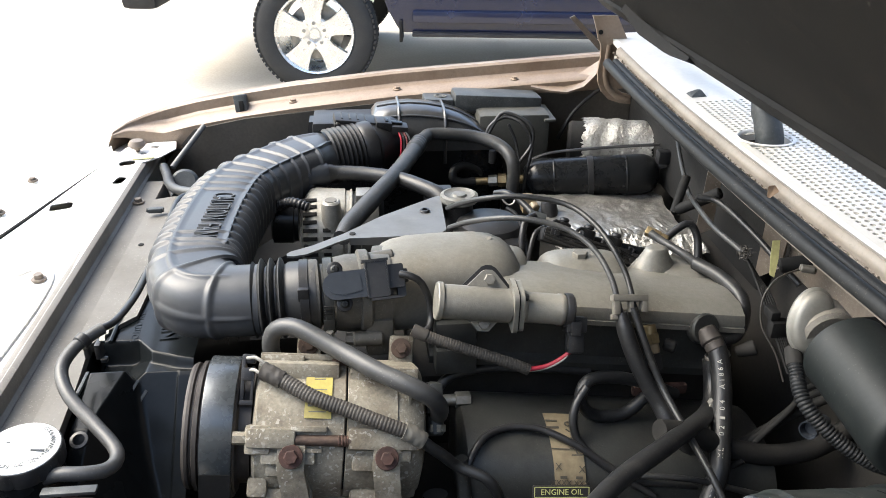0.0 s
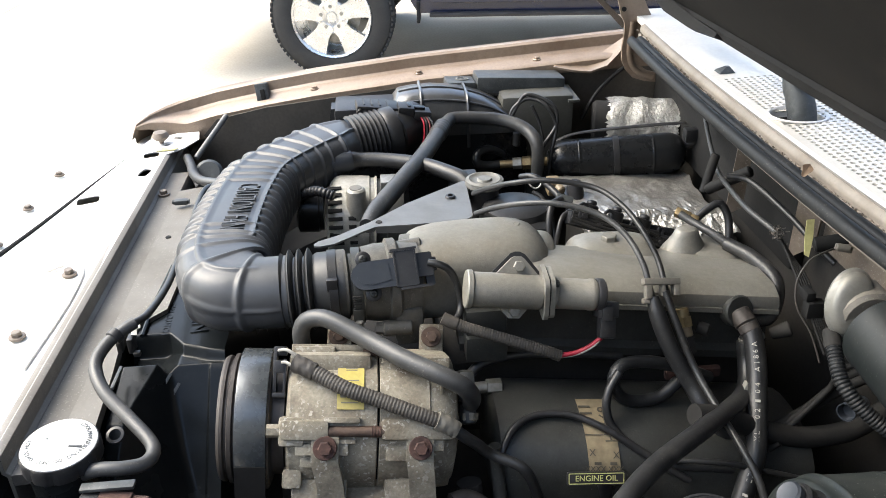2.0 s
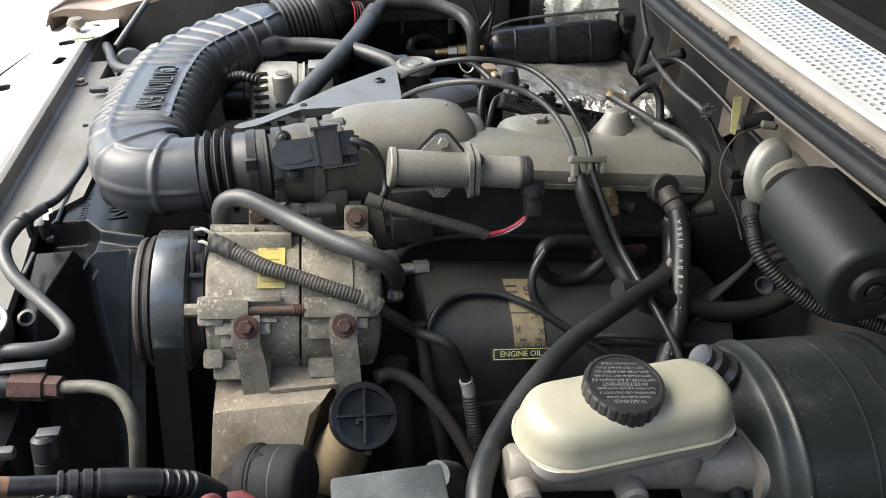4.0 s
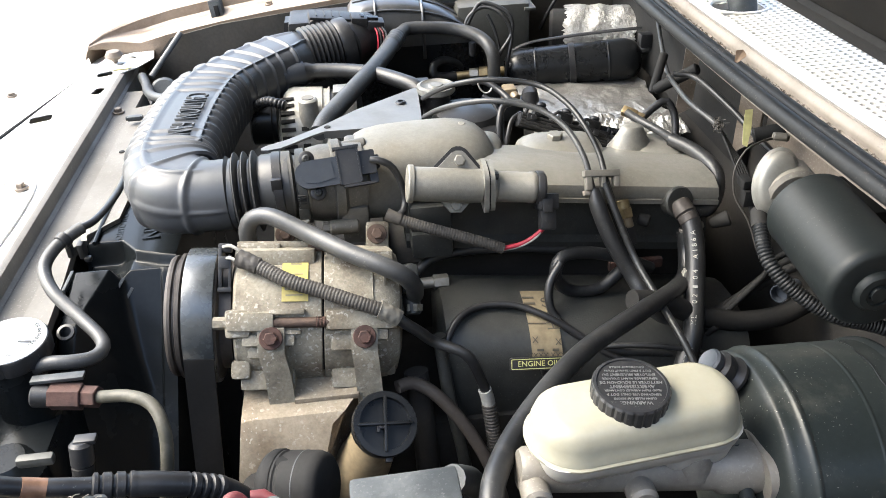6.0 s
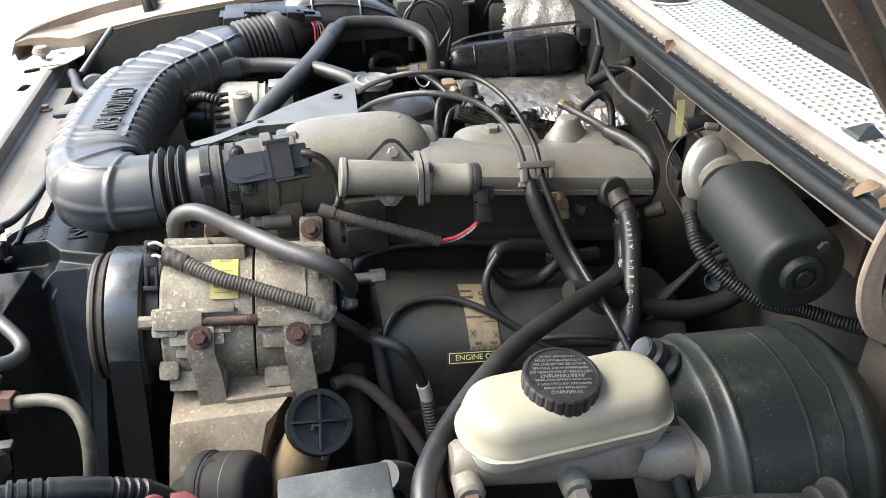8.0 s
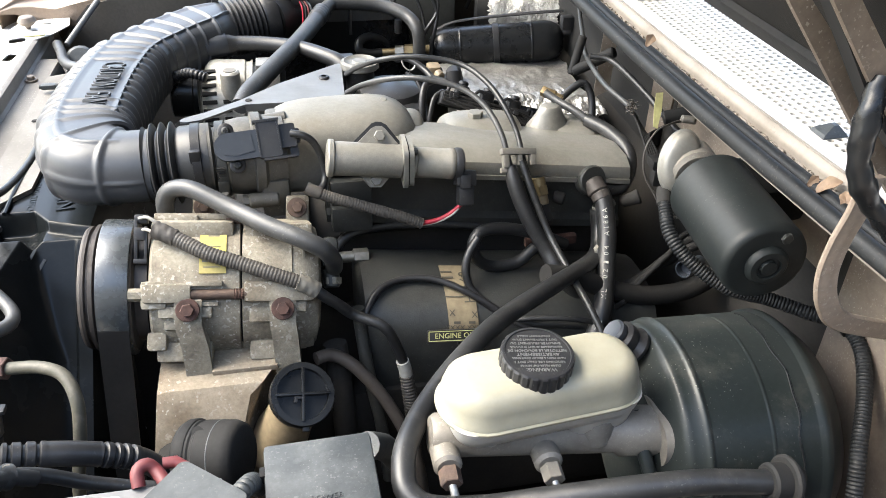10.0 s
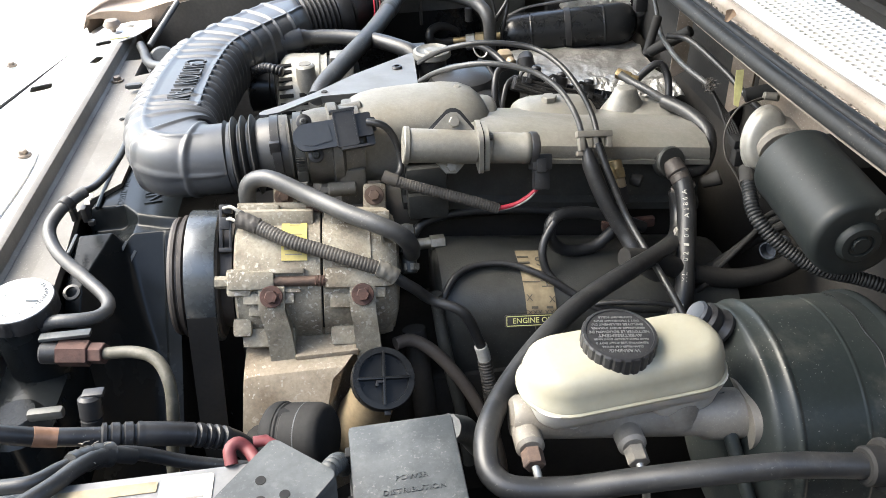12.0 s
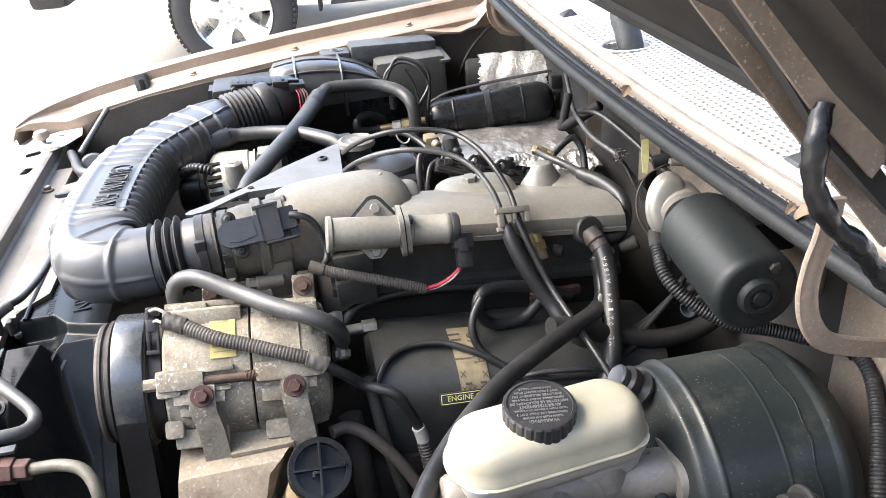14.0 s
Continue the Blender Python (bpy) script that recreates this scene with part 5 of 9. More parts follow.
def alternator():
    t = thing("alternator", (-0.01, 1.28, 0.72), "pale cast aluminium alternator with slotted end cover", "alternator")
    ay, az, R = 1.284, 0.861, 0.073
    bm = bmnew()
    m, L = axis((-0.072, ay, az + 0.004), (0.058, ay, az - 0.006))
    lathe(bm, [(0, 0), (0.050, 0), (0.062, 0.004), (0.070, 0.011), (R, 0.020), (R, 0.066), (0.070, 0.068), (0.070, 0.074), (R, 0.076), (R, 0.078)], m, 56)
    part("housing", bm, ALT_M, t)
    bm = bmnew()
    lathe(bm, [(0.069, 0.078), (0.069, 0.094), (R, 0.096), (R, L - 0.01), (0.055, L), (0, L)], m, 56)
    part("rear_cover", bm, ALU_DK, t, "dark rear cover")
    # slots through the near shoulder, in two rows
    for row, (x, w) in enumerate(((-0.056, 0.022), (-0.030, 0.012))):
        for k in range(8):
            an = radians(112 + 10.5 * k)
            if row and k < 4:
                continue
            mm = Matrix.Translation((x, ay + (R + 0.0002) * math.cos(an), az + 0.003 + (R + 0.0002) * math.sin(an))) @ Matrix.Rotation(an - math.pi / 2, 4, "X")
            bm = bmnew()
            box(bm, (0, 0, -0.003), (w, 0.0062, 0.008), 0.0008, mm)
            part("cooling_slot", bm, HOLE, t)
    bm = bmnew()
    cyl(bm, (-0.022, ay - 0.050, az), (-0.022, ay - 0.050, 0.940), 0.0185, 0.0150, bev=0.003)
    boss = part("mount_boss", bm, ALT_M, t)
    bm = bmnew()
    cyl(bm, (-0.022, ay - 0.050, 0.934), (-0.022, ay - 0.050, 0.9412), 0.0095)
    part("bolt_hole", bm, TANKBODY, boss)
    bm = bmnew()
    box(bm, (0.030, ay - 0.014, az + 0.071), (0.026, 0.034, 0.014), 0.002)
    part("terminal_block", bm, STEEL, t)
    bm = bmnew()
    m, L = axis((-0.118, ay - 0.012, az + 0.030), (-0.076, ay - 0.012, az + 0.028))
    lathe(bm, [(0, 0), (0.030, 0), (0.036, 0.003), (0.036, 0.034), (0.033, 0.036), (0.033, L), (0, L)], m, 36)
    part("pulley", bm, BLK_GL, t)
    return t


alternator()
hose("corrugated_lead", [(-0.115, 1.24, 0.93), (-0.10, 1.235, 0.935), (-0.08, 1.22, 0.945), (-0.055, 1.21, 0.94)], 0.008, BLK, "black corrugated wiring lead by the alternator", "wiring", 0.0016, 12, ribbed(0.008, 0.006, 0.002))
th = thing("filler_neck", (0.176, 1.2, 0.90), "silver filler cap on a dark neck", "filler cap")
bm = bmnew()
cyl(bm, (0.176, 1.205, 0.88), (0.176, 1.205, 0.945), 0.022, bev=0.002)
part("neck", bm, BLK, th)
bm = bmnew()
lathe(bm, [(0, 0.006), (0.010, 0.006), (0.012, 0.003), (0.020, 0.003), (0.024, 0.006), (0.029, 0.004), (0.030, -0.004), (0.028, -0.006), (0, -0.006)], Matrix.Translation((0.176, 1.205, 0.952)), 36)
part("cap", bm, CAPM, th)
bm = bmnew()
box(bm, (0.15, 1.27, 0.915), (0.045, 0.035, 0.05), 0.004)
box(bm, (0.182, 1.265, 0.905), (0.03, 0.03, 0.04), 0.004)
whole("wiring_block", bm, BLK, "black plastic wiring block behind the filler cap", "connector")

# throttle cables
hose("throttle_cable", [(0.146, 1.075, 0.962), (0.162, 1.03, 0.990), (0.190, 0.995, 1.011), (0.229, 0.970, 1.021), (0.276, 0.950, 1.015), (0.304, 0.920, 1.002), (0.318, 0.885, 0.981), (0.323, 0.862, 0.957), (0.327, 0.845, 0.935)], 0.0037, RUB_GREY, "weathered grey throttle cable arching over the manifold", "cable", group="throttle cables")
hose("throttle_cable", [(0.150, 1.135, 0.965), (0.163, 1.085, 0.994), (0.188, 1.04, 1.020), (0.231, 1.020, 1.030), (0.287, 1.000, 1.026), (0.314, 0.960, 1.017), (0.329, 0.920, 1.001), (0.340, 0.890, 0.977), (0.342, 0.862, 0.955), (0.346, 0.845, 0.938)], 0.0036, RUB, "black throttle cable arching over the manifold", "cable", group="throttle cables")
hose("cable_sleeve", [(0.324, 0.850, 0.952), (0.327, 0.840, 0.935), (0.341, 0.820, 0.897), (0.363, 0.800, 0.858), (0.376, 0.780, 0.836), (0.405, 0.770, 0.796), (0.43, 0.77, 0.76)], 0.0095, RUB, "thick black cable sleeve running down from the clamp", "cable", sec=lambda s, L, a: 0.006 + 0.004 * min(1, s / 0.02))
hose("thin_cable", [(0.337, 0.850, 0.958), (0.346, 0.830, 0.930), (0.364, 0.800, 0.882), (0.378, 0.750, 0.856), (0.386, 0.710, 0.843), (0.395, 0.680, 0.824), (0.40, 0.66, 0.80)], 0.0042, RUB, "thin black cable running down from the clamp", "cable")
ck = thing("cable_clamp", (0.335, 0.855, 0.94), "grey cast two-way cable clamp on the manifold edge", "clamp")
bm = bmnew()
mm = basis((0.334, 0.857, 0.9635), (1, 0.02, -0.07), (0, 0.55, 0.84)) @ Matrix.Scale(0.8, 4)
box(bm, (0, 0.004, 0), (0.054, 0.010, 0.016), 0.002, mm)
box(bm, (-0.020, -0.010, 0), (0.009, 0.022, 0.014), 0.002, mm)
box(bm, (0.002, -0.008, 0), (0.007, 0.018, 0.012), 0.002, mm)
box(bm, (0.022, -0.008, 0), (0.009, 0.018, 0.014), 0.002, mm)
part("saddle", bm, TANKBODY, ck)
bm = bmnew()
box(bm, (-0.014, -0.024, -0.004), (0.026, 0.008, 0.012), 0.002, mm)
part("foot", bm, ALU_MC, ck)


# ---- idle air valve on the manifold ----
def idle_valve():
    t = thing("idle_air_valve", (0.17, 0.85, 0.95), "light grey cast idle air valve with flange and solenoid", "valve")
    a, b = Vector((0.104, 0.838, 0.986)), Vector((0.188, 0.838, 0.975))
    d = (b - a).normalized()
    bm = bmnew()
    m, L = axis(a, b)
    lathe(bm, [(0, 0), (0.0206, 0), (0.0216, 0.0012), (0.0216, 0.0060), (0.0206, 0.0070), (0, 0.0070)], m, 36)
    part("end_plate", bm, ALU, t)
    bm = bmnew()
    lathe(bm, [(0, 0.007), (0.0192, 0.007), (0.0196, 0.010), (0.0196, L - 0.002), (0.0192, L), (0, L)], m @ Matrix.Rotation(radians(6), 4, "Z"), 14)
    part("body", bm, ALU, t, angle=28)
    bm = bmnew()
    mm = basis(a + d * (L + 0.001), (0, 1, 0.05), (0, 0.3, 1))
    prism(bm, rrect(0.044, 0.056, 0.012, 6), mm @ Matrix.Translation((0, 0, 0.0)), 0.0052, 0.001)
    prism(bm, rrect(0.042, 0.052, 0.011, 6), mm @ Matrix.Translation((0, 0, 0.0068)), 0.0052, 0.001)
    part("flange", bm, ALU, t)
    bm = bmnew()
    prism(bm, rrect(0.041, 0.051, 0.011, 6), mm @ Matrix.Translation((0, 0, 0.0048)), 0.0024)
    part("gasket", bm, BLK_DULL, t)
    bolt(t, mm @ Vector((-0.012, 0.019, 0.0118)), d, 0.0042, ALU_DK, 0, 0.005)
    bm = bmnew()
    c = a + d * (L + 0.013)
    m2, L2 = axis(c, c + d * 0.052)
    lathe(bm, [(0, 0), (0.0192, 0), (0.0192, 0.003), (0.0176, 0.0045), (0.0176, L2 - 0.010), (0.0183, L2 - 0.009), (0.0183, L2 - 0.004), (0.017, L2 - 0.002), (0, L2 - 0.002)], m2, 32)
    part("solenoid", bm, ALU, t)
    bm = bmnew()
    lathe(bm, [(0, L2 - 0.002), (0.0185, L2 - 0.002), (0.0195, L2), (0.0195, L2 + 0.006), (0.017, L2 + 0.008), (0, L2 + 0.008)], m2, 28)
    part("end_cap", bm, BLK, t)
    # triangular mounting ears
    bm = bmnew()
    M = basis((0.163, 0.852, 0.992), (1, 0, -0.1), (0, 0.5, 0.86))
    prism(bm, [(-0.032, -0.008), (-0.007, 0.018), (-0.003, 0.020), (0.004, 0.020), (0.008, 0.017), (0.032, -0.010)], M, 0.008, 0.0015)
    M2 = basis((0.158, 0.842, 0.950), (1, 0, -0.1), (0, 0.5, 0.86))
    prism(bm, [(-0.024, 0.012), (-0.006, -0.008), (0.006, -0.008), (0.022, 0.010)], M2, 0.008, 0.0015)
    part("ear", bm, ALU, t)
    bm = bmnew()
    M3 = basis((0.163, 0.855, 0.992), (1, 0, -0.1), (0, 0.5, 0.86))
    prism(bm, [(-0.036, -0.008), (-0.007, 0.022), (-0.002, 0.024), (0.004, 0.024), (0.010, 0.021), (0.040, -0.014)], M3, 0.003)
    part("gasket", bm, BLK, t)
    n = M.to_3x3() @ Vector((0, 0, 1))
    bolt(t, M @ Vector((0.001, 0.009, 0.008)), n, 0.0065, ALU, 0, 0.005)
    bolt(t, M2 @ Vector((0.0, 0.000, 0.008)), n, 0.0065, ALU, 0, 0.005)
    # plug and red lead
    bm = bmnew()
    mm = basis((0.262, 0.826, 0.945), (1, 0.05, -0.1), (0, 0.45, 0.9))
    box(bm, (0, 0.008, 0), (0.024, 0.018, 0.020), 0.002, mm)
    box(bm, (0.001, -0.012, -0.001), (0.019, 0.026, 0.015), 0.003, mm)
    box(bm, (-0.002, 0.004, 0.011), (0.012, 0.016, 0.004), 0.001, mm)
    pl = part("plug", bm, BLK, t)
    bm = bmnew()
    sweep(bm, [(0.262, 0.820, 0.932), (0.256, 0.818, 0.922), (0.244, 0.818, 0.911), (0.229, 0.819, 0.903), (0.207, 0.82, 0.899)], 0.0028, 0.005, 10)
    part("red_wire", bm, RED, pl, "bright red wire")
    bm = bmnew()
    sweep(bm, [(0.259, 0.819, 0.930), (0.252, 0.816, 0.917), (0.240, 0.816, 0.907), (0.225, 0.818, 0.900), (0.207, 0.82, 0.897)], 0.0014, 0.005, 8)
    part("white_wire", bm, WHITE_TAPE, pl)
    return t


idle_valve()
hose("wiring_loom", [(0.078, 0.842, 0.947), (0.092, 0.838, 0.941), (0.110, 0.835, 0.934), (0.162, 0.825, 0.918), (0.195, 0.821, 0.906), (0.210, 0.82, 0.899)], 0.0068, LOOM, "dusty grey split loom below the idle valve", "wiring loom", 0.0007, 14,
     lambda s, L, a: (0.0074 if s < 0.018 else 0.0068 - 0.0005 * (0.5 + 0.5 * math.cos(2 * math.pi * s / 0.0032)) ** 2))


# ---- valve cover ----
def valve_cover():
    t = thing("valve_cover", (0.30, 0.80, 0.66), "dark grimy cast valve cover with an aged label", "valve cover")
    bm = bmnew()
    rows = []
    for x, k in ((0.128, 0.86), (0.134, 0.97), (0.15, 1.0), (0.47, 1.0), (0.50, 0.95)):
        sec = []
        for q in range(0, 181, 15):
            a = radians(q)
            c, s = math.cos(a), math.sin(a)
            sec.append((x, 0.815 - 0.085 * math.copysign(abs(c) ** 0.8, c) * k, ez(x, 0.765) + 0.082 * abs(s) ** 0.75 * k))
        sec += [(x, 0.90, ez(x, 0.66)), (x, 0.73, ez(x, 0.66))]
        rows.append(sec)
    loft(bm, rows)
    part("cover", bm, ALU_DK, t, angle=50)
    # label bent over the top
    def on(x, q, lift=0.0012):
        a = radians(q)
        c, s = math.cos(a), math.sin(a)
        return Vector((x, 0.815 - (0.085 + lift) * math.copysign(abs(c) ** 0.8, c), ez(x, 0.765) + (0.082 + lift) * abs(s) ** 0.75))
    bm = bmnew()
    loft(bm, [[on(x, q) for q in range(24, 96, 6)] + [on(x, q, 0.0005) for q in range(90, 18, -6)] for x in (0.230, 0.24, 0.258, 0.266)])
    lab = part("paper_label", bm, LABEL, t, "aged buff label")
    def slope(x, q):
        p, p2 = on(x, q, 0.002), on(x, q + 4, 0.002)
        return p, (p2 - p)
    p, u = slope(0.257, 68)
    lettering("6944H", 0.020, basis(p, -u, (1, 0, -0.115)), 0.0002, lab, INK, width=0.9)
    p, u = slope(0.247, 28)
    lettering("XXXX XXX", 0.0085, basis(p, (1, 0, -0.115), u), 0.0002, lab, INK)
    for x, q in ((0.235, 42), (0.262, 40)):
        p, u = slope(x, q)
        lettering("X", 0.011, basis(p, (1, 0, -0.115), u), 0.0002, lab, INK)
    for x, q, w, h in ((0.237, 78, 0.014, 0.003), (0.237, 72, 0.014, 0.003), (0.237, 84, 0.014, 0.003), (0.240, 58, 0.022, 0.0012), (0.240, 33, 0.008, 0.003), (0.258, 33, 0.008, 0.003)):
        p, u = slope(x, q)
        bm = bmnew()
        prism(bm, [(-w / 2, -h / 2), (w / 2, -h / 2), (w / 2, h / 2), (-w / 2, h / 2)], basis(p, (1, 0, -0.115), u), 0.0003)
        part("printed_bar", bm, INK, lab)
    # drain fitting at the front end
    bm = bmnew()
    hexa(bm, (0.128, 0.838, 0.848), (0.146, 0.84, 0.8465), 0.0095)
    cyl(bm, (0.105, 0.836, 0.849), (0.128, 0.838, 0.848), 0.007)
    part("fitting", bm, STEEL, t)
    # oil badge hanging at the near edge
    bm = bmnew()
    M = basis((0.233, 0.722, 0.804), (1, 0.02, -0.10), (0, 0.5, 0.87))
    prism(bm, rrect(0.066, 0.0145, 0.002), M, 0.003, 0.0006)
    bd = part("oil_badge", bm, BLK, t, "black badge with yellow ENGINE OIL lettering")
    for cx, cy, w, h in ((0, 0.0055, 0.062, 0.0008), (0, -0.0055, 0.062, 0.0008), (-0.031, 0, 0.0008, 0.011), (0.031, 0, 0.0008, 0.011)):
        bm = bmnew()
        prism(bm, rrect(w, h, 0.0003, 1, cx, cy), M @ Matrix.Translation((0, 0, 0.003)), 0.0004)
        part("border", bm, YTEXT, bd)
    lettering("ENGINE OIL", 0.0088, M @ Matrix.Translation((0, 0, 0.0032)), 0.0003, bd, YTEXT, width=1.02)
    bm = bmnew()
    sweep(bm, [(0.245, 0.728, 0.797), (0.25, 0.735, 0.77), (0.255, 0.745, 0.70)], 0.009, 0.01, 10)
    part("badge_stem", bm, BLK, t)
    return t


valve_cover()
hose("breather_loop", [(0.385, 0.83, 0.850), (0.358, 0.820, 0.852), (0.328, 0.810, 0.836), (0.290, 0.805, 0.840), (0.270, 0.800, 0.865), (0.279, 0.810, 0.886), (0.314, 0.820, 0.882), (0.361, 0.830, 0.862), (0.40, 0.835, 0.84)], 0.0075, RUB, "black rubber breather loop over the valve cover", "hose")
hose("sensor_lead", [(0.275, 0.80, 0.885), (0.262, 0.79, 0.870), (0.257, 0.780, 0.852), (0.264, 0.770, 0.829), (0.287, 0.750, 0.815), (0.324, 0.740, 0.797), (0.381, 0.740, 0.785), (0.42, 0.745, 0.77)], 0.005, RUB, "thin black lead curling over the valve cover", "wire")
hose("taped_lead", [(0.128, 0.735, 0.800), (0.131, 0.742, 0.828), (0.149, 0.766, 0.8445), (0.174, 0.782, 0.8465), (0.200, 0.784, 0.846), (0.224, 0.780, 0.8425), (0.254, 0.765, 0.834), (0.280, 0.753, 0.820), (0.306, 0.741, 0.803), (0.345, 0.73, 0.780)], 0.0042, BLK, "black taped lead lying on the valve cover", "wire")
hose("long_pipe", [(0.105, 0.855, 0.845), (0.125, 0.865, 0.862), (0.17, 0.87, 0.868), (0.23, 0.87, 0.866), (0.30, 0.87, 0.856)], 0.006, RUB, "black pipe running under the manifold", "pipe")
# heater hoses at the rear
HEATPTS = [(0.440, 0.855, 0.912), (0.445, 0.836, 0.898), (0.443, 0.810, 0.872), (0.437, 0.787, 0.849), (0.429, 0.762, 0.827), (0.420, 0.737, 0.806), (0.400, 0.710, 0.769), (0.384, 0.690, 0.729), (0.38, 0.685, 0.66)]
hose("marked_heater_hose", HEATPTS, 0.0118, RUB, "black heater hose with white printed marks", "hose")
mk = bpy.data.objects["marked_heater_hose"]
HN = Vector((-0.33, -0.77, 0.54)).normalized()
for q, text in ((1.35, "A"), (1.58, "6"), (1.76, "8"), (1.94, "1"), (2.18, "A"), (2.72, "4"), (2.95, "0"), (3.62, "2"), (3.84, "0"), (4.38, "L"), (4.58, "X")):
    k = int(q)
    a_, b_ = Vector(HEATPTS[k]), Vector(HEATPTS[k + 1])
    d_ = (a_ - b_).normalized()
    n_ = (HN - d_ * HN.dot(d_)).normalized()
    lettering(text, 0.0085, basis(a_.lerp(b_, q - k) + n_ * 0.0117, d_, n_.cross(d_)), 0.0003, mk, WHITE_TAPE)
for q in (3.3, 5.3, 5.5, 5.62, 5.95):
    k = int(q)
    a_, b_ = Vector(HEATPTS[k]), Vector(HEATPTS[k + 1])
    d_ = (a_ - b_).normalized()
    n_ = (HN - d_ * HN.dot(d_)).normalized()
    bm = bmnew()
    prism(bm, rrect(0.003, 0.006, 0.0004), basis(a_.lerp(b_, q - k) + n_ * 0.0117, d_, n_.cross(d_)), 0.0004)
    part("printed_mark", bm, WHITE_TAPE, mk)
hose("vacuum_elbow", [(0.442, 0.862, 0.905), (0.462, 0.865, 0.897), (0.482, 0.872, 0.898), (0.498, 0.890, 0.912), (0.500, 0.910, 0.930), (0.488, 0.950, 0.938), (0.469, 0.985, 0.940)], 0.0092, RUB, "black rubber vacuum elbow round the manifold end", "hose")
hose("vacuum_pipe", [(0.472, 0.98, 0.940), (0.455, 1.0, 0.948), (0.436, 1.03, 0.953), (0.425, 1.045, 0.958)], 0.0055, RUB_GREY, "grey plastic vacuum pipe behind the manifold", "pipe")
pv = thing("vacuum_fitting", (0.435, 0.86, 0.89), "grimy steel vacuum fitting on the manifold end", "fitting")
bm = bmnew()
cyl(bm, (0.434, 0.872, 0.912), (0.437, 0.858, 0.9175), 0.0205, 0.0195, bev=0.002)
part("flange", bm, ALU_DK, pv)
bm = bmnew()
cyl(bm, (0.436, 0.862, 0.9155), (0.4415, 0.846, 0.9055), 0.0125, 0.0135, bev=0.002)
cyl(bm, (0.441, 0.847, 0.907), (0.4445, 0.838, 0.8995), 0.0122, bev=0.002)
part("valve", bm, HUB, pv)
bm = bmnew()
lathe(bm, [(0.0138, 0), (0.0150, 0.001), (0.0150, 0.005), (0.0138, 0.006)], axis((0.447, 0.842, 0.893), (0.451, 0.838, 0.880))[0], 20)
part("band", bm, STEEL, pv)
bm = bmnew()
cyl(bm, (0.475, 0.85, 0.887), (0.497, 0.845, 0.897), 0.007, 0.010, bev=0.002)
part("stub", bm, BLK_DULL, pv)
bm = bmnew()
cyl(bm, (0.385, 0.858, 0.90), (0.398, 0.85, 0.898), 0.008, bev=0.002)
part("stub", bm, BLK_DULL, pv)
bs = thing("brass_sensor", (0.366, 0.85, 0.90), "brass temperature sensor with a black plug under the manifold", "sensor")
bm = bmnew()
cyl(bm, (0.362, 0.858, 0.928), (0.3635, 0.852, 0.918), 0.0088, bev=0.001)
hexa(bm, (0.3635, 0.852, 0.919), (0.365, 0.846, 0.909), 0.0105)
part("brass_body", bm, BRASS, bs)
bm = bmnew()
cyl(bm, (0.365, 0.846, 0.910), (0.367, 0.840, 0.899), 0.0075, bev=0.001)
part("collar", bm, AMBER, bs, "amber plastic collar")
bm = bmnew()
box(bm, (0, 0, 0), (0.013, 0.012, 0.024), 0.002, axis((0.3665, 0.840, 0.898), (0.370, 0.830, 0.878))[0] @ Matrix.Translation((0, 0, 0.008)))
part("plug", bm, BLK, bs)
bm = bmnew()
sweep(bm, [(0.370, 0.831, 0.880), (0.373, 0.826, 0.866), (0.380, 0.824, 0.845), (0.392, 0.826, 0.82)], 0.0024, 0.006, 8)
part("wire", bm, BLK_DULL, bs)


# ---- compressor ----
CO = Vector((-0.0500, 0.789, 0.860))            # middle of the compressor's axis
CU = Vector((1, 0, -0.10)).normalized()          # along the axis
CV = Vector((0.081, 0.584, 0.808)).normalized()  # square to it, up and back
CW = CU.cross(CV)                                # square to both, out over the near fender


def Q(u, v=0.0, w=0.0):
    return CO + CU * u + CV * v + CW * w


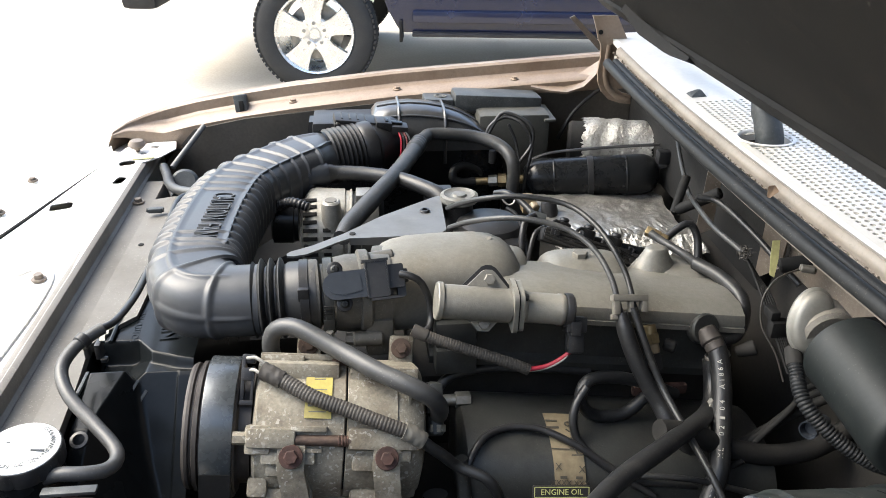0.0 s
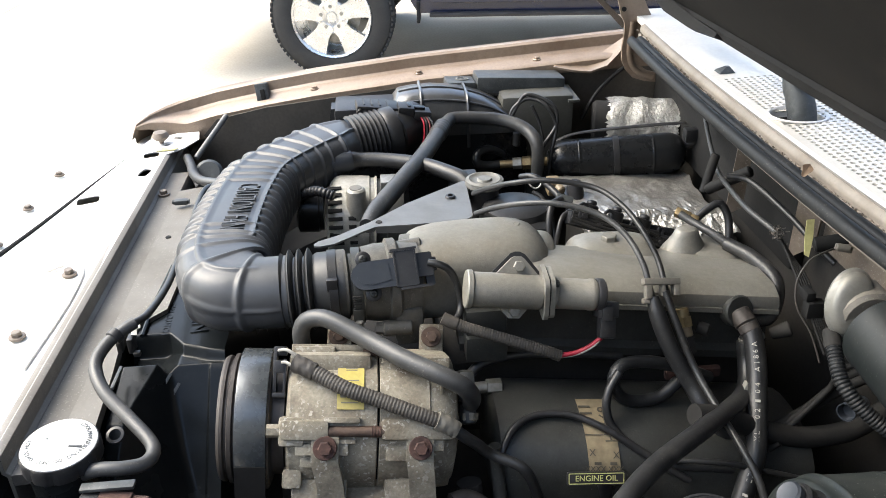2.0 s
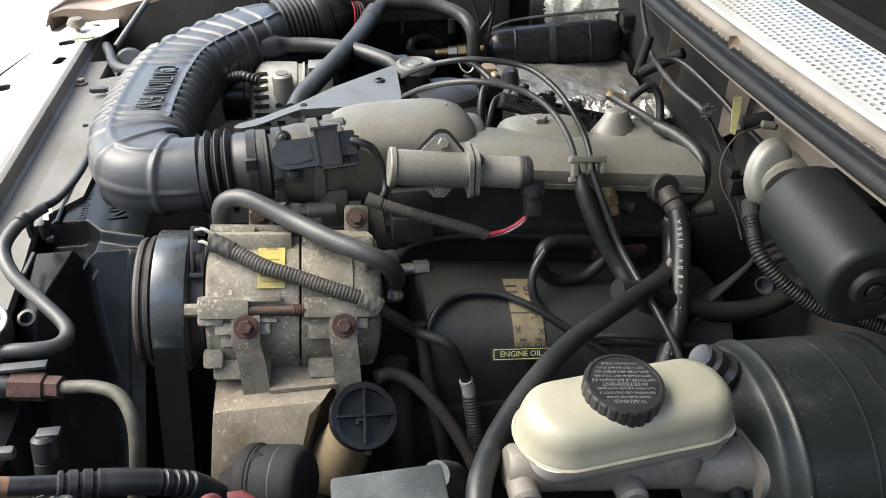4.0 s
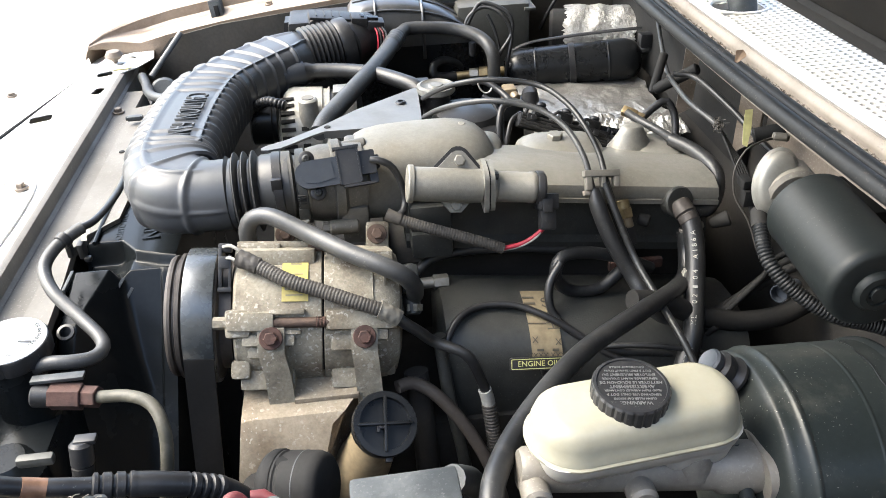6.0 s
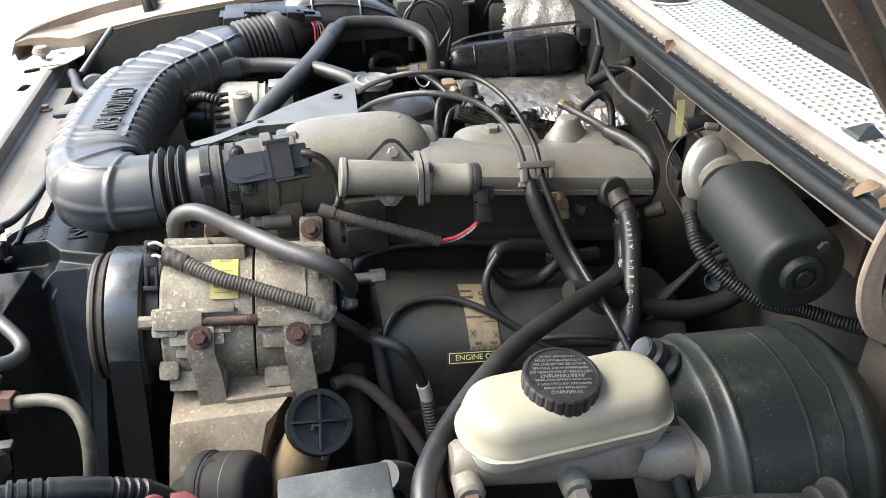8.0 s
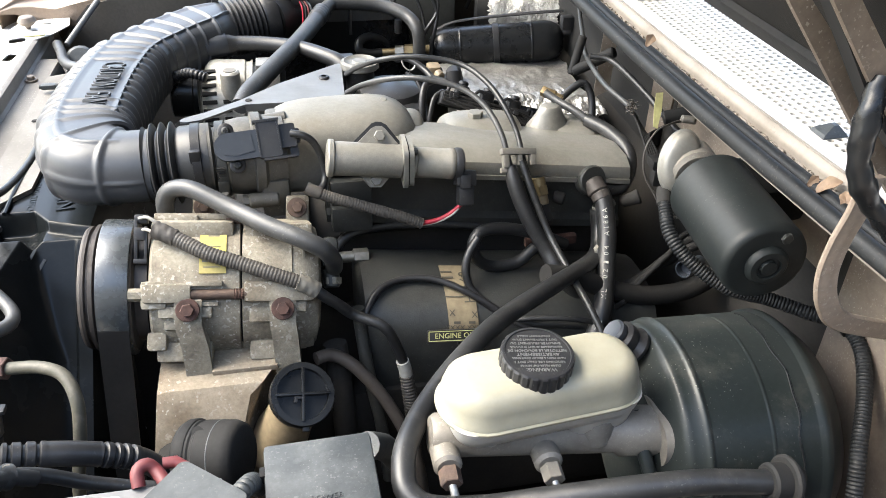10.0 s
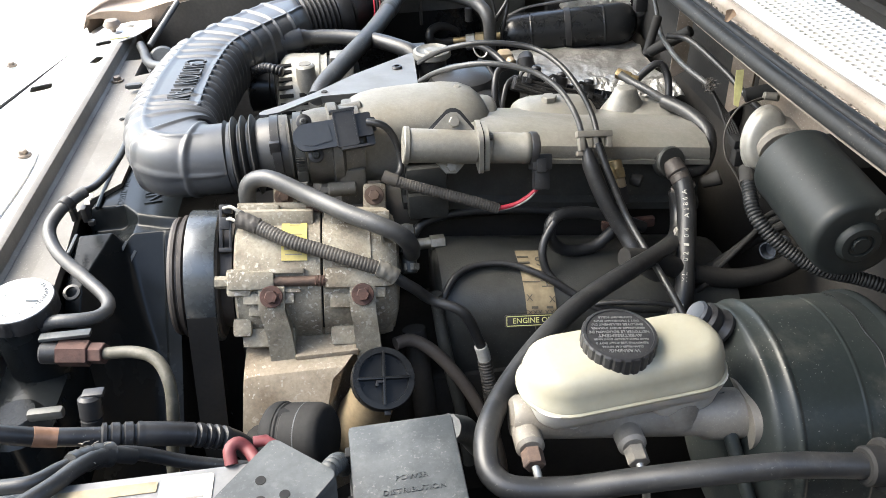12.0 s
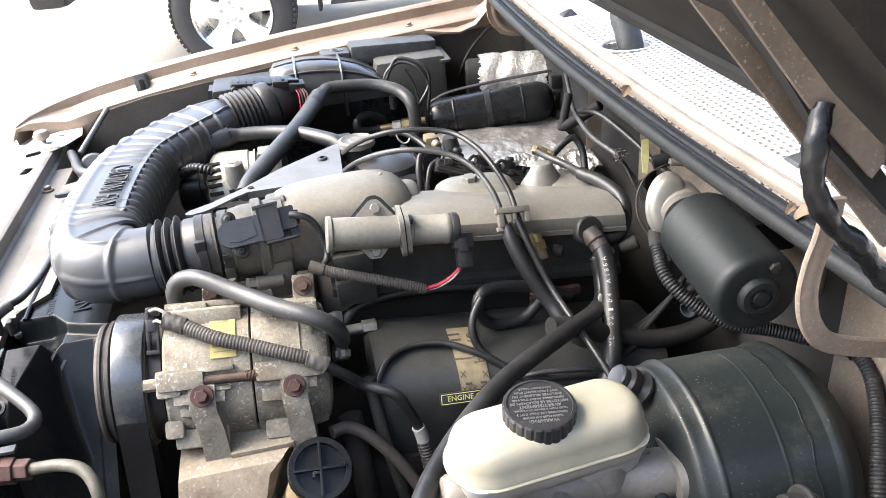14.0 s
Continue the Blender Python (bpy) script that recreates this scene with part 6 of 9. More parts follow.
def compressor():
    t = thing("ac_compressor", (-0.01, 0.79, 0.74), "corroded cast aluminium air conditioning compressor with clutch pulley", "compressor")
    R = 0.0765
    rnd = random.Random(21)
    mm = Matrix(((CU.x, CV.x, CW.x, CO.x), (CU.y, CV.y, CW.y, CO.y), (CU.z, CV.z, CW.z, CO.z), (0, 0, 0, 1)))

    def cast(name, c_, s_, r_, parent=t, turn=0.0):
        """A cast block whose corners are slightly uneven."""
        bm = bmnew()
        box(bm, (0, 0, 0), s_, r_, mm @ Matrix.Translation(c_) @ Matrix.Rotation(radians(turn), 4, "X"))
        for v in bm.verts:
            v.co += Vector((rnd.uniform(-1, 1), rnd.uniform(-1, 1), rnd.uniform(-1, 1))) * 0.0003
        return part(name, bm, ALU_DIRTY, parent)

    # two drums with a parting groove between them
    bm = bmnew()
    m, L = axis(Q(-0.0505), Q(0.0462))
    lathe(bm, [(0, 0), (0.052, 0), (0.058, 0.002), (0.0715, 0.004), (0.0745, 0.007), (0.0745, 0.014), (R, 0.018), (R, L - 0.001), (R - 0.0015, L), (0, L)], m, 64)
    front = part("front_housing", bm, ALU_DIRTY, t)
    bm = bmnew()
    m, L = axis(Q(0.0480), Q(0.1330))
    lathe(bm, [(0, 0), (R - 0.0015, 0), (R, 0.001), (R, 0.052), (R - 0.002, 0.053), (R - 0.002, L - 0.016), (0.066, L - 0.004), (0.050, L), (0, L)], m, 64)
    rear = part("rear_housing", bm, ALU_DIRTY, t)
    bm = bmnew()
    lathe(bm, [(0.0, 0), (R - 0.005, 0), (R - 0.005, 0.004), (0, 0.004)], axis(Q(0.0452), Q(0.0492))[0], 48)
    part("seam_gasket", bm, HOLE, t)
    # flat pads over the drums' tops
    cast("top_pad", (-0.004, 0.056, 0.026), (0.086, 0.036, 0.058), 0.006, front, 8)
    cast("top_ledge", (-0.004, 0.0765, 0.016), (0.084, 0.007, 0.036), 0.0015, front)
    cast("top_ledge", (-0.022, 0.070, 0.034), (0.046, 0.016, 0.020), 0.004, front)
    cast("top_pad", (0.0865, 0.052, 0.026), (0.074, 0.040, 0.056), 0.005, rear, 8)
    cast("rib", (0.0800, 0.0605, 0.0520), (0.062, 0.0022, 0.006), 0.0006, rear, 12)
    cast("rib", (0.1130, 0.036, 0.0655), (0.0030, 0.044, 0.010), 0.0008, rear, 14)
    # bosses and lips that carry the through bolts
    cast("bolt_boss", (-0.028, -0.007, 0.074), (0.050, 0.021, 0.022), 0.006, front)
    cast("boss_step", (-0.041, -0.009, 0.069), (0.026, 0.030, 0.022), 0.005, front)
    cast("lip", (0.010, 0.0030, 0.0775), (0.036, 0.0055, 0.010), 0.0012, front)
    cast("lip", (0.008, -0.0185, 0.0745), (0.032, 0.0045, 0.009), 0.0010, front)
    cast("lower_step", (-0.010, -0.0265, 0.0700), (0.054, 0.012, 0.014), 0.002, front)
    cast("lower_step", (-0.014, -0.0400, 0.0610), (0.036, 0.012, 0.014), 0.003, front)
    cast("bolt_boss", (0.0870, -0.006, 0.0735), (0.076, 0.023, 0.020), 0.006, rear)
    cast("boss_step", (0.0960, -0.021, 0.0690), (0.040, 0.016, 0.018), 0.004, rear)
    cast("lower_step", (0.0680, -0.0300, 0.0680), (0.026, 0.018, 0.010), 0.003, rear)
    cast("foot", (-0.012, -0.070, 0.030), (0.058, 0.022, 0.044), 0.005, front)
    cast("foot", (0.080, -0.070, 0.030), (0.050, 0.022, 0.044), 0.005, rear)
    cast("foot", (-0.040, -0.058, 0.044), (0.020, 0.020, 0.030), 0.004, front)
    for u0, u1, v, w in ((-0.006, 0.054, -0.0085, 0.0775), (0.030, 0.066, 0.0715, 0.030)):
        bm = bmnew()
        cyl(bm, Q(u0, v, w), Q(u1, v, w), 0.0056, n=16)
        part("through_bolt", bm, RUST_DK, t, "brown rusty through bolt")
    bm = bmnew()
    for k in range(7):
        lathe(bm, [(0.0052, 0), (0.0062, 0.0006), (0.0052, 0.0012)], axis(Q(0.0395 + 0.0015 * k, -0.0085, 0.0775), Q(0.0407 + 0.0015 * k, -0.0085, 0.0775))[0], 16)
    part("bolt_thread", bm, RUST, t)
    bm = bmnew()
    hexa(bm, Q(-0.066, -0.008, 0.074), Q(-0.052, -0.008, 0.074), 0.0068)
    part("bolt_head", bm, ALU_DIRTY, t)
    # mounting ears behind, with rusty bolts
    for u in (0.004, 0.110):
        ear = cast("top_ear", (u, 0.089, -0.022), (0.027, 0.034, 0.020), 0.004)
        bolt(ear, Q(u - 0.001, 0.091, -0.0125), CW, 0.0068, RUST_DK, 0.0118, 0.006)
    # hose block at the back end, with its union
    bm = bmnew()
    box(bm, (0.143, 0.036, 0.026), (0.020, 0.036, 0.034), 0.008, mm)
    cyl(bm, Q(0.144, 0.020, 0.036), Q(0.146, -0.004, 0.036), 0.0095, bev=0.002)
    part("hose_block", bm, ALU_DK, t)
    bm = bmnew()
    hexa(bm, Q(0.146, 0.008, 0.036), Q(0.146, 0.0, 0.036), 0.0108)
    part("union_nut", bm, ALU_DIRTY, t)
    # yellow label bent onto the drum
    bm = bmnew()

    def on(u, deg, lift):
        return Q(u, (R + lift) * math.sin(radians(deg)), (R + lift) * math.cos(radians(deg)))

    bent = [[on(u, q, 0.0016) for q in range(10, 56, 3)] + [on(u, q, 0.0004) for q in range(55, 9, -3)] for u in (0.0040, 0.018, 0.0315)]
    loft(bm, bent)
    lb = part("yellow_label", bm, YELLOW, t, "yellow warning label")
    for u, deg, w, h in [(0.0185, 49 - 1.6 * k, 0.012, 0.0009) for k in range(5)] + [(0.010, 20, 0.006, 0.003), (0.023, 20, 0.008, 0.003), (0.017, 25, 0.020, 0.001), (0.017, 15, 0.018, 0.001), (0.018, 33, 0.016, 0.001)]:
        bm = bmnew()
        n = CV * math.sin(radians(deg)) + CW * math.cos(radians(deg))
        prism(bm, rrect(w, h, 0.0003, 1), basis(on(u, deg, 0.0015), CU, n.cross(CU)), 0.0004)
        part("printed_bar", bm, TANKBODY, lb)
    # clutch and pulley
    bm = bmnew()
    m, L = axis(Q(-0.1185), Q(-0.0500))
    lathe(bm, [(0, 0), (0.056, 0), (0.0655, 0.001), (0.0675, 0.004), (0.0675, 0.007), (0.0645, 0.0085), (0.0645, 0.0105), (0.0695, 0.012), (0.0695, 0.016), (0.066, 0.0175), (0.066, 0.0195), (0.0715, 0.021),
               (0.0715, 0.052), (0.070, 0.054), (0.060, 0.056), (0.060, L), (0, L)], m, 72)
    pu = part("clutch_pulley", bm, HUB, t, "dull brown clutch pulley", angle=30)
    bm = bmnew()
    lathe(bm, [(0.0712, 0.0195), (0.0750, 0.0200), (0.0755, 0.0215), (0.0755, 0.0500), (0.0750, 0.0515), (0.0712, 0.0520)], m, 80)
    part("belt_on_pulley", bm, BELT, pu, "smooth shiny belt back")
    # coil plug with two bare pins
    bm = bmnew()
    box(bm, (-0.0570, 0.0560, 0.0560), (0.012, 0.014, 0.010), 0.002, mm)
    box(bm, (-0.0565, 0.0720, 0.0500), (0.014, 0.010, 0.010), 0.002, mm)
    box(bm, (-0.0610, 0.0480, 0.0540), (0.004, 0.046, 0.012), 0.001, mm)
    box(bm, (-0.0510, 0.0460, 0.0560), (0.003, 0.036, 0.008), 0.001, mm)
    box(bm, (-0.0560, 0.0270, 0.0600), (0.014, 0.005, 0.010), 0.001, mm)
    cp = part("coil_plug", bm, BLK, t)
    for k in range(2):
        bm = bmnew()
        v = 0.0725 - 0.013 * k
        sweep(bm, [Q(-0.058, v, 0.057), Q(-0.050, v + 0.001, 0.062), Q(-0.044, v - 0.002, 0.064), Q(-0.038, v - 0.006 + 0.004 * k, 0.064)], 0.0019, 0.003, 8)
        part("pin", bm, ALT_M, cp)
    return t


compressor()
# serpentine belt run going down from the clutch
sb = thing("serpentine_belt", (-0.117, 0.78, 0.45), "ribbed black serpentine belt running down", "belt")
for y0, y1 in ((0.7125, 0.695), (0.8645, 0.875)):
    bm = bmnew()
    lo, hi = Q(-0.0985).x, Q(-0.0675).x
    loft(bm, [[(lo, y0, 0.868), (hi, y0, 0.865), (hi, y0 + 0.004, 0.865), (lo, y0 + 0.004, 0.868)], [(lo - 0.016, y1, 0.70), (hi - 0.016, y1, 0.70), (hi - 0.016, y1 + 0.004, 0.70), (lo - 0.016, y1 + 0.004, 0.70)], [(lo - 0.03, y1, 0.45), (hi - 0.03, y1, 0.45), (hi - 0.03, y1 + 0.004, 0.45), (lo - 0.03, y1 + 0.004, 0.45)]])
    part("belt_run", bm, BLK_DULL, sb)
hose("refrigerant_hose", [(-0.080, 0.860, 0.870), (-0.081, 0.848, 0.910), (-0.081, 0.842, 0.939), (-0.075, 0.840, 0.955), (-0.0615, 0.835, 0.963), (-0.043, 0.825, 0.9635), (-0.0034, 0.798, 0.953), (0.0335, 0.766, 0.948), (0.070, 0.743, 0.941), (0.0905, 0.740, 0.928), (0.100, 0.751, 0.906), (0.101, 0.765, 0.886)], 0.0099, RUB_GREY, "weathered grey refrigerant hose arching over the compressor", "hose", n=20)
LOOMPTS = [Q(-0.0410, 0.0600, 0.066), Q(-0.0330, 0.0570, 0.068), Q(-0.0200, 0.0510, 0.071), Q(0.013, 0.0345, 0.080), Q(0.044, 0.0245, 0.083), Q(0.081, 0.0118, 0.088), Q(0.1055, 0.0037, 0.088), Q(0.116, -0.0005, 0.087), Q(0.126, -0.0065, 0.084)]
cl = thing("compressor_loom", (-0.06, 0.73, 0.955), "dusty grey corrugated wiring loom across the compressor", "wiring loom")
bm = bmnew()
sweep(bm, LOOMPTS, 0.0125, 0.0008, 18, lambda s, L, a: 0.0083 - 0.0006 * (0.5 + 0.5 * math.cos(2 * math.pi * s / 0.0036)) ** 2 - 0.0006 * s / L)
part("conduit", bm, LOOM, cl, angle=60)
for q, mt in ((LOOMPTS[:3], LOOM), (LOOMPTS[-3:], TANKBODY)):
    bm = bmnew()
    sweep(bm, q, 0.0142, 0.002, 20, lambda s, L, a: 0.0096 + 0.0005 * math.sin(s * 900 + 3 * a) + 0.0003 * math.sin(s * 2300 + a) - 0.0006 * (s / L))
    part("taped_end", bm, mt, cl, "frayed cloth tape", angle=60)
hose("black_lead", [Q(0.121, -0.003, 0.085), Q(0.135, -0.013, 0.080), Q(0.150, -0.022, 0.070), Q(0.168, -0.034, 0.055), (0.150, 0.712, 0.836), (0.167, 0.714, 0.794), (0.174, 0.713, 0.765), (0.178, 0.701, 0.724), (0.181, 0.687, 0.647)], 0.0062, RUB, "black sheathed lead going down past the compressor", "wire")
bm = bmnew()
sweep(bm, [(0.1705, 0.7138, 0.7805), (0.1732, 0.7133, 0.769), (0.1747, 0.7118, 0.759)], 0.0078, 0.004, 16)
whole("white_tape_band", bm, WHITE_TAPE, "white tape wrapped round the black lead", "tape")
hose("lead_loom", [(0.1745, 0.7122, 0.760), (0.1775, 0.703, 0.730), (0.180, 0.694, 0.690), (0.181, 0.687, 0.647)], 0.0085, LOOM, "ribbed dusty sleeve on the black lead", "conduit", 0.0008, 14, ribbed(0.0088, 0.004, 0.0012))


# ---- compressor bracket, power steering filler ----
def mount_bracket():
    t = thing("mount_bracket", (-0.02, 0.70, 0.62), "pale corroded cast bracket below the compressor", "bracket")
    for u, xb in ((-0.0068, -0.052), (0.090, 0.042)):
        p = Q(u, -0.0245, 0.082)
        bm = bmnew()
        loft(bm, [[(xb - w, y0, z), (xb + w, y0, z), (xb + w, y1, z), (xb - w, y1, z)] for z, w, y0, y1 in ((0.795, 0.0140, 0.692, 0.765), (0.845, 0.0135, 0.697, 0.765))] +
             [[p + CU * (-w) + CV * v + CW * d, p + CU * w + CV * v + CW * d, p + CU * w + CV * (v + 0.012) + CW * (d - 0.030), p + CU * (-w) + CV * (v + 0.012) + CW * (d - 0.030)] for v, w, d in ((-0.015, 0.0138, -0.002), (0.0095, 0.0138, -0.0005), (0.0130, 0.0125, -0.003))])
        lg = part("leg", bm, ALU_DIRTY, t, angle=25)
        bolt(lg, p, CW, 0.0072, RUST, 0.0122, 0.007, "bolt", "red-brown rusty flanged bolt")
    bm = bmnew()
    rows = []
    for x, k in ((-0.104, 0.985), (-0.096, 1.0), (-0.075, 1.0), (-0.042, 1.0), (0.0, 1.0)):
        prof = ((0.775, 0.60), (0.70, 0.60), (0.640, 0.65), (0.628, 0.70), (0.640, 0.750), (0.668, 0.798), (0.676, 0.8075), (0.70, 0.812), (0.775, 0.815))
        cut = (0.04, 0.02, -0.015, -0.020, -0.016, 0.0, 0.014, 0.03, 0.045) if x == 0.0 else (0,) * 9
        rows.append([(c if x == 0.0 else x + 0.14 * (z - 0.75), y, 0.60 + (z - 0.60) * k) for c, (y, z) in zip(cut, prof)])
    loft(bm, rows)
    part("block", bm, ALU_WARM, t, angle=25)
    bm = bmnew()
    box(bm, (-0.002, 0.752, 0.822), (0.150, 0.056, 0.034), 0.007)
    box(bm, (-0.004, 0.716, 0.812), (0.070, 0.05, 0.008), 0.002)
    part("saddle", bm, ALU_WARM, t)
    return t


mount_bracket()


def ps_filler():
    t = thing("power_steering_filler", (0.045, 0.65, 0.68), "oil-stained amber filler neck with a round black cap", "filler cap")
    ax = Vector((0.24, -0.56, 0.79)).normalized()
    c = Vector((0.055, 0.648, 0.809))
    bm = bmnew()
    m, L = axis((0.014, 0.672, 0.705), c - ax * 0.014)
    lathe(bm, [(0, 0), (0.030, 0), (0.030, L * 0.4), (0.027, L * 0.6), (0.026, L), (0, L)], m, 32)
    part("neck", bm, AMBER, t)
    bm = bmnew()
    m, L = axis(c - ax * 0.010, c + ax * 0.004)
    prof = [(0.030, -0.004), (0.034, 0), (0.0345, L - 0.002), (0.0335, L), (0.0275, L), (0.0268, L - 0.0055), (0, L - 0.0055)]
    lathe(bm, prof, m, 40)
    cap = part("cap", bm, BLK_GL, t)
    X = Vector((1, 0.05, -0.19)).normalized()
    X = (X - ax * X.dot(ax)).normalized()
    Yv = ax.cross(X)
    o = c + ax * 0.001
    for d in (X * 1.0 + Yv * 0.05, Yv):
        bm = bmnew()
        d = d.normalized()
        mm = basis(o, d, ax.cross(d))
        box(bm, (0, 0, 0.002), (0.058, 0.0030, 0.006), 0.0008, mm)
        part("cap_rib", bm, BLK_GL, cap)
    bm = bmnew()
    mm = basis(o, X, ax.cross(X))
    box(bm, (-0.004, -0.004, 0.001), (0.008, 0.003, 0.006), 0.0006, mm)
    box(bm, (-0.0075, -0.006, 0.001), (0.003, 0.006, 0.006), 0.0006, mm)
    part("cap_lug", bm, BLK, cap)
    bm = bmnew()
    box(bm, (0.004, -0.0355, -0.004), (0.007, 0.006, 0.006), 0.001, mm)
    part("cap_tab", bm, BLK, cap)
    return t


ps_filler()
hose("return_hose", [(0.072, 0.705, 0.806), (0.090, 0.712, 0.803), (0.114, 0.706, 0.788), (0.143, 0.690, 0.753), (0.165, 0.670, 0.714), (0.178, 0.650, 0.68), (0.185, 0.64, 0.62)], 0.0075, HUB, "brown weathered return hose beside the filler", "hose")
hose("dipstick_tube", [(0.124, 0.745, 0.84), (0.126, 0.74, 0.815), (0.131, 0.720, 0.763), (0.142, 0.700, 0.697), (0.148, 0.68, 0.62)], 0.0075, ALU_DK, "grimy steel dipstick tube", "pipe")
hose("lower_pipe", [(0.095, 0.735, 0.80), (0.098, 0.72, 0.75), (0.100, 0.70, 0.68), (0.10, 0.69, 0.60)], 0.014, FLOOR_DK, "oily dark pipe below the compressor", "pipe")


# ---- brake master cylinder, reservoir, booster ----
def brakes():
    t = thing("master_cylinder", (0.27, 0.49, 0.80), "pale cast brake master cylinder with steel unions", "master cylinder")
    dx = Vector((1, -0.02, -0.125)).normalized()
    A = Vector((0.168, 0.497, 0.889))

    def P(u, y=0.0, z=0.0):
        return A + dx * u + Vector((0, y, z))

    bm = bmnew()
    m, L = axis(P(-0.004), P(0.205))
    lathe(bm, [(0, 0), (0.016, 0), (0.019, 0.004), (0.0195, 0.02), (0.0195, 0.17), (0.023, 0.175), (0.023, L), (0, L)], m, 32)
    part("casting", bm, ALU_MC, t)
    for u in (0.055, 0.145):
        bm = bmnew()
        cyl(bm, P(u, 0, 0.0), P(u, -0.002, 0.028), 0.021, 0.017, bev=0.003)
        part("inlet_boss", bm, ALU_MC, t)
    for u in (0.006, 0.095):
        bm = bmnew()
        cyl(bm, P(u, -0.010, -0.004), P(u, -0.036, -0.002), 0.0125, bev=0.003)
        part("outlet_boss", bm, ALU_MC, t)
    bm = bmnew()
    mm = basis(P(0.204), (0, 1, 0), (0, 0, 1))
    prism(bm, rrect(0.070, 0.050, 0.024, 7), mm, 0.008, 0.003)
    part("flange", bm, ALU_MC, t)
    for u in (0.006, 0.095):
        bm = bmnew()
        hexa(bm, P(u, -0.038, -0.002), P(u, -0.052, -0.004), 0.0095)
        part("union_nut", bm, RUST_DK if u < 0.05 else ALU_MC, t)
    for u in (0.006, 0.095):
        bm = bmnew()
        sweep(bm, [P(u, -0.048, -0.004), P(u + 0.002, -0.060, -0.012), P(u + 0.006, -0.064, -0.045), P(u + 0.008, -0.06, -0.12)], 0.0035, 0.008, 10)
        part("brake_pipe", bm, STEEL, t)
    # reservoir
    r = thing("brake_reservoir", (0.26, 0.50, 0.91), "cream translucent brake fluid reservoir with a black screw cap", "fluid reservoir")
    M = basis((0.262, 0.503, 0.928), (1, 0.13, -0.035), (-0.13, 1, 0.0))
    bm = bmnew()

    def slab(z0, prof, mat_, nm, lab_):
        bm = bmnew()
        rings = []
        for dz, k, sh in prof:
            rings.append([M @ Vector((x, y, z0 + dz)) for x, y in rrect(0.182 + sh, 0.076 + sh, 0.036 + sh / 2, 8)])
        loft(bm, rings)
        return part(nm, bm, mat_, r, lab_, angle=50)

    slab(0, ((-0.008, 0, -0.006), (-0.006, 0, -0.001), (-0.0045, 0, 0.001), (-0.003, 0, 0.001), (-0.001, 0, -0.002), (0.010, 0, -0.004), (0.019, 0, -0.010), (0.0245, 0, -0.020), (0.0270, 0, -0.036)), CREAM, "upper_tank", "cream upper half")
    bm = bmnew()
    rings = []
    for z, w, d in ((-0.005, 0.176, 0.070), (-0.016, 0.172, 0.066), (-0.026, 0.164, 0.058), (-0.031, 0.150, 0.046)):
        rings.append([M @ Vector((x, y - 0.003, z)) for x, y in rrect(w, d, 0.02, 6)])
    loft(bm, rings)
    for u in (-0.045, 0.045):
        p = M @ Vector((u, -0.002, -0.020))
        cyl(bm, p, p + Vector((0, 0, -0.034 if u < 0 else -0.052)), 0.024, 0.016)
    part("lower_tank", bm, CREAM_LO, r, "clouded pale lower half")
    bm = bmnew()
    loft(bm, [[M @ Vector((x, y, z)) for x, y in rrect(w, d, 0.014, 5, 0.050, -0.006)] for z, w, d in ((-0.010, 0.068, 0.058), (-0.034, 0.062, 0.050), (-0.050, 0.052, 0.036), (-0.056, 0.036, 0.020))])
    part("sump", bm, CREAM_LO, r)
    bm = bmnew()
    loft(bm, [[M @ Vector((x, y, z)) for x, y in rrect(0.182 + k, 0.076 + k, 0.036 + k / 2, 8)] for z, k in ((-0.0075, 0.0), (-0.0072, 0.0052), (-0.0050, 0.0056), (-0.0040, 0.0005))])
    part("lip", bm, CREAM, r)
    c = M @ Vector((-0.008, 0.000, 0.0255))
    n = (M.to_3x3() @ Vector((0, -0.06, 1))).normalized()
    bm = bmnew()
    m, L = axis(c - n * 0.004, c + n * 0.0145)
    N = 96
    t2 = bmesh.new()
    prof = ((0.0300, 0), (0.0313, 0.0008), (0.0313, L - 0.0022), (0.0303, L - 0.0004), (0.0280, L), (0.0276, L - 0.0010))
    rings = [[t2.verts.new(((rr + (0.0003 if (k % 4 < 3 and 0 < i < 3) else -0.0006 if 0 < i < 3 else 0)) * math.cos(2 * math.pi * k / N), (rr + (0.0003 if (k % 4 < 3 and 0 < i < 3) else -0.0006 if 0 < i < 3 else 0)) * math.sin(2 * math.pi * k / N), h)) for k in range(N)] for i, (rr, h) in enumerate(prof)]
    for a, b in zip(rings, rings[1:]):
        for k in range(N):
            t2.faces.new((a[k], a[(k + 1) % N], b[(k + 1) % N], b[k]))
    t2.faces.new(rings[-1])
    t2.faces.new(rings[0][::-1])
    join(bm, t2, m)
    cap = part("cap", bm, BLK, r, "black ribbed cap with raised warning text", angle=16)
    X = Vector((-1, 0.10, 0.10))
    X = (X - n * X.dot(n)).normalized()
    TM = basis(c + n * 0.0138, X, n.cross(X))
    lines = ("WARNING:", "CLEAN FILLER CAP BEFORE", "REMOVING USE ONLY DOT 3", "FLUID FROM A SEALED CONTAINER", "AVERTISSEMENT", "NETTOYER LE BOUCHON DE", "REMPLISSAGE AVANT D'OUVRIR", "EMPLOYER SEULEMENT DU", "DOT 3 PROVENANT D'UN", "CONTENANT SCELLE")
    for k, s in enumerate(lines):
        y = 0.0198 - 0.0044 * k
        w = 2 * math.sqrt(max(1e-6, 0.0240 ** 2 - y * y))
        size = min(0.0050, 1.75 * w / max(9, len(s)))
        lettering(s, size, TM @ Matrix.Translation((0, y, 0)), 0.0004, cap, GREYINK)
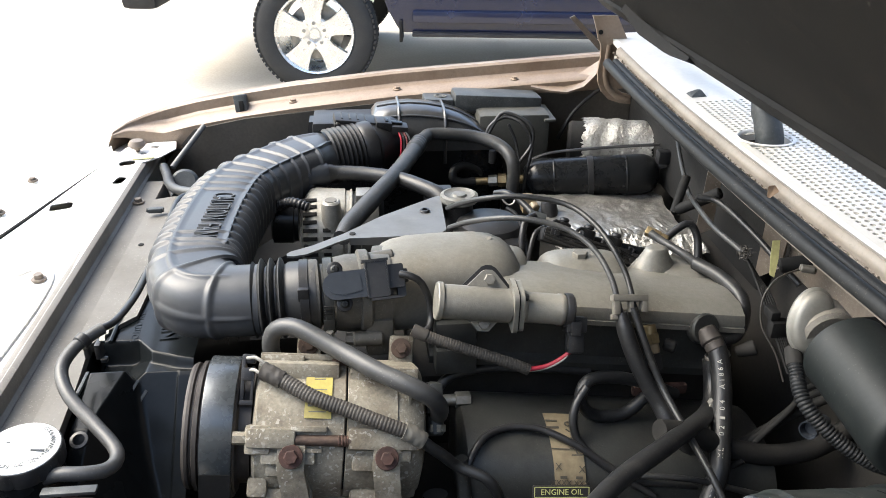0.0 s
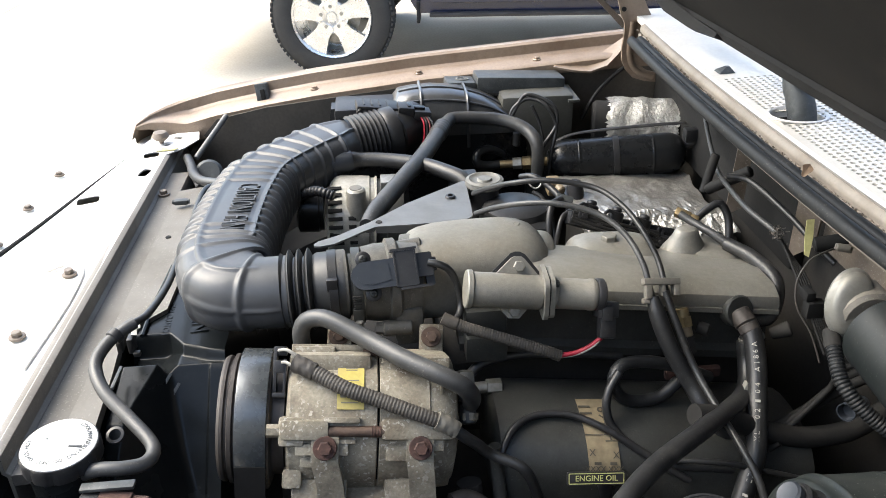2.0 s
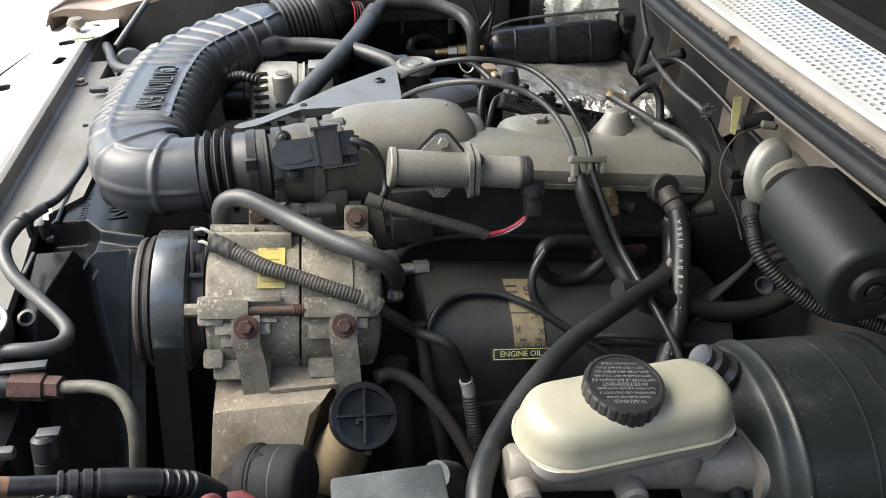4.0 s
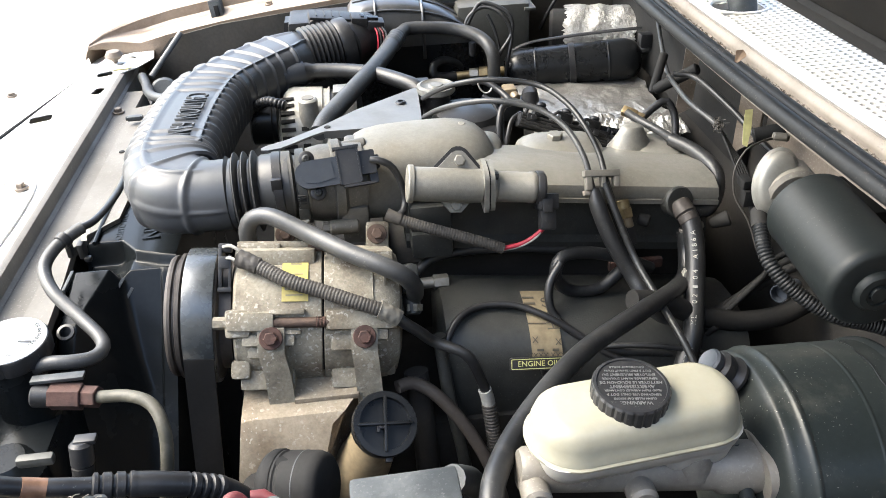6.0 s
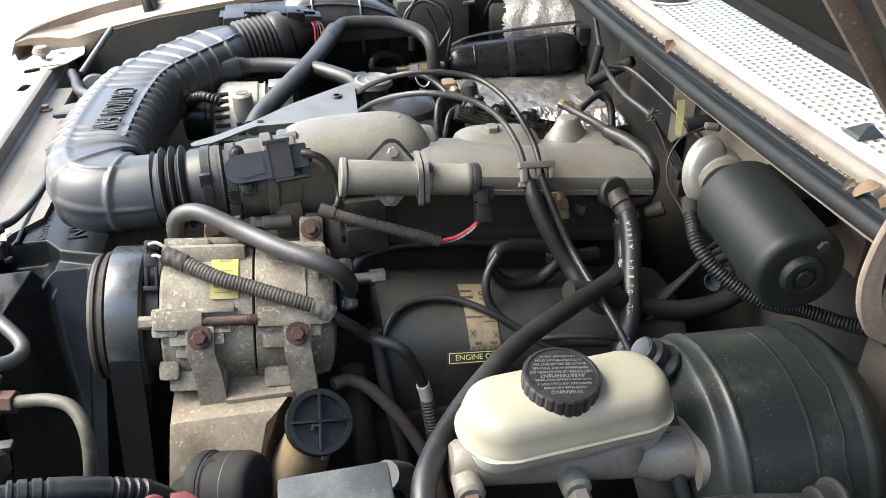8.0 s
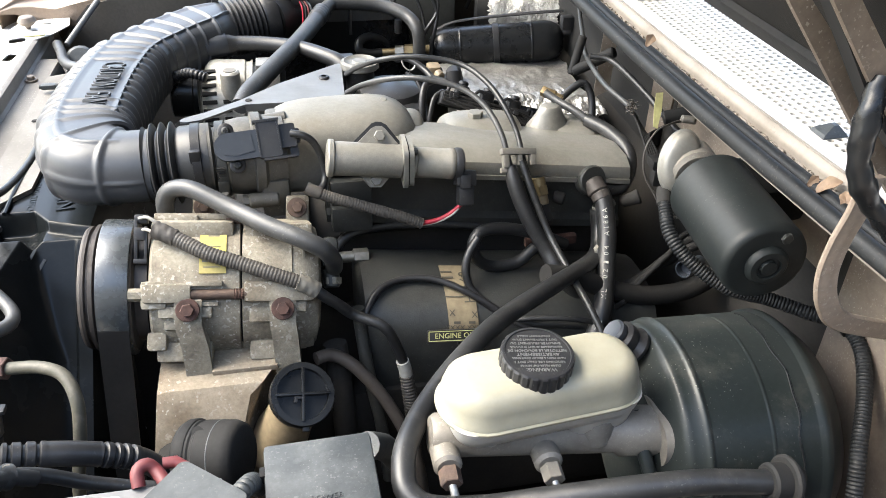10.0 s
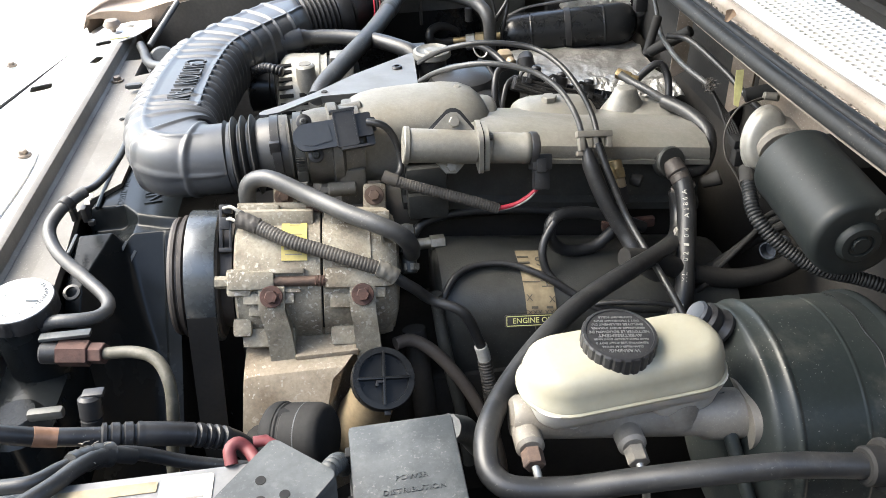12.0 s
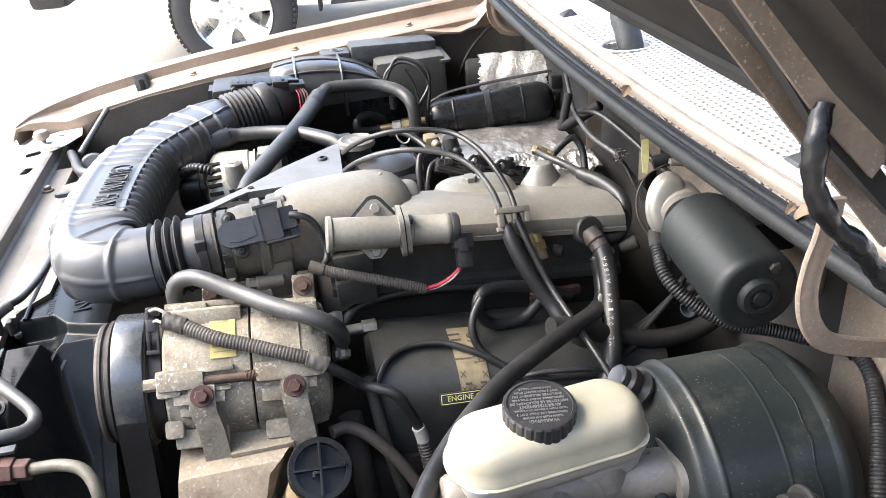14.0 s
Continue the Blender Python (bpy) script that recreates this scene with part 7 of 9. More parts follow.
    # booster
    b = thing("brake_booster", (0.47, 0.50, 0.70), "large dusty black steel brake booster drum", "brake booster")
    bm = bmnew()
    ax = Vector((1, -0.02, -0.02)).normalized()
    c0 = Vector((0.362, 0.535, 0.809))
    m, L = axis(c0, c0 + ax * 0.27)
    prof = [(0, 0), (0.050, 0.0), (0.060, 0.0015), (0.090, 0.0115), (0.1075, 0.0185), (0.1128, 0.0218), (0.1144, 0.0242), (0.1148, 0.0275)]
    prof += [(0.1148, 0.0365), (0.1172, 0.0388), (0.1182, 0.0400), (0.1182, 0.0425), (0.1166, 0.0440), (0.1165, 0.0455), (0.1165, 0.0700), (0.1165, 0.0985), (0.1165, 0.0995), (0.1170, 0.1002), (0.1170, 0.1022), (0.1165, 0.1030), (0.1165, 0.1042), (0.1165, 0.125), (0.1165, 0.1445), (0.1167, 0.146), (0.1190, 0.149), (0.1190, 0.154), (0.116, 0.158), (0.10, 0.178), (0.08, 0.19), (0, 0.19)]
    lathe(bm, prof, m, 96)
    part("shell", bm, BOOST, b, angle=50)
    bm = bmnew()
    crimp = []
    for k in range(73):
        a = radians(2.5 * k + 60)
        u = 0.1275 + 0.0016 * math.sin(7 * a) + 0.0012 * math.sin(17 * a + 1)
        crimp.append(m @ Vector((0.1168 * math.cos(a), 0.1168 * math.sin(a), u)))
    sweep(bm, crimp, 0.0010, 0.006, 6)
    part("crimped_seam", bm, BLK_GL, b)
    bm = bmnew()
    m2, L2 = axis(c0 + Vector((0.012, 0.024, 0.098)), c0 + Vector((-0.004, 0.026, 0.112)))
    lathe(bm, [(0.018, 0), (0.019, 0.004), (0.014, 0.010), (0.016, 0.014), (0.016, L2), (0.013, L2 + 0.003), (0, L2 + 0.001)], m2, 28)
    cv = part("check_valve", bm, BLK, b)
    bm = bmnew()
    lathe(bm, [(0.0095, L2 + 0.002), (0.012, L2 + 0.004), (0.0125, L2 + 0.010), (0.0105, L2 + 0.012), (0, L2 + 0.010)], m2, 24)
    part("valve_lens", bm, TPSM, cv)
    # strut rod down its face
    bm = bmnew()
    sweep(bm, [(0.352, 0.50, 0.885), (0.357, 0.47, 0.855), (0.366, 0.42, 0.80), (0.375, 0.38, 0.74)], 0.0065, 0.012, 10)
    part("stay_rod", bm, BOOST, b)
    return t


brakes()
# vacuum hose swinging round to the booster
bm = bmnew()
sweep(bm, [(0.441, 0.842, 0.885), (0.442, 0.832, 0.862), (0.434, 0.808, 0.845), (0.411, 0.780, 0.846), (0.347, 0.720, 0.865), (0.271, 0.660, 0.874), (0.214, 0.600, 0.880), (0.169, 0.540, 0.884), (0.143, 0.490, 0.889), (0.136, 0.462, 0.884), (0.139, 0.446, 0.878), (0.155, 0.434, 0.874), (0.199, 0.428, 0.872), (0.243, 0.42, 0.882), (0.295, 0.41, 0.894), (0.362, 0.405, 0.897), (0.405, 0.402, 0.893), (0.433, 0.400, 0.889)], 0.0105, 0.006, 16)
vh = thing("booster_vacuum_hose", (0.14, 0.46, 0.87), "thick black vacuum hose sweeping round to the booster", "hose")
part("tube", bm, RUB, vh, angle=60)
bm = bmnew()
cyl(bm, (0.428, 0.40, 0.890), (0.455, 0.400, 0.886), 0.016, bev=0.002)
lathe(bm, [(0.012, 0), (0.020, 0), (0.022, 0.002), (0.022, 0.004), (0.012, 0.004)], axis((0.443, 0.40, 0.888), (0.45, 0.40, 0.887))[0], 28)
cyl(bm, (0.45, 0.402, 0.886), (0.47, 0.42, 0.865), 0.012)
part("elbow", bm, BLK_DULL, vh, "black plastic elbow with a flange")


# ---- wiper motor ----
def wiper_motor():
    t = thing("wiper_motor", (0.50, 0.63, 0.95), "black cylindrical wiper motor with a worn zinc gear cover", "wiper motor")
    a, b = Vector((0.4815, 0.670, 1.0095)), Vector((0.474, 0.540, 1.006))
    bm = bmnew()
    m, L = axis(a, b)
    lathe(bm, [(0, 0), (0.036, 0), (0.0415, 0.004), (0.0415, 0.010), (0.0408, 0.012), (0.0408, L - 0.010), (0.0398, L - 0.005), (0.0368, L - 0.001), (0.034, L), (0.020, L), (0.0195, L + 0.003), (0.0165, L + 0.006), (0.0115, L + 0.0065), (0.0108, L + 0.004), (0.008, L + 0.004), (0.007, L + 0.007), (0, L + 0.0075)], m, 56)
    part("motor_can", bm, MOTOR, t)
    d = (b - a).normalized()
    for o in (Vector((0.012, 0, 0.028)),):
        bolt(t, a + d * (L - 0.004) + o, d, 0.0055, ALU_DK, 0.007, 0.006)
    bm = bmnew()
    M = basis((0.463, 0.700, 1.024), (0.97, -0.22, -0.12), (0.14, 0.30, 0.94))
    lathe(bm, [(0, 0.0058), (0.008, 0.0056), (0.0145, 0.0050), (0.0180, 0.0034), (0.0198, 0.0006), (0.0205, -0.004), (0.0225, -0.006), (0.0225, -0.009), (0, -0.009)], M @ Matrix.Diagonal((1.0, 1.55, 1.0, 1.0)), 44)
    part("gear_cover", bm, GOLDZ, t, "worn domed zinc gear cover")
    bm = bmnew()
    loft(bm, [[(x + u * w, y, z + v) for u, v in ((-1, -0.003), (1, -0.003), (1, 0.003), (-1, 0.003))] for x, y, z, w in ((0.466, 0.703, 1.000, 0.012), (0.458, 0.702, 0.992, 0.008), (0.455, 0.702, 0.978, 0.007))])
    part("cover_flange", bm, GOLDZ, t)
    bm = bmnew()
    cyl(bm, (0.478, 0.69, 1.012), (0.480, 0.725, 1.014), 0.028, bev=0.004)
    part("gear_housing", bm, ALU_MC, t)
    bm = bmnew()
    box(bm, (0.55, 0.70, 0.985), (0.09, 0.08, 0.04), 0.008)
    part("mount_plate", bm, BLK_DULL, t)
    return t


wiper_motor()
hose("wiper_loom", [(0.452, 0.705, 0.990), (0.446, 0.685, 0.982), (0.443, 0.655, 0.964), (0.463, 0.630, 0.942), (0.495, 0.610, 0.924), (0.535, 0.600, 0.914), (0.567, 0.575, 0.911), (0.586, 0.550, 0.916), (0.590, 0.520, 0.906), (0.573, 0.480, 0.887), (0.545, 0.435, 0.862), (0.53, 0.40, 0.82)], 0.0075, SEAL, "black corrugated wiring conduit looping under the wiper motor", "conduit", 0.0007, 14,
     ribbed(0.0076, 0.0036, 0.0011))
bm = bmnew()
sweep(bm, [(0.452, 0.705, 0.990), (0.4485, 0.694, 0.9855), (0.4465, 0.687, 0.9825)], 0.0086, 0.003, 14)
part("taped_end", bm, BLK_DULL, bpy.data.objects["wiper_loom"], "black cloth tape at the conduit's end")
bm = bmnew()
sweep(bm, [(0.5835, 0.556, 0.9145), (0.5868, 0.546, 0.9163), (0.588, 0.538, 0.9145)], 0.0088, 0.003, 14)
part("tape_wrap", bm, BLK_DULL, bpy.data.objects["wiper_loom"])
hose("white_lead", [(0.470, 0.704, 0.995), (0.460, 0.704, 0.999), (0.452, 0.704, 0.992)], 0.0035, WHITE_TAPE, "short white lead into the wiper conduit", "wire")
pg = thing("capped_stub", (0.535, 0.745, 0.85), "dark grey cup-shaped plastic stub", "connector")
bm = bmnew()
p, q = Vector((0.548, 0.758, 0.850)), Vector((0.515, 0.737, 0.856))
m, L = axis(p, q)
lathe(bm, [(0, 0), (0.008, 0), (0.0105, L), (0.0092, L), (0.0082, L - 0.010), (0, L - 0.010)], m, 24)
part("cup", bm, TPSM, pg)
hose("engine_loom", [(0.345, 0.745, 0.862), (0.375, 0.752, 0.852), (0.400, 0.760, 0.838), (0.431, 0.762, 0.819), (0.487, 0.764, 0.800), (0.539, 0.768, 0.797), (0.575, 0.775, 0.806), (0.61, 0.785, 0.82)], 0.0125, BLK_DULL, "thick black taped engine loom behind the booster", "wiring loom", n=14)
for k in range(3):
    hose("rear_harness", [(0.395 + 0.030 * k, 0.775 - 0.012 * k, 0.79 + 0.008 * k), (0.44, 0.772 - 0.006 * k, 0.800 - 0.008 * k), (0.50 + 0.01 * k, 0.785, 0.822 + 0.012 * k), (0.555, 0.795 + 0.01 * k, 0.845 + 0.004 * k), (0.605, 0.80, 0.86 + 0.012 * k)], 0.0062 - 0.0012 * k, BLK_DULL, "black harness branch behind the booster", "wiring", group="harness behind the booster")
hose("valve_cover_lead", [(0.30, 0.742, 0.800), (0.335, 0.735, 0.806), (0.385, 0.728, 0.803), (0.43, 0.722, 0.792), (0.48, 0.72, 0.775)], 0.0035, RUB, "thin black lead along the valve cover edge", "wire")
bm = bmnew()
prism(bm, [(-0.008, -0.006), (0.009, -0.007), (0.008, 0.005), (0.001, 0.008)], basis((0.427, 0.800, 0.850), (1, 0.05, -0.1), (0, 0.5, 0.86)), 0.010, 0.0015)
whole("beige_plug", bm, ALT_M, "small beige plastic plug beside the heater hose", "connector")
bm = bmnew()
box(bm, (0.385, 0.850, 0.838), (0.070, 0.010, 0.014), 0.004)
whole("rusty_shield", bm, RUST, "narrow rust-red shield under the manifold", "heat shield")


# ---- accumulator and foil at the firewall ----
def accumulator():
    t = thing("accumulator", (0.45, 1.44, 0.85), "glossy black accumulator canister with a centre band", "canister")
    a, b = Vector((0.329, 1.458, 0.875)), Vector((0.574, 1.413, 0.898))
    m, L = axis(a, b)
    r = 0.0375
    prof = [(0, 0)] + [(0.010 + (r - 0.010) * math.sin(radians(q)), 0.034 * (1 - math.cos(radians(q)))) for q in range(0, 91, 10)]
    prof += [(r, 0.0555), (r, 0.0575), (r + 0.0005, 0.0583), (r + 0.0005, 0.0603), (r, 0.0611), (r, 0.063)] + [(r, 0.063 + (L - 0.126) * k / 12) for k in range(1, 12)] + [(r, L - 0.063), (r, L - 0.0611), (r + 0.0005, L - 0.0603), (r + 0.0005, L - 0.0583), (r, L - 0.0575), (r, L - 0.0555)] + [(0.010 + (r - 0.010) * math.sin(radians(q)), L - 0.034 * (1 - math.cos(radians(q)))) for q in range(90, -1, -10)] + [(0, L)]
    bm = bmnew()
    lathe(bm, prof, m, 56)
    part("shell", bm, BLK_GL, t, angle=80)
    d = (b - a).normalized()
    bm = bmnew()
    lathe(bm, [(r - 0.001, L * 0.5 - 0.006), (r + 0.0015, L * 0.5 - 0.005), (r + 0.0015, L * 0.5 + 0.005), (r - 0.001, L * 0.5 + 0.006)], m, 56)
    part("strap", bm, BLK, t)
    bm = bmnew()
    cyl(bm, a - d * 0.030, a + d * 0.002, 0.0085, n=16)
    hexa(bm, a - d * 0.046, a - d * 0.030, 0.0125)
    part("brass_union", bm, BRASS, t)
    bm = bmnew()
    hexa(bm, a - d * 0.064, a - d * 0.047, 0.0110)
    part("steel_union", bm, STEEL, t)
    bm = bmnew()
    cyl(bm, a - d * 0.094, a - d * 0.064, 0.0075, n=16)
    part("brass_ferrule", bm, BRASS, t)
    e = a - d * 0.09
    bm = bmnew()
    sweep(bm, [e, e + Vector((-0.025, -0.002, 0.000)), e + Vector((-0.042, -0.004, 0.008)), e + Vector((-0.040, 0.004, 0.022)), e + Vector((-0.018, 0.016, 0.026)), e + Vector((0.008, 0.024, 0.014)), e + Vector((0.018, 0.03, -0.01)), e + Vector((0.02, 0.03, -0.06))], 0.0085, 0.006, 14)
    part("loop_hose", bm, RUB, t)
    bm = bmnew()
    cyl(bm, (0.272, 1.47, 0.905), (0.272, 1.47, 0.93), 0.007, bev=0.001)
    part("test_port", bm, BLK, t)
    # shelf bracket behind
    bm = bmnew()
    sweep(bm, [(0.345, 1.478, 0.905), (0.38, 1.478, 0.918), (0.44, 1.468, 0.928), (0.52, 1.452, 0.938), (0.58, 1.44, 0.944)], 0.004, 0.01, 10, lambda s, L, a_: (0.005 * math.cos(a_), 0.0025 * math.sin(a_)))
    cyl(bm, (0.572, 1.415, 0.91), (0.60, 1.40, 0.925), 0.008)
    box(bm, (0.575, 1.40, 0.935), (0.025, 0.02, 0.025), 0.004)
    part("bracket", bm, BLK, t)
    return t


accumulator()


def foil():
    t = thing("heater_pipe", (0.51, 1.55, 0.80), "dark heater duct wrapped in torn crinkled foil", "duct")
    a, b = Vector((0.437, 1.56, 0.907)), Vector((0.60, 1.52, 0.907))
    bm = bmnew()
    m, L = axis(a, b)
    lathe(bm, [(0, 0), (0.040, 0), (0.046, 0.006), (0.046, L), (0, L)], m, 36)
    part("duct", bm, BLK_DULL, t)
    bm = bmnew()
    rnd = random.Random(5)
    n, k = 110, 44
    rings = []
    for i in range(k + 1):
        u = i / k
        s = 0.030 + u * (L - 0.036)
        ring = []
        for j in range(n):
            an = 2 * math.pi * j / n
            r = 0.0525 + 0.003 * noise.noise((s * 40, an * 1.6, 1.0)) + 0.0016 * noise.noise((s * 220, an * 11, 4.0)) + 0.002 * math.sin(u * math.pi * 3) ** 2
            e = (rnd.random() - 0.6) * 0.016 * (0.4 + abs(noise.noise((an * 3, 0, 2)))) if i in (0, k) else 0
            ring.append(m @ Vector((r * math.cos(an), r * math.sin(an), s + e)))
        rings.append(ring)
    loft(bm, rings, cap=False)
    part("foil_wrap", bm, FOIL, t, "torn crinkled silver foil", angle=20)
    # raised torn flap
    # blanket over the heater box
    g = thing("foil_blanket", (0.47, 1.25, 0.80), "dull silver foil heat blanket draped over the heater box", "heat shield")
    bm = bmnew()
    nx, ny = 130, 90
    V2 = []
    for i in range(nx + 1):
        row = []
        for j in range(ny + 1):
            u, v = i / nx, j / ny
            x = 0.335 + 0.26 * u + 0.012 * noise.noise((v * 5, 2.0, 0))
            y = 1.15 + 0.26 * v
            z = 0.874 - 0.012 * v - 0.01 * u * (1 - v) - 0.05 * max(0, 0.22 - v) / 0.22
            z += 0.006 * noise.noise((u * 7, v * 7, 3)) + 0.0035 * noise.noise((u * 22, v * 22, 8)) * (1.6 if v < 0.35 else 0.4)
            z += (0.0045 * abs(noise.noise((u * 34, v * 7, 4))) + 0.0022 * abs(noise.noise((u * 70, v * 24, 6)))) * (0.12 + 0.88 * min(1.0, max(0.0, (0.50 - v) / 0.2)))
            z -= 0.07 * max(0.0, u - 0.90) / 0.1
            row.append(bm.verts.new((x, y, z)))
        V2.append(row)
    for i in range(nx):
        for j in range(ny):
            bm.faces.new((V2[i][j], V2[i + 1][j], V2[i + 1][j + 1], V2[i][j + 1]))
    part("blanket", bm, FOIL_B, g, angle=30)
    bm = bmnew()
    nx, ny = 70, 14
    V2 = []
    for i in range(nx + 1):
        row = []
        for j in range(ny + 1):
            u, v = i / nx, j / ny
            x, y = 0.325 + 0.24 * u, 1.138 + 0.055 * v
            z = 0.872 + 0.008 * v + 0.009 * noise.noise((u * 24, v * 5, 1)) + 0.005 * noise.noise((u * 60, v * 12, 5))
            row.append(bm.verts.new((x, y, z)))
        V2.append(row)
    for i in range(nx):
        for j in range(ny):
            bm.faces.new((V2[i][j], V2[i + 1][j], V2[i + 1][j + 1], V2[i][j + 1]))
    part("bright_edge", bm, FOIL, g, "bright crumpled foil edge", angle=20)
    bm = bmnew()
    box(bm, (0.47, 1.28, 0.71), (0.24, 0.22, 0.26), 0.02)
    part("heater_box", bm, BLK_DULL, g)


foil()


# ---- injectors, coil packs and wiring behind the manifold ----
def fuel_rail():
    t = thing("fuel_rail", (0.33, 1.13, 0.82), "black fuel rail with injectors and plugs", "fuel rail")
    bm = bmnew()
    cyl(bm, (0.285, 1.128, 0.926), (0.46, 1.112, 0.884), 0.011, bev=0.002)
    part("rail", bm, BLK_GL, t)
    D = Vector((0.144, -0.01, -0.047)).normalized()
    F = basis((0.296, 1.108, 0.932), D, (0, 0.45, 0.9))      # u along the rail, v up and back, w towards the front
    bm = bmnew()
    for u0, u1, h, w in ((-0.012, 0.030, 0.020, 0.024), (0.032, 0.060, 0.026, 0.022), (0.062, 0.098, 0.022, 0.026), (0.100, 0.126, 0.027, 0.022), (0.128, 0.168, 0.021, 0.024)):
        box(bm, ((u0 + u1) / 2, -0.004, 0.002), (u1 - u0, h, w), 0.003, F)
    cv = part("plug_rail", bm, BLK, t)
    rnd = random.Random(11)
    for k in range(7):
        bm = bmnew()
        u = 0.002 + 0.024 * k + 0.004 * rnd.random()
        box(bm, (u, 0.002 - 0.008 * (k % 2), 0.016), (0.014, 0.010, 0.010), 0.0015, F)
        box(bm, (u + 0.002, 0.002 - 0.008 * (k % 2), 0.022), (0.008, 0.006, 0.005), 0.001, F)
        part("plug_tab", bm, BLK, cv)
    for u in (0.060, 0.104, 0.020):
        bm = bmnew()
        cyl(bm, F @ Vector((u, 0.006, -0.004)), F @ Vector((u, 0.022, -0.004)), 0.0115, n=14, bev=0.002)
        cyl(bm, F @ Vector((u, 0.022, -0.004)), F @ Vector((u, 0.029, -0.004)), 0.0075, n=14, bev=0.002)
        box(bm, (u - 0.006, 0.014, 0.006), (0.010, 0.014, 0.010), 0.002, F)
        inj = part("injector", bm, BLK, t)
        bm = bmnew()
        sweep(bm, [F @ Vector(q) for q in ((u - 0.008, 0.016, 0.010), (u - 0.016, 0.020, 0.012), (u - 0.024, 0.012, 0.014), (u - 0.028, -0.006, 0.014))], 0.0026, 0.005, 8)
        part("lead", bm, BLK, inj)
    for u, v in ((0.085, 0.018), (0.127, 0.016), (0.134, 0.013)):
        bm = bmnew()
        cyl(bm, F @ Vector((u, 0.004, -0.002)), F @ Vector((u + 0.002, v, -0.002)), 0.0022, n=8)
        part("pin", bm, BLK, cv)
    for k in range(4):
        bm = bmnew()
        sweep(bm, [F @ Vector(q) for q in ((-0.01, 0.004 - 0.004 * k, 0.016), (0.04, 0.002 - 0.005 * k, 0.020 + 0.002 * k), (0.09, 0.004 - 0.005 * k, 0.019), (0.13, -0.001 - 0.004 * k, 0.017 + 0.002 * k), (0.172, -0.004 - 0.005 * k, 0.014))], 0.0026, 0.01, 8)
        part("harness_strand", bm, BLK_DULL, cv)
    return t


fuel_rail()
# dark bulk of the head and block under the manifold
eb = thing("engine_block", (0.26, 0.95, 0.50), "oily dark engine block below the manifold", "engine block")
for nm, c_, s_ in (("cylinder_head", (0.28, 1.02, 0.74), (0.42, 0.24, 0.20)), ("block", (0.26, 0.90, 0.62), (0.46, 0.36, 0.22)), ("timing_cover", (0.03, 0.98, 0.72), (0.10, 0.20, 0.28))):
    bm = bmnew()
    box(bm, c_, s_, 0.02)
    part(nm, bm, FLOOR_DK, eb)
for p, r in (([(0.256, 1.10, 0.885), (0.256, 1.102, 0.905), (0.259, 1.115, 0.928), (0.266, 1.13, 0.943), (0.282, 1.14, 0.946)], 0.0052), ([(0.262, 1.085, 0.885), (0.268, 1.095, 0.915), (0.277, 1.11, 0.932), (0.292, 1.12, 0.936)], 0.0035),
             ([(0.240, 1.15, 0.955), (0.252, 1.14, 0.950), (0.262, 1.12, 0.93), (0.265, 1.10, 0.90)], 0.003), ([(0.235, 1.22, 0.95), (0.25, 1.20, 0.958), (0.27, 1.18, 0.95), (0.285, 1.15, 0.94)], 0.005)):
    hose("plug_lead", p, r, BLK, "black ignition lead behind the manifold", "wire", group="ignition leads")
bm = bmnew()
box(bm, (0, 0, 0), (0.026, 0.012, 0.006), 0.002, basis((0.288, 1.148, 0.942), (0.9, -0.3, -0.2), (0.2, 0.8, 0.5)))
whole("flat_connector", bm, COVER, "flat dusty grey connector behind the manifold", "connector")
bm = bmnew()
sweep(bm, [(0.239, 1.19, 0.960), (0.242, 1.185, 0.952), (0.249, 1.18, 0.947), (0.256, 1.18, 0.949), (0.259, 1.182, 0.954)], 0.0014, 0.004, 8)
whole("silver_clip", bm, STEEL, "small bent silver spring clip", "clip")
bm = bmnew()
lathe(bm, [(0, 0.0), (0.035, -0.001), (0.048, -0.006), (0.055, -0.020), (0.056, -0.08), (0, -0.08)], Matrix.Translation((0.218, 1.165, 0.934)), 40)
box(bm, (0.215, 1.125, 0.89), (0.085, 0.05, 0.06), 0.012)
whole("distributor_cover", bm, BLK, "round black plastic cover behind the manifold", "engine cover")
cn = thing("loose_connector", (0.44, 1.05, 0.94), "small olive connector on a lead", "connector")
bm = bmnew()
mm = basis((0.432, 1.052, 0.953), (0.75, -0.55, -0.2), (0.3, 0.7, 0.6))
box(bm, (0, 0, 0), (0.022, 0.012, 0.012), 0.002, mm)
box(bm, (0.016, 0, 0), (0.012, 0.010, 0.010), 0.002, mm)
part("shell", bm, BRASS, cn)
hose("connector_lead", [(0.452, 1.055, 0.942), (0.470, 1.06, 0.955), (0.487, 1.06, 0.963), (0.497, 1.05, 0.945), (0.495, 1.03, 0.915)], 0.0055, BLK, "black lead hooping behind the manifold", "wire")
bm = bmnew()
box(bm, (0.318, 1.352, 0.872), (0.024, 0.03, 0.03), 0.006)
cyl(bm, (0.322, 1.335, 0.878), (0.327, 1.322, 0.874), 0.008, bev=0.002)
whole("amber_block", bm, AMBER, "small amber brown plastic block by the canister", "fitting")
bm = bmnew()
sweep(bm, [(0.355, 1.33, 0.86), (0.348, 1.325, 0.885), (0.352, 1.31, 0.85)], 0.014, 0.01, 12)
whole("rubber_boot", bm, BLK, "black rubber boot beside the amber block", "boot")

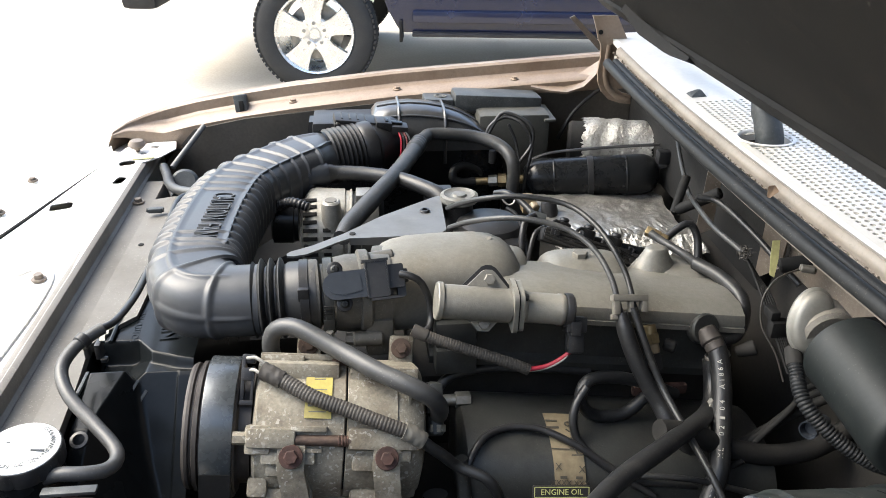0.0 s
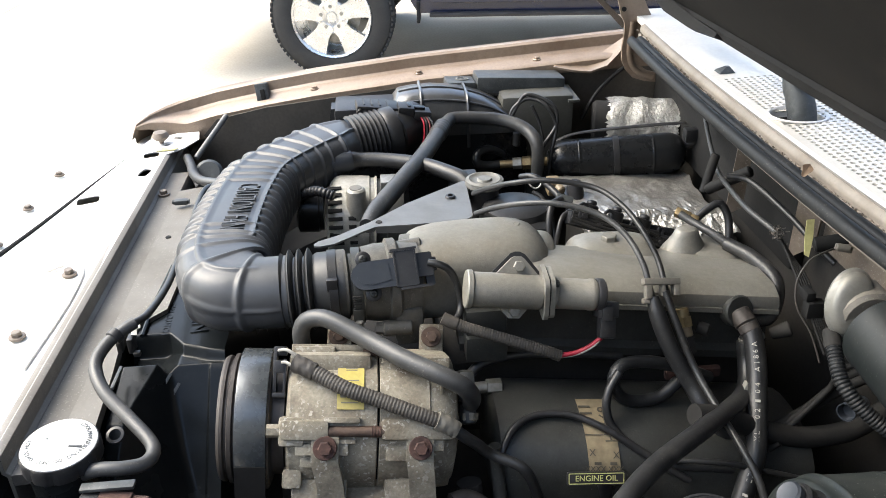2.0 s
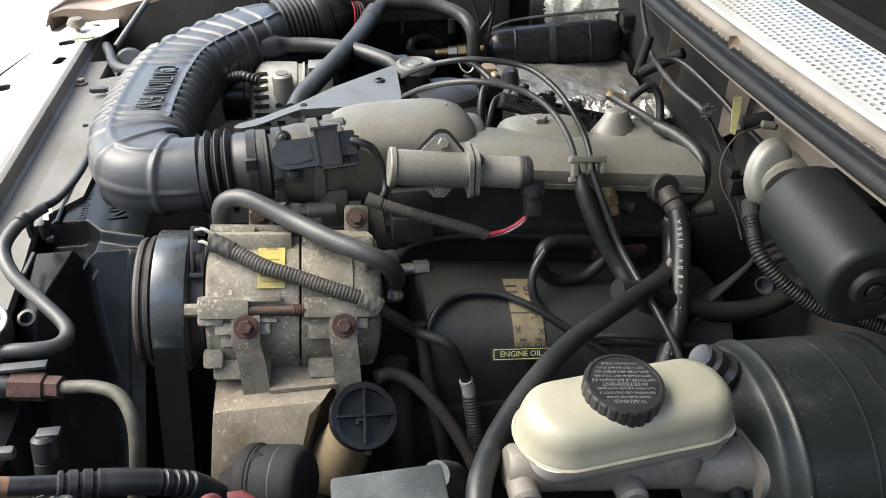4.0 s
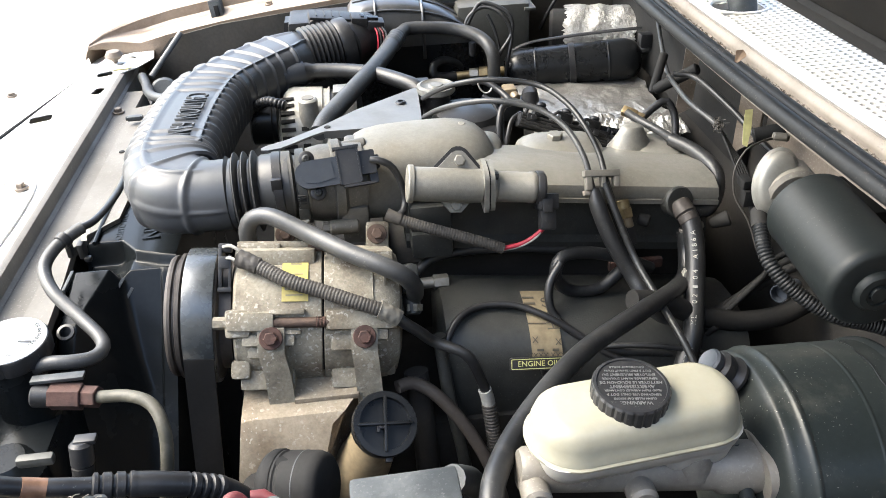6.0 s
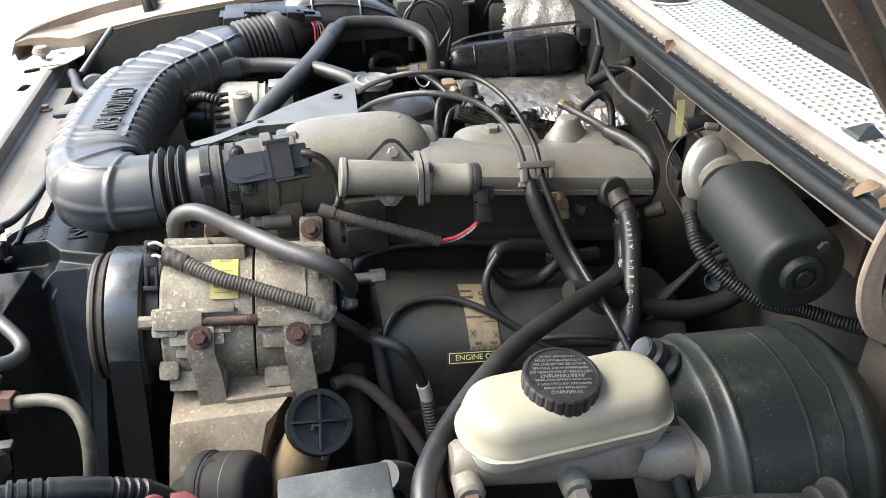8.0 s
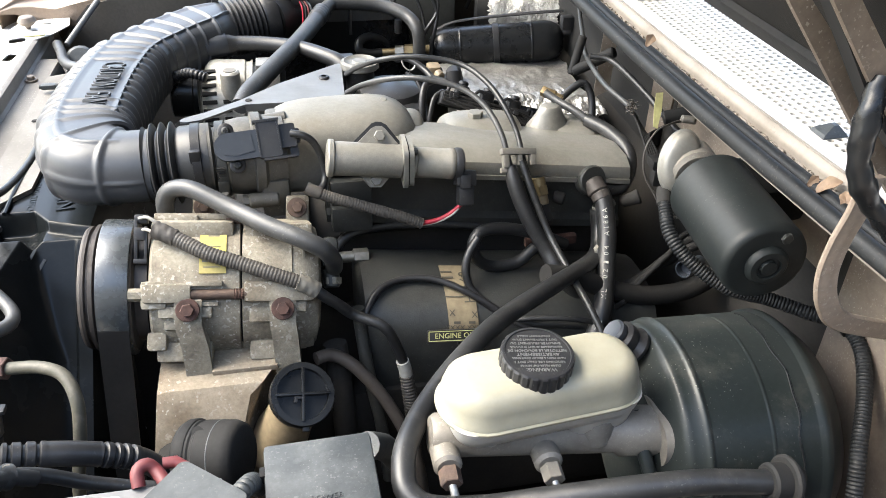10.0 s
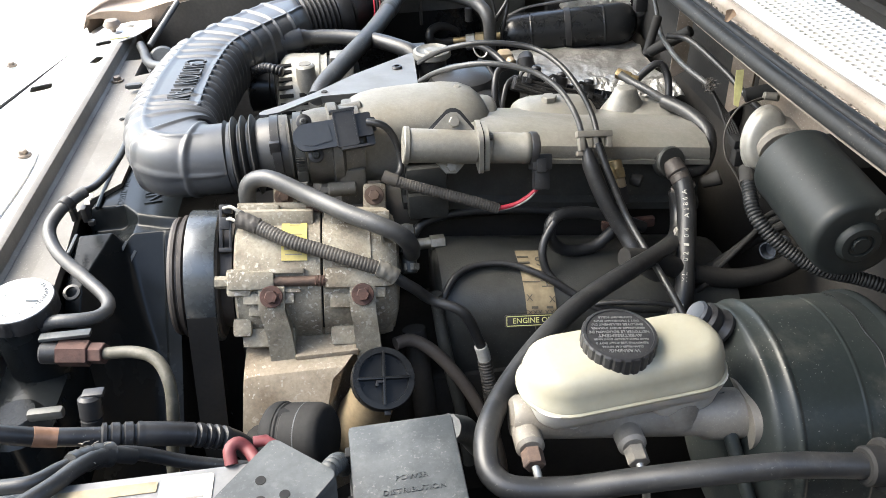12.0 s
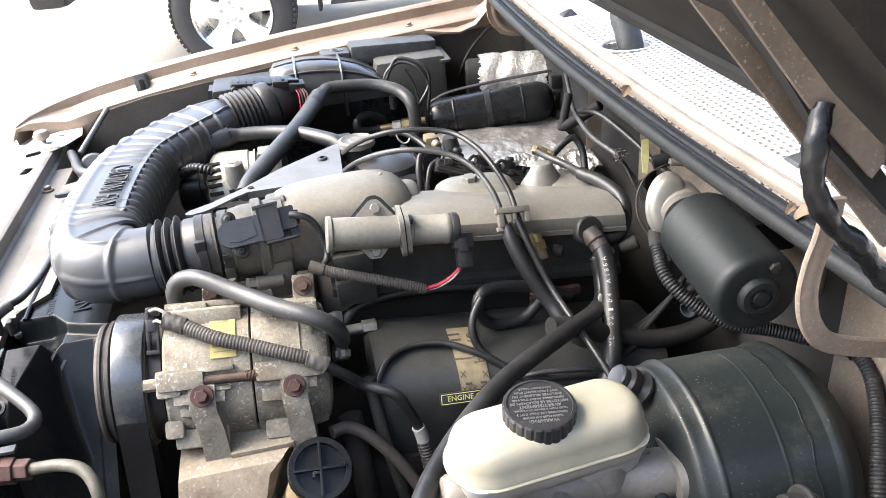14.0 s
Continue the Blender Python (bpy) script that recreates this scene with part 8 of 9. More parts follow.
# firewall lines
hose("firewall_cable", [(0.575, 1.36, 1.000), (0.565, 1.32, 0.985), (0.548, 1.25, 0.970), (0.523, 1.16, 0.968), (0.500, 1.06, 0.982), (0.489, 0.985, 0.990), (0.497, 0.94, 0.987), (0.503, 0.926, 0.983)], 0.0036, RUB_GREY, "grey sheathed cable down the firewall", "cable")
hose("firewall_pipe", [(0.50, 1.08, 0.995), (0.527, 1.06, 0.993), (0.546, 0.98, 0.978), (0.556, 0.93, 0.964), (0.57, 0.90, 0.95)], 0.0042, RUB, "grey metal pipe on the firewall", "pipe")
for p0, p1, r in (((0.498, 1.135, 0.950), (0.545, 1.10, 0.992), 0.0085), ((0.494, 1.135, 0.945), (0.512, 1.15, 1.000), 0.0068), ((0.540, 0.905, 0.975), (0.575, 0.895, 0.985), 0.0095)):
    bm = bmnew()
    cyl(bm, p0, p1, r, bev=0.002)
    whole("heater_stub", bm, BLK_DULL, "short black rubber stub on the firewall", "pipe stub", "pipe stubs on the firewall")
bm = bmnew()
prism(bm, [(-0.012, -0.06), (0.012, -0.045), (0.014, 0.05), (-0.008, 0.05)], basis((0.555, 1.155, 0.955), (0.9, -0.3, 0), (0, 0, 1)), 0.004, 0.001)
whole("firewall_brace", bm, TAN_IN, "narrow dusty steel brace on the firewall", "bracket")
bm = bmnew()
prism(bm, [(-0.012, -0.06), (0.020, -0.03), (0.022, 0.032), (-0.012, 0.032)], basis((0.575, 0.99, 0.965), (0.6, -0.8, 0), (0, 0, 1)), 0.006, 0.001)
whole("firewall_brace", bm, TAN_IN, "dusty steel brace on the firewall", "bracket")
tg = thing("yellow_tag", (0.528, 0.895, 0.965), "pale yellow paper tag hung on the firewall pipe", "tag")
bm = bmnew()
prism(bm, [(-0.005, 0.020), (0.004, 0.022), (0.006, 0.0), (0.005, -0.024), (-0.001, -0.022), (-0.004, 0.0)], basis((0.524, 0.895, 0.993), (1, -0.2, -0.15), (0, 0.45, 0.9)), 0.001)
part("slip", bm, YELTAG, tg)
hose("thin_wire", [(0.556, 0.885, 0.981), (0.53, 0.87, 0.983), (0.511, 0.862, 0.978), (0.496, 0.852, 0.957), (0.497, 0.842, 0.928), (0.511, 0.825, 0.901), (0.52, 0.81, 0.87)], 0.0012, LOOM, "thin grey wire down the firewall", "wire", n=8)
for k in range(5):
    hose("braided_lead", [(0.502, 0.928, 0.985), (0.507 + 0.0015 * k, 0.905, 0.968 - 0.001 * k), (0.508 + 0.003 * k, 0.87, 0.948), (0.512 + 0.0025 * k, 0.835, 0.920), (0.52 + 0.003 * k, 0.805, 0.885)], 0.0017, BLK_DULL, "thin dark leads bundled at the firewall", "wire", n=8, group="leads at the firewall")
rnd = random.Random(3)
bm = bmnew()
for k in range(90):
    c = Vector((0.503, 0.926, 0.984)) + Vector((rnd.gauss(0, 0.0034), rnd.gauss(0, 0.0045), rnd.gauss(0, 0.0042)))
    d = Vector((rnd.gauss(0, 1), rnd.gauss(0, 1), rnd.gauss(0, 1))).normalized()
    cyl(bm, c - d * 0.0025, c + d * 0.0025, 0.0006, n=5)
whole("frayed_braid", bm, LOOM, "frayed brown braid at a cable end", "wire", kind="stuff")
bm = bmnew()
box(bm, (0, 0, 0), (0.020, 0.008, 0.006), 0.002, basis((0.560, 0.876, 0.985), (1, -0.4, -0.2), (0, 0.5, 0.86)))
cyl(bm, (0.552, 0.878, 0.986), (0.566, 0.872, 0.986), 0.005, bev=0.001)
whole("wire_clip", bm, ALU_MC, "dull metal wire clip below the cowl seal", "clip")
bm = bmnew()
box(bm, (0.515, 0.838, 0.928), (0.022, 0.014, 0.022), 0.003, None)
box(bm, (0.508, 0.845, 0.945), (0.012, 0.02, 0.012), 0.003, None)
whole("junction_plug", bm, BLK_DULL, "dusty black plug beside the wiper motor", "connector")
hose("fender_cable", [(0.53, 1.64, 1.0), (0.50, 1.63, 0.985), (0.46, 1.62, 0.95), (0.43, 1.61, 0.90)], 0.004, BLK, "thin black cable at the far corner", "cable")
bm = bmnew()
for k in range(520):
    y = (0.35 + 1.05 * rnd.random()) if k < 400 else (1.15 + 0.40 * rnd.random())
    q = 0.0006 + (0.0010 if k < 400 else 0.0020) * rnd.random() ** 2
    mm = Matrix.Translation((CX - 0.0015 + bow(y) + 0.0025 * rnd.random(), y, CZ + 0.0005)) @ Euler((rnd.random() * 3, rnd.random() * 3, rnd.random() * 3)).to_matrix().to_4x4()
    box(bm, (0, 0, 0), (q, q * (1 + 2 * rnd.random()), q * 0.6), 0, mm)
debris = bm
LEAF = mat("dry_leaf", (0.20, 0.135, 0.085), (0.13, 0.08, 0.05), 0.6, 0, 60, bump=0.3, dust=0.3, dustcol=(0.25, 0.19, 0.13))
for x, y, z, q, turn, dip in ((0.4735, 0.843, 1.1035, 0.0085, 40, 25), (0.493, 0.517, 1.097, 0.0105, -30, 20), (0.496, 0.498, 1.095, 0.008, 70, -25), (0.489, 0.533, 1.094, 0.006, 15, 40)):
    bm = bmnew()
    mm = Matrix.Translation((x, y, z)) @ Euler((radians(dip), radians(-35), radians(turn))).to_matrix().to_4x4()
    rings = []
    for k in range(9):
        u = k / 8
        w = q * 0.62 * math.sin(math.pi * min(0.97, 0.06 + u * 0.92)) ** 0.8 * (1 + 0.18 * math.sin(9 * u + turn))
        lift = 0.25 * q * math.sin(3.0 * u)
        rings.append([mm @ Vector((q * (2 * u - 1), v * w, lift + 0.35 * abs(v) * w + d)) for v, d in ((-1, 0), (-0.5, 0), (0, 0), (0.5, 0), (1, 0), (1, -0.0006), (0, -0.0006), (-1, -0.0006))])
    loft(bm, rings)
    whole("dry_leaf", bm, LEAF, "curled dry brown leaf caught on the cowl edge", "leaf", "dry leaves on the cowl")
bm = debris
whole("leaf_debris", bm, TAN_IN, "dry brown leaf crumbs along the cowl seal", "debris", kind="stuff")


# ---- front: shroud, coolant cap, steering lines ----
def shroud():
    t = thing("fan_shroud", (-0.24, 0.80, 0.55), "black plastic radiator shroud with a raised block and edge rib", "fan shroud")

    def lerp(x, knots):
        for (a, p), (b, q) in zip(knots, knots[1:]):
            if x <= b:
                return p + (q - p) * max(0.0, min(1.0, (x - a) / (b - a)))
        return knots[-1][1]

    def step(x):
        x = max(0.0, min(1.0, x))
        return x * x * (3 - 2 * x)

    def height(x, y):
        """The moulding: a flat upper deck, a slope before it, a block and a scooped notch at the radiator side, a rib at the edge."""
        seam = lerp(x, ((-0.31, 0.940), (-0.257, 0.940), (-0.236, 0.915), (-0.205, 0.902), (-0.18, 0.895)))
        slope = 0.868 - 1.2 * (0.897 - y) if y < 0.897 else 0.868
        notch = 0.850 + 0.020 * step((x + 0.268) / 0.036)
        low = min(slope, notch) if y > 0.885 else slope
        right = lerp(y, ((0.70, -0.296), (0.825, -0.2755), (0.89, -0.258)))
        top = 0.880 - 0.18 * (0.89 - y) - 0.003 * step((x + 0.262) / 0.02)
        block = top - 1.9 * max(0.0, x - right) - 1.5 * max(0.0, y - 0.886) - 0.8 * max(0.0, 0.80 - y)
        d = block - low
        z = low + (d if d > 0.014 else (d + 0.014) ** 2 / 0.056 if d > -0.014 else 0.0)
        rib = -0.203 - 0.065 * (0.895 - y)
        z += 0.0035 * step((x - rib) / 0.003) * step((0.900 - y) / 0.01)
        z += (0.880 - z) * step((y - seam) / 0.012)
        return z - 0.006 * step((-0.298 - x) / 0.006)

    bm = bmnew()
    ys = [0.56 + 0.006 * k for k in range(30)] + [0.740 + 0.003 * k for k in range(48)] + [0.884 + 0.0012 * k for k in range(58)] + [0.97, 0.99, 1.05, 1.12, 1.2, 1.3]
    nx = 96
    rows = []
    for y in ys:
        x1 = -0.1835 - 0.075 * max(0.0, 0.895 - y)
        xs = [-0.306 + (x1 + 0.306) * k / nx for k in range(nx + 1)]
        rows.append([bm.verts.new((xs[0], y, 0.50))] + [bm.verts.new((x, y, height(x, y))) for x in xs] + [bm.verts.new((x1 + 0.002, y, height(x1, y) - 0.05)), bm.verts.new((x1 + 0.004, y, 0.50))])
    for a, b in zip(rows, rows[1:]):
        for k in range(len(a) - 1):
            bm.faces.new((a[k], a[k + 1], b[k + 1], b[k]))
    part("moulding", bm, SHROUD, t, angle=48)
    bm = bmnew()
    sweep(bm, [(-0.2895, 0.944, 0.883), (-0.2905, 1.0, 0.884), (-0.289, 1.06, 0.884), (-0.287, 1.12, 0.884)], 0.003, 0.02, 8)
    part("side_rail", bm, SHROUD, t)
    mm = basis((-0.224, 0.970, 0.8806), (0.10, -1, 0.0), (1, 0.10, 0.0))
    lettering("AN", 0.033, mm, 0.0011, t, SHROUD)
    mm = basis((-0.266, 0.985, 0.8804), (0.06, -1, 0.0), (1, 0.06, 0.0))
    lettering("FAN CLUTCH", 0.0125, mm, 0.0003, t, SHROUD)
    for k, (u, w) in enumerate(((0.0, 0.020), (0.009, 0.017))):
        bm = bmnew()
        y = 0.880 - 0.002 * k
        x = -0.251 + u
        box(bm, (0, 0, 0), (w, 0.0035, 0.0010), 0, basis((x, y, height(x, y) + 0.0006), (0.5, 0.60, 0.62), (-0.85, 0.35, 0.40)))
        part("moulded_mark", bm, COVER, t)
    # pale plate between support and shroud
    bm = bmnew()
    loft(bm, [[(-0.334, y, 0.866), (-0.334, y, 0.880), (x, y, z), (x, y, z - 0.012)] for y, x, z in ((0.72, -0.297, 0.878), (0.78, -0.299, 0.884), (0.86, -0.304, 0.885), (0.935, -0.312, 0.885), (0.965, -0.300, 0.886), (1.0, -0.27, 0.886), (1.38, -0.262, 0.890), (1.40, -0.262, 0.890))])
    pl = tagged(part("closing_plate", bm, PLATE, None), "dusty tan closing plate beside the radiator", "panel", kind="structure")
    bm = bmnew()
    lathe(bm, [(0, 0.0012), (0.004, 0.0012), (0.0045, 0), (0, 0)], Matrix.Translation((-0.313, 1.215, 0.8835)), 12)
    part("plate_hole", bm, HOLE, pl)
    for k in range(5):
        bm = bmnew()
        box(bm, (-0.314, 0.744 + 0.006 * k, 0.8825), (0.026, 0.0022, 0.002), 0, None)
        part("vent_slot", bm, HOLE, pl)
    return t


shroud()


def coolant_cap():
    t = thing("coolant_tank_cap", (-0.305, 0.71, 0.80), "white-topped coolant filler cap on a black neck", "filler cap")
    c = Vector((-0.307, 0.710, 0.918))
    n = Vector((0.02, -0.05, 1)).normalized()
    bm = bmnew()
    cyl(bm, c - n * 0.13, c - n * 0.016, 0.034, bev=0.003)
    box(bm, (-0.315, 0.69, 0.765), (0.08, 0.12, 0.13), 0.02)
    part("neck", bm, SHROUD, t)
    bm = bmnew()
    m, L = axis(c - n * 0.020, c)
    N = 60
    t2 = bmesh.new()
    prof = ((0.034, 0), (0.0375, 0.002), (0.0375, L - 0.004), (0.036, L - 0.001), (0.030, L - 0.001))
    rings = [[t2.verts.new(((rr - (0.0018 if (k % 6 == 0 and 0 < i < 3) else 0)) * math.cos(2 * math.pi * k / N), (rr - (0.0018 if (k % 6 == 0 and 0 < i < 3) else 0)) * math.sin(2 * math.pi * k / N), h)) for k in range(N)] for i, (rr, h) in enumerate(prof)]
    for a, b in zip(rings, rings[1:]):
        for k in range(N):
            t2.faces.new((a[k], a[(k + 1) % N], b[(k + 1) % N], b[k]))
    t2.faces.new(rings[-1])
    t2.faces.new(rings[0][::-1])
    join(bm, t2, m)
    cap = part("grip_ring", bm, BLK, t)
    bm = bmnew()
    lathe(bm, [(0, L + 0.0015), (0.033, L + 0.0012), (0.0352, L), (0.0352, L - 0.002), (0, L - 0.002)], m, 48)
    top = part("white_top", bm, WHITEP, t, "white lettered disc")
    zt = L + 0.0022
    B = basis(c - n * 0.020, (1, 0, 0), (0, 1, 0))
    for text, mid in (("WARNING DO NOT OPEN HOT", 265), ("ENGINE COOLANT", 60)):
        step = 8.4
        for k, ch in enumerate(text):
            if ch == " ":
                continue
            an = radians(mid + (k - (len(text) - 1) / 2) * step * -1)
            p = B @ Vector((0.0285 * math.cos(an), 0.0285 * math.sin(an), zt))
            up_ = B.to_3x3() @ Vector((math.cos(an), math.sin(an), 0))
            right = B.to_3x3() @ Vector((math.sin(an), -math.cos(an), 0))
            lettering(ch, 0.0062, basis(p, right, up_), 0.0002, top, COVER, "letter")
    for an in (160, 338):
        bm = bmnew()
        a = radians(an)
        p = B @ Vector((0.019 * math.cos(a), 0.019 * math.sin(a), zt - 0.0006))
        box(bm, (0, 0, 0), (0.013, 0.0022, 0.0008), 0, basis(p, (math.cos(a), math.sin(a) * 0.4, 0), (-math.sin(a), math.cos(a), 0)))
        part("arrow_mark", bm, COVER, top)
    bm = bmnew()
    lathe(bm, [(0.006, 0), (0.009, 0.0005), (0.009, 0.004), (0.006, 0.0045)], Matrix.Translation((-0.266, 0.742, 0.896)) @ Matrix.Rotation(radians(30), 4, "X"), 20)
    part("clip_ring", bm, BLK, t)
    return t


coolant_cap()
hose("overflow_hose", [(-0.270, 0.876, 0.946), (-0.279, 0.868, 0.944), (-0.296, 0.850, 0.937), (-0.302, 0.822, 0.929), (-0.287, 0.790, 0.918), (-0.257, 0.760, 0.905), (-0.230, 0.731, 0.896), (-0.2235, 0.714, 0.893), (-0.230, 0.699, 0.894), (-0.248, 0.690, 0.899), (-0.270, 0.69, 0.90), (-0.29, 0.695, 0.89)], 0.0072, RUB_GREY, "weathered grey overflow hose curling to the coolant cap", "hose", n=16)
bm = bmnew()
cyl(bm, (-0.291, 0.856, 0.939), (-0.286, 0.864, 0.942), 0.0095, bev=0.001)
box(bm, (-0.285, 0.893, 0.907), (0.007, 0.016, 0.020), 0.002, None)
box(bm, (-0.279, 0.886, 0.897), (0.008, 0.008, 0.006), 0.002, None)
box(bm, (-0.291, 0.874, 0.925), (0.006, 0.012, 0.03), 0.002, None)
hc = whole("hose_clip", bm, BLK, "black plastic hose clip on the shroud edge", "clip")
bm = bmnew()
prism(bm, [(-0.004, -0.012), (0.003, -0.013), (0.002, -0.004), (0.006, -0.002), (0.004, 0.012), (-0.002, 0.011)], basis((-0.281, 0.905, 0.921), (1, 0.1, 0), (0.1, 1, 0.3)), 0.0015)
part("pale_tab", bm, WHITE_TAPE, hc, "chipped pale tab")
bm = bmnew()
box(bm, (-0.293, 0.846, 0.893), (0.004, 0.040, 0.004), 0.001, None)
part("side_strip", bm, COVER, hc)
hose("duct_edge_cable", [(-0.245, 1.36, 0.905), (-0.27, 1.32, 0.915), (-0.268, 1.2, 0.918), (-0.262, 1.08, 0.925), (-0.258, 0.98, 0.932), (-0.262, 0.90, 0.942), (-0.274, 0.872, 0.946)], 0.0045, RUB, "black cable running beside the intake duct", "cable")
hose("plate_hose", [(-0.30, 1.42, 0.875), (-0.345, 1.545, 0.885), (-0.335, 1.52, 0.882), (-0.318, 1.46, 0.885), (-0.292, 1.405, 0.895), (-0.255, 1.365, 0.905)], 0.0085, RUB_GREY, "grey rubber hose at the radiator corner", "hose")
bm = bmnew()
box(bm, (-0.313, 1.325, 0.893), (0.022, 0.012, 0.008), 0.002, None)
cyl(bm, (-0.327, 1.325, 0.893), (-0.30, 1.325, 0.893), 0.004)
whole("cable_clip", bm, COVER, "grey clip on the radiator plate", "clip")
bm = bmnew()
cyl(bm, (-0.278, 1.635, 0.935), (-0.330, 1.548, 0.882), 0.0055, bev=0.001)
whole("support_stay", bm, SHEET, "light grey steel stay at the far corner", "stay rod")
bm = bmnew()
lathe(bm, [(0, 0.024), (0.012, 0.022), (0.017, 0.014), (0.012, 0.008), (0.005, 0.004), (0.004, 0), (0, 0)], Matrix.Translation((-0.398, 1.585, 0.903)), 20)
whole("rubber_bumper", bm, TAN_IN, "tan mushroom-shaped rubber bumper at the far corner", "bumper")
bm = bmnew()
cyl(bm, (-0.305, 1.545, 0.84), (-0.300, 1.50, 0.872), 0.026, bev=0.006)
whole("horn", bm, COVER, "dusty grey round horn below the corner", "horn")
bm = bmnew()
prism(bm, [(-0.02, -0.008), (0.014, -0.004), (0.02, 0.006), (0.002, 0.004), (-0.012, 0.010)], Matrix.Translation((-0.378, 1.545, 0.9035)), 0.001)
whole("yellow_paint_smear", bm, YELTAG, "faded yellow paint mark on the support", "paint mark")

# steering gear lines
sf = thing("steering_union", (-0.24, 0.66, 0.86), "rusty hexagonal union on a pale steel pipe", "pipe union")
bm = bmnew()
hexa(bm, (-0.262, 0.66, 0.883), (-0.232, 0.657, 0.881), 0.0135)
part("nut", bm, RUST, sf, "red-brown rusty nut")
bm = bmnew()
hexa(bm, (-0.231, 0.657, 0.881), (-0.216, 0.653, 0.882), 0.0108)
part("nut", bm, RUST, sf, "red-brown rusty nut")
bm = bmnew()
cyl(bm, (-0.280, 0.66, 0.886), (-0.262, 0.66, 0.883), 0.011, bev=0.002)
part("collar", bm, BLK, sf)
bm = bmnew()
sweep(bm, [(-0.217, 0.653, 0.882), (-0.185, 0.645, 0.886), (-0.162, 0.632, 0.884), (-0.150, 0.612, 0.870), (-0.152, 0.600, 0.837), (-0.164, 0.585, 0.774), (-0.17, 0.58, 0.70)], 0.0062, 0.006, 14)
part("pipe", bm, mat("dull_olive_pipe", (0.062, 0.058, 0.042), (0.04, 0.037, 0.027), 0.55, 0.0, 30, dust=0.2), sf)
bm = bmnew()
box(bm, (-0.254, 0.668, 0.8985), (0.050, 0.010, 0.004), 0.001, pose(0, 0, 0))
whole("grey_strap", bm, COVER, "grey plastic strap below the coolant cap", "strap")
sn = thing("pressure_switch", (-0.222, 0.60, 0.84), "black and grey pressure switch plug", "sensor")
bm = bmnew()
cyl(bm, (-0.224, 0.578, 0.826), (-0.222, 0.590, 0.858), 0.0098, n=20, bev=0.002)
part("body", bm, BLK_DULL, sn)
bm = bmnew()
cyl(bm, (-0.222, 0.590, 0.856), (-0.220, 0.597, 0.880), 0.0104, n=20, bev=0.003)
box(bm, (-0.216, 0.599, 0.880), (0.020, 0.011, 0.005), 0.002, None)
part("plug", bm, BLK, sn)
bm = bmnew()
box(bm, (-0.266, 0.600, 0.860), (0.034, 0.010, 0.011), 0.004, None)
whole("pale_clip", bm, TANKM, "pale plastic clip beside the radiator", "clip")
bm = bmnew()
cyl(bm, (-0.314, 0.632, 0.70), (-0.314, 0.632, 0.835), 0.036, bev=0.016)
whole("dryer_bottle", bm, SHROUD, "black receiver bottle beside the radiator", "receiver")
lh = thing("suction_hose", (-0.15, 0.52, 0.85), "dark refrigerant line with crimped ferrules and copper band", "hose")
lp = [(-0.285, 0.495, 0.950), (-0.253, 0.50, 0.938), (-0.228, 0.51, 0.919), (-0.205, 0.515, 0.910), (-0.185, 0.52, 0.902), (-0.144, 0.53, 0.887), (-0.111, 0.54, 0.868), (-0.087, 0.55, 0.845), (-0.068, 0.56, 0.80), (-0.06, 0.57, 0.74)]
bm = bmnew()
sweep(bm, lp, 0.0088, 0.0015, 18, lambda s, L, a: 0.0080 if s < 0.115 else (0.0112 - (0.0024 if (s % 0.010) < 0.003 else 0)) if s < 0.148 else 0.0108 if s < 0.190 else (0.0112 - (0.0022 if (s % 0.008) < 0.003 else 0)) if s < 0.225 else 0.0105)
part("line", bm, BLK, lh)
bm = bmnew()
sweep(bm, [(-0.232, 0.508, 0.9225), (-0.220, 0.512, 0.915), (-0.2155, 0.5128, 0.9132)], 0.0085, 0.004, 18)
part("copper_band", bm, COPPER, lh)
hose("taped_cable", [(-0.245, 0.430, 0.948), (-0.228, 0.435, 0.947), (-0.204, 0.438, 0.945), (-0.189, 0.458, 0.936), (-0.167, 0.478, 0.923), (-0.147, 0.492, 0.905), (-0.121, 0.50, 0.882), (-0.092, 0.505, 0.865), (-0.03, 0.51, 0.84)], 0.0060, RUB, "worn dark grey taped battery cable with frayed tape", "cable", n=14)
tc = bpy.data.objects["taped_cable"]
bm = bmnew()
sweep(bm, [(-0.218, 0.398, 0.954), (-0.204, 0.411, 0.952), (-0.188, 0.432, 0.946), (-0.176, 0.456, 0.938), (-0.165, 0.474, 0.927), (-0.150, 0.487, 0.908)], 0.0066, 0.006, 14)
part("second_strand", bm, RUB, tc)
bm = bmnew()
sweep(bm, [(-0.184, 0.458, 0.937), (-0.174, 0.470, 0.930), (-0.163, 0.480, 0.921)], 0.0105, 0.003, 16, lambda s, L, a: 0.0098 + 0.0008 * math.sin(s * 700 + 2 * a))
part("tape_wrap", bm, RUB, tc)
rng = random.Random(5)
bm = bmnew()
for k in range(7):
    p = Vector((-0.172 + rng.uniform(-0.012, 0.010), 0.468 + rng.uniform(-0.010, 0.008), 0.9405 + rng.uniform(-0.004, 0.002)))
    e = p + Vector((rng.uniform(-0.006, 0.006), rng.uniform(-0.004, 0.004), rng.uniform(-0.002, 0.003)))
    sweep(bm, [p, (p + e) / 2 + Vector((0, 0, 0.001)), e], 0.0004, 0.003, 5)
part("frayed_tape", bm, ALU_MC, tc, "pale frayed tape threads")

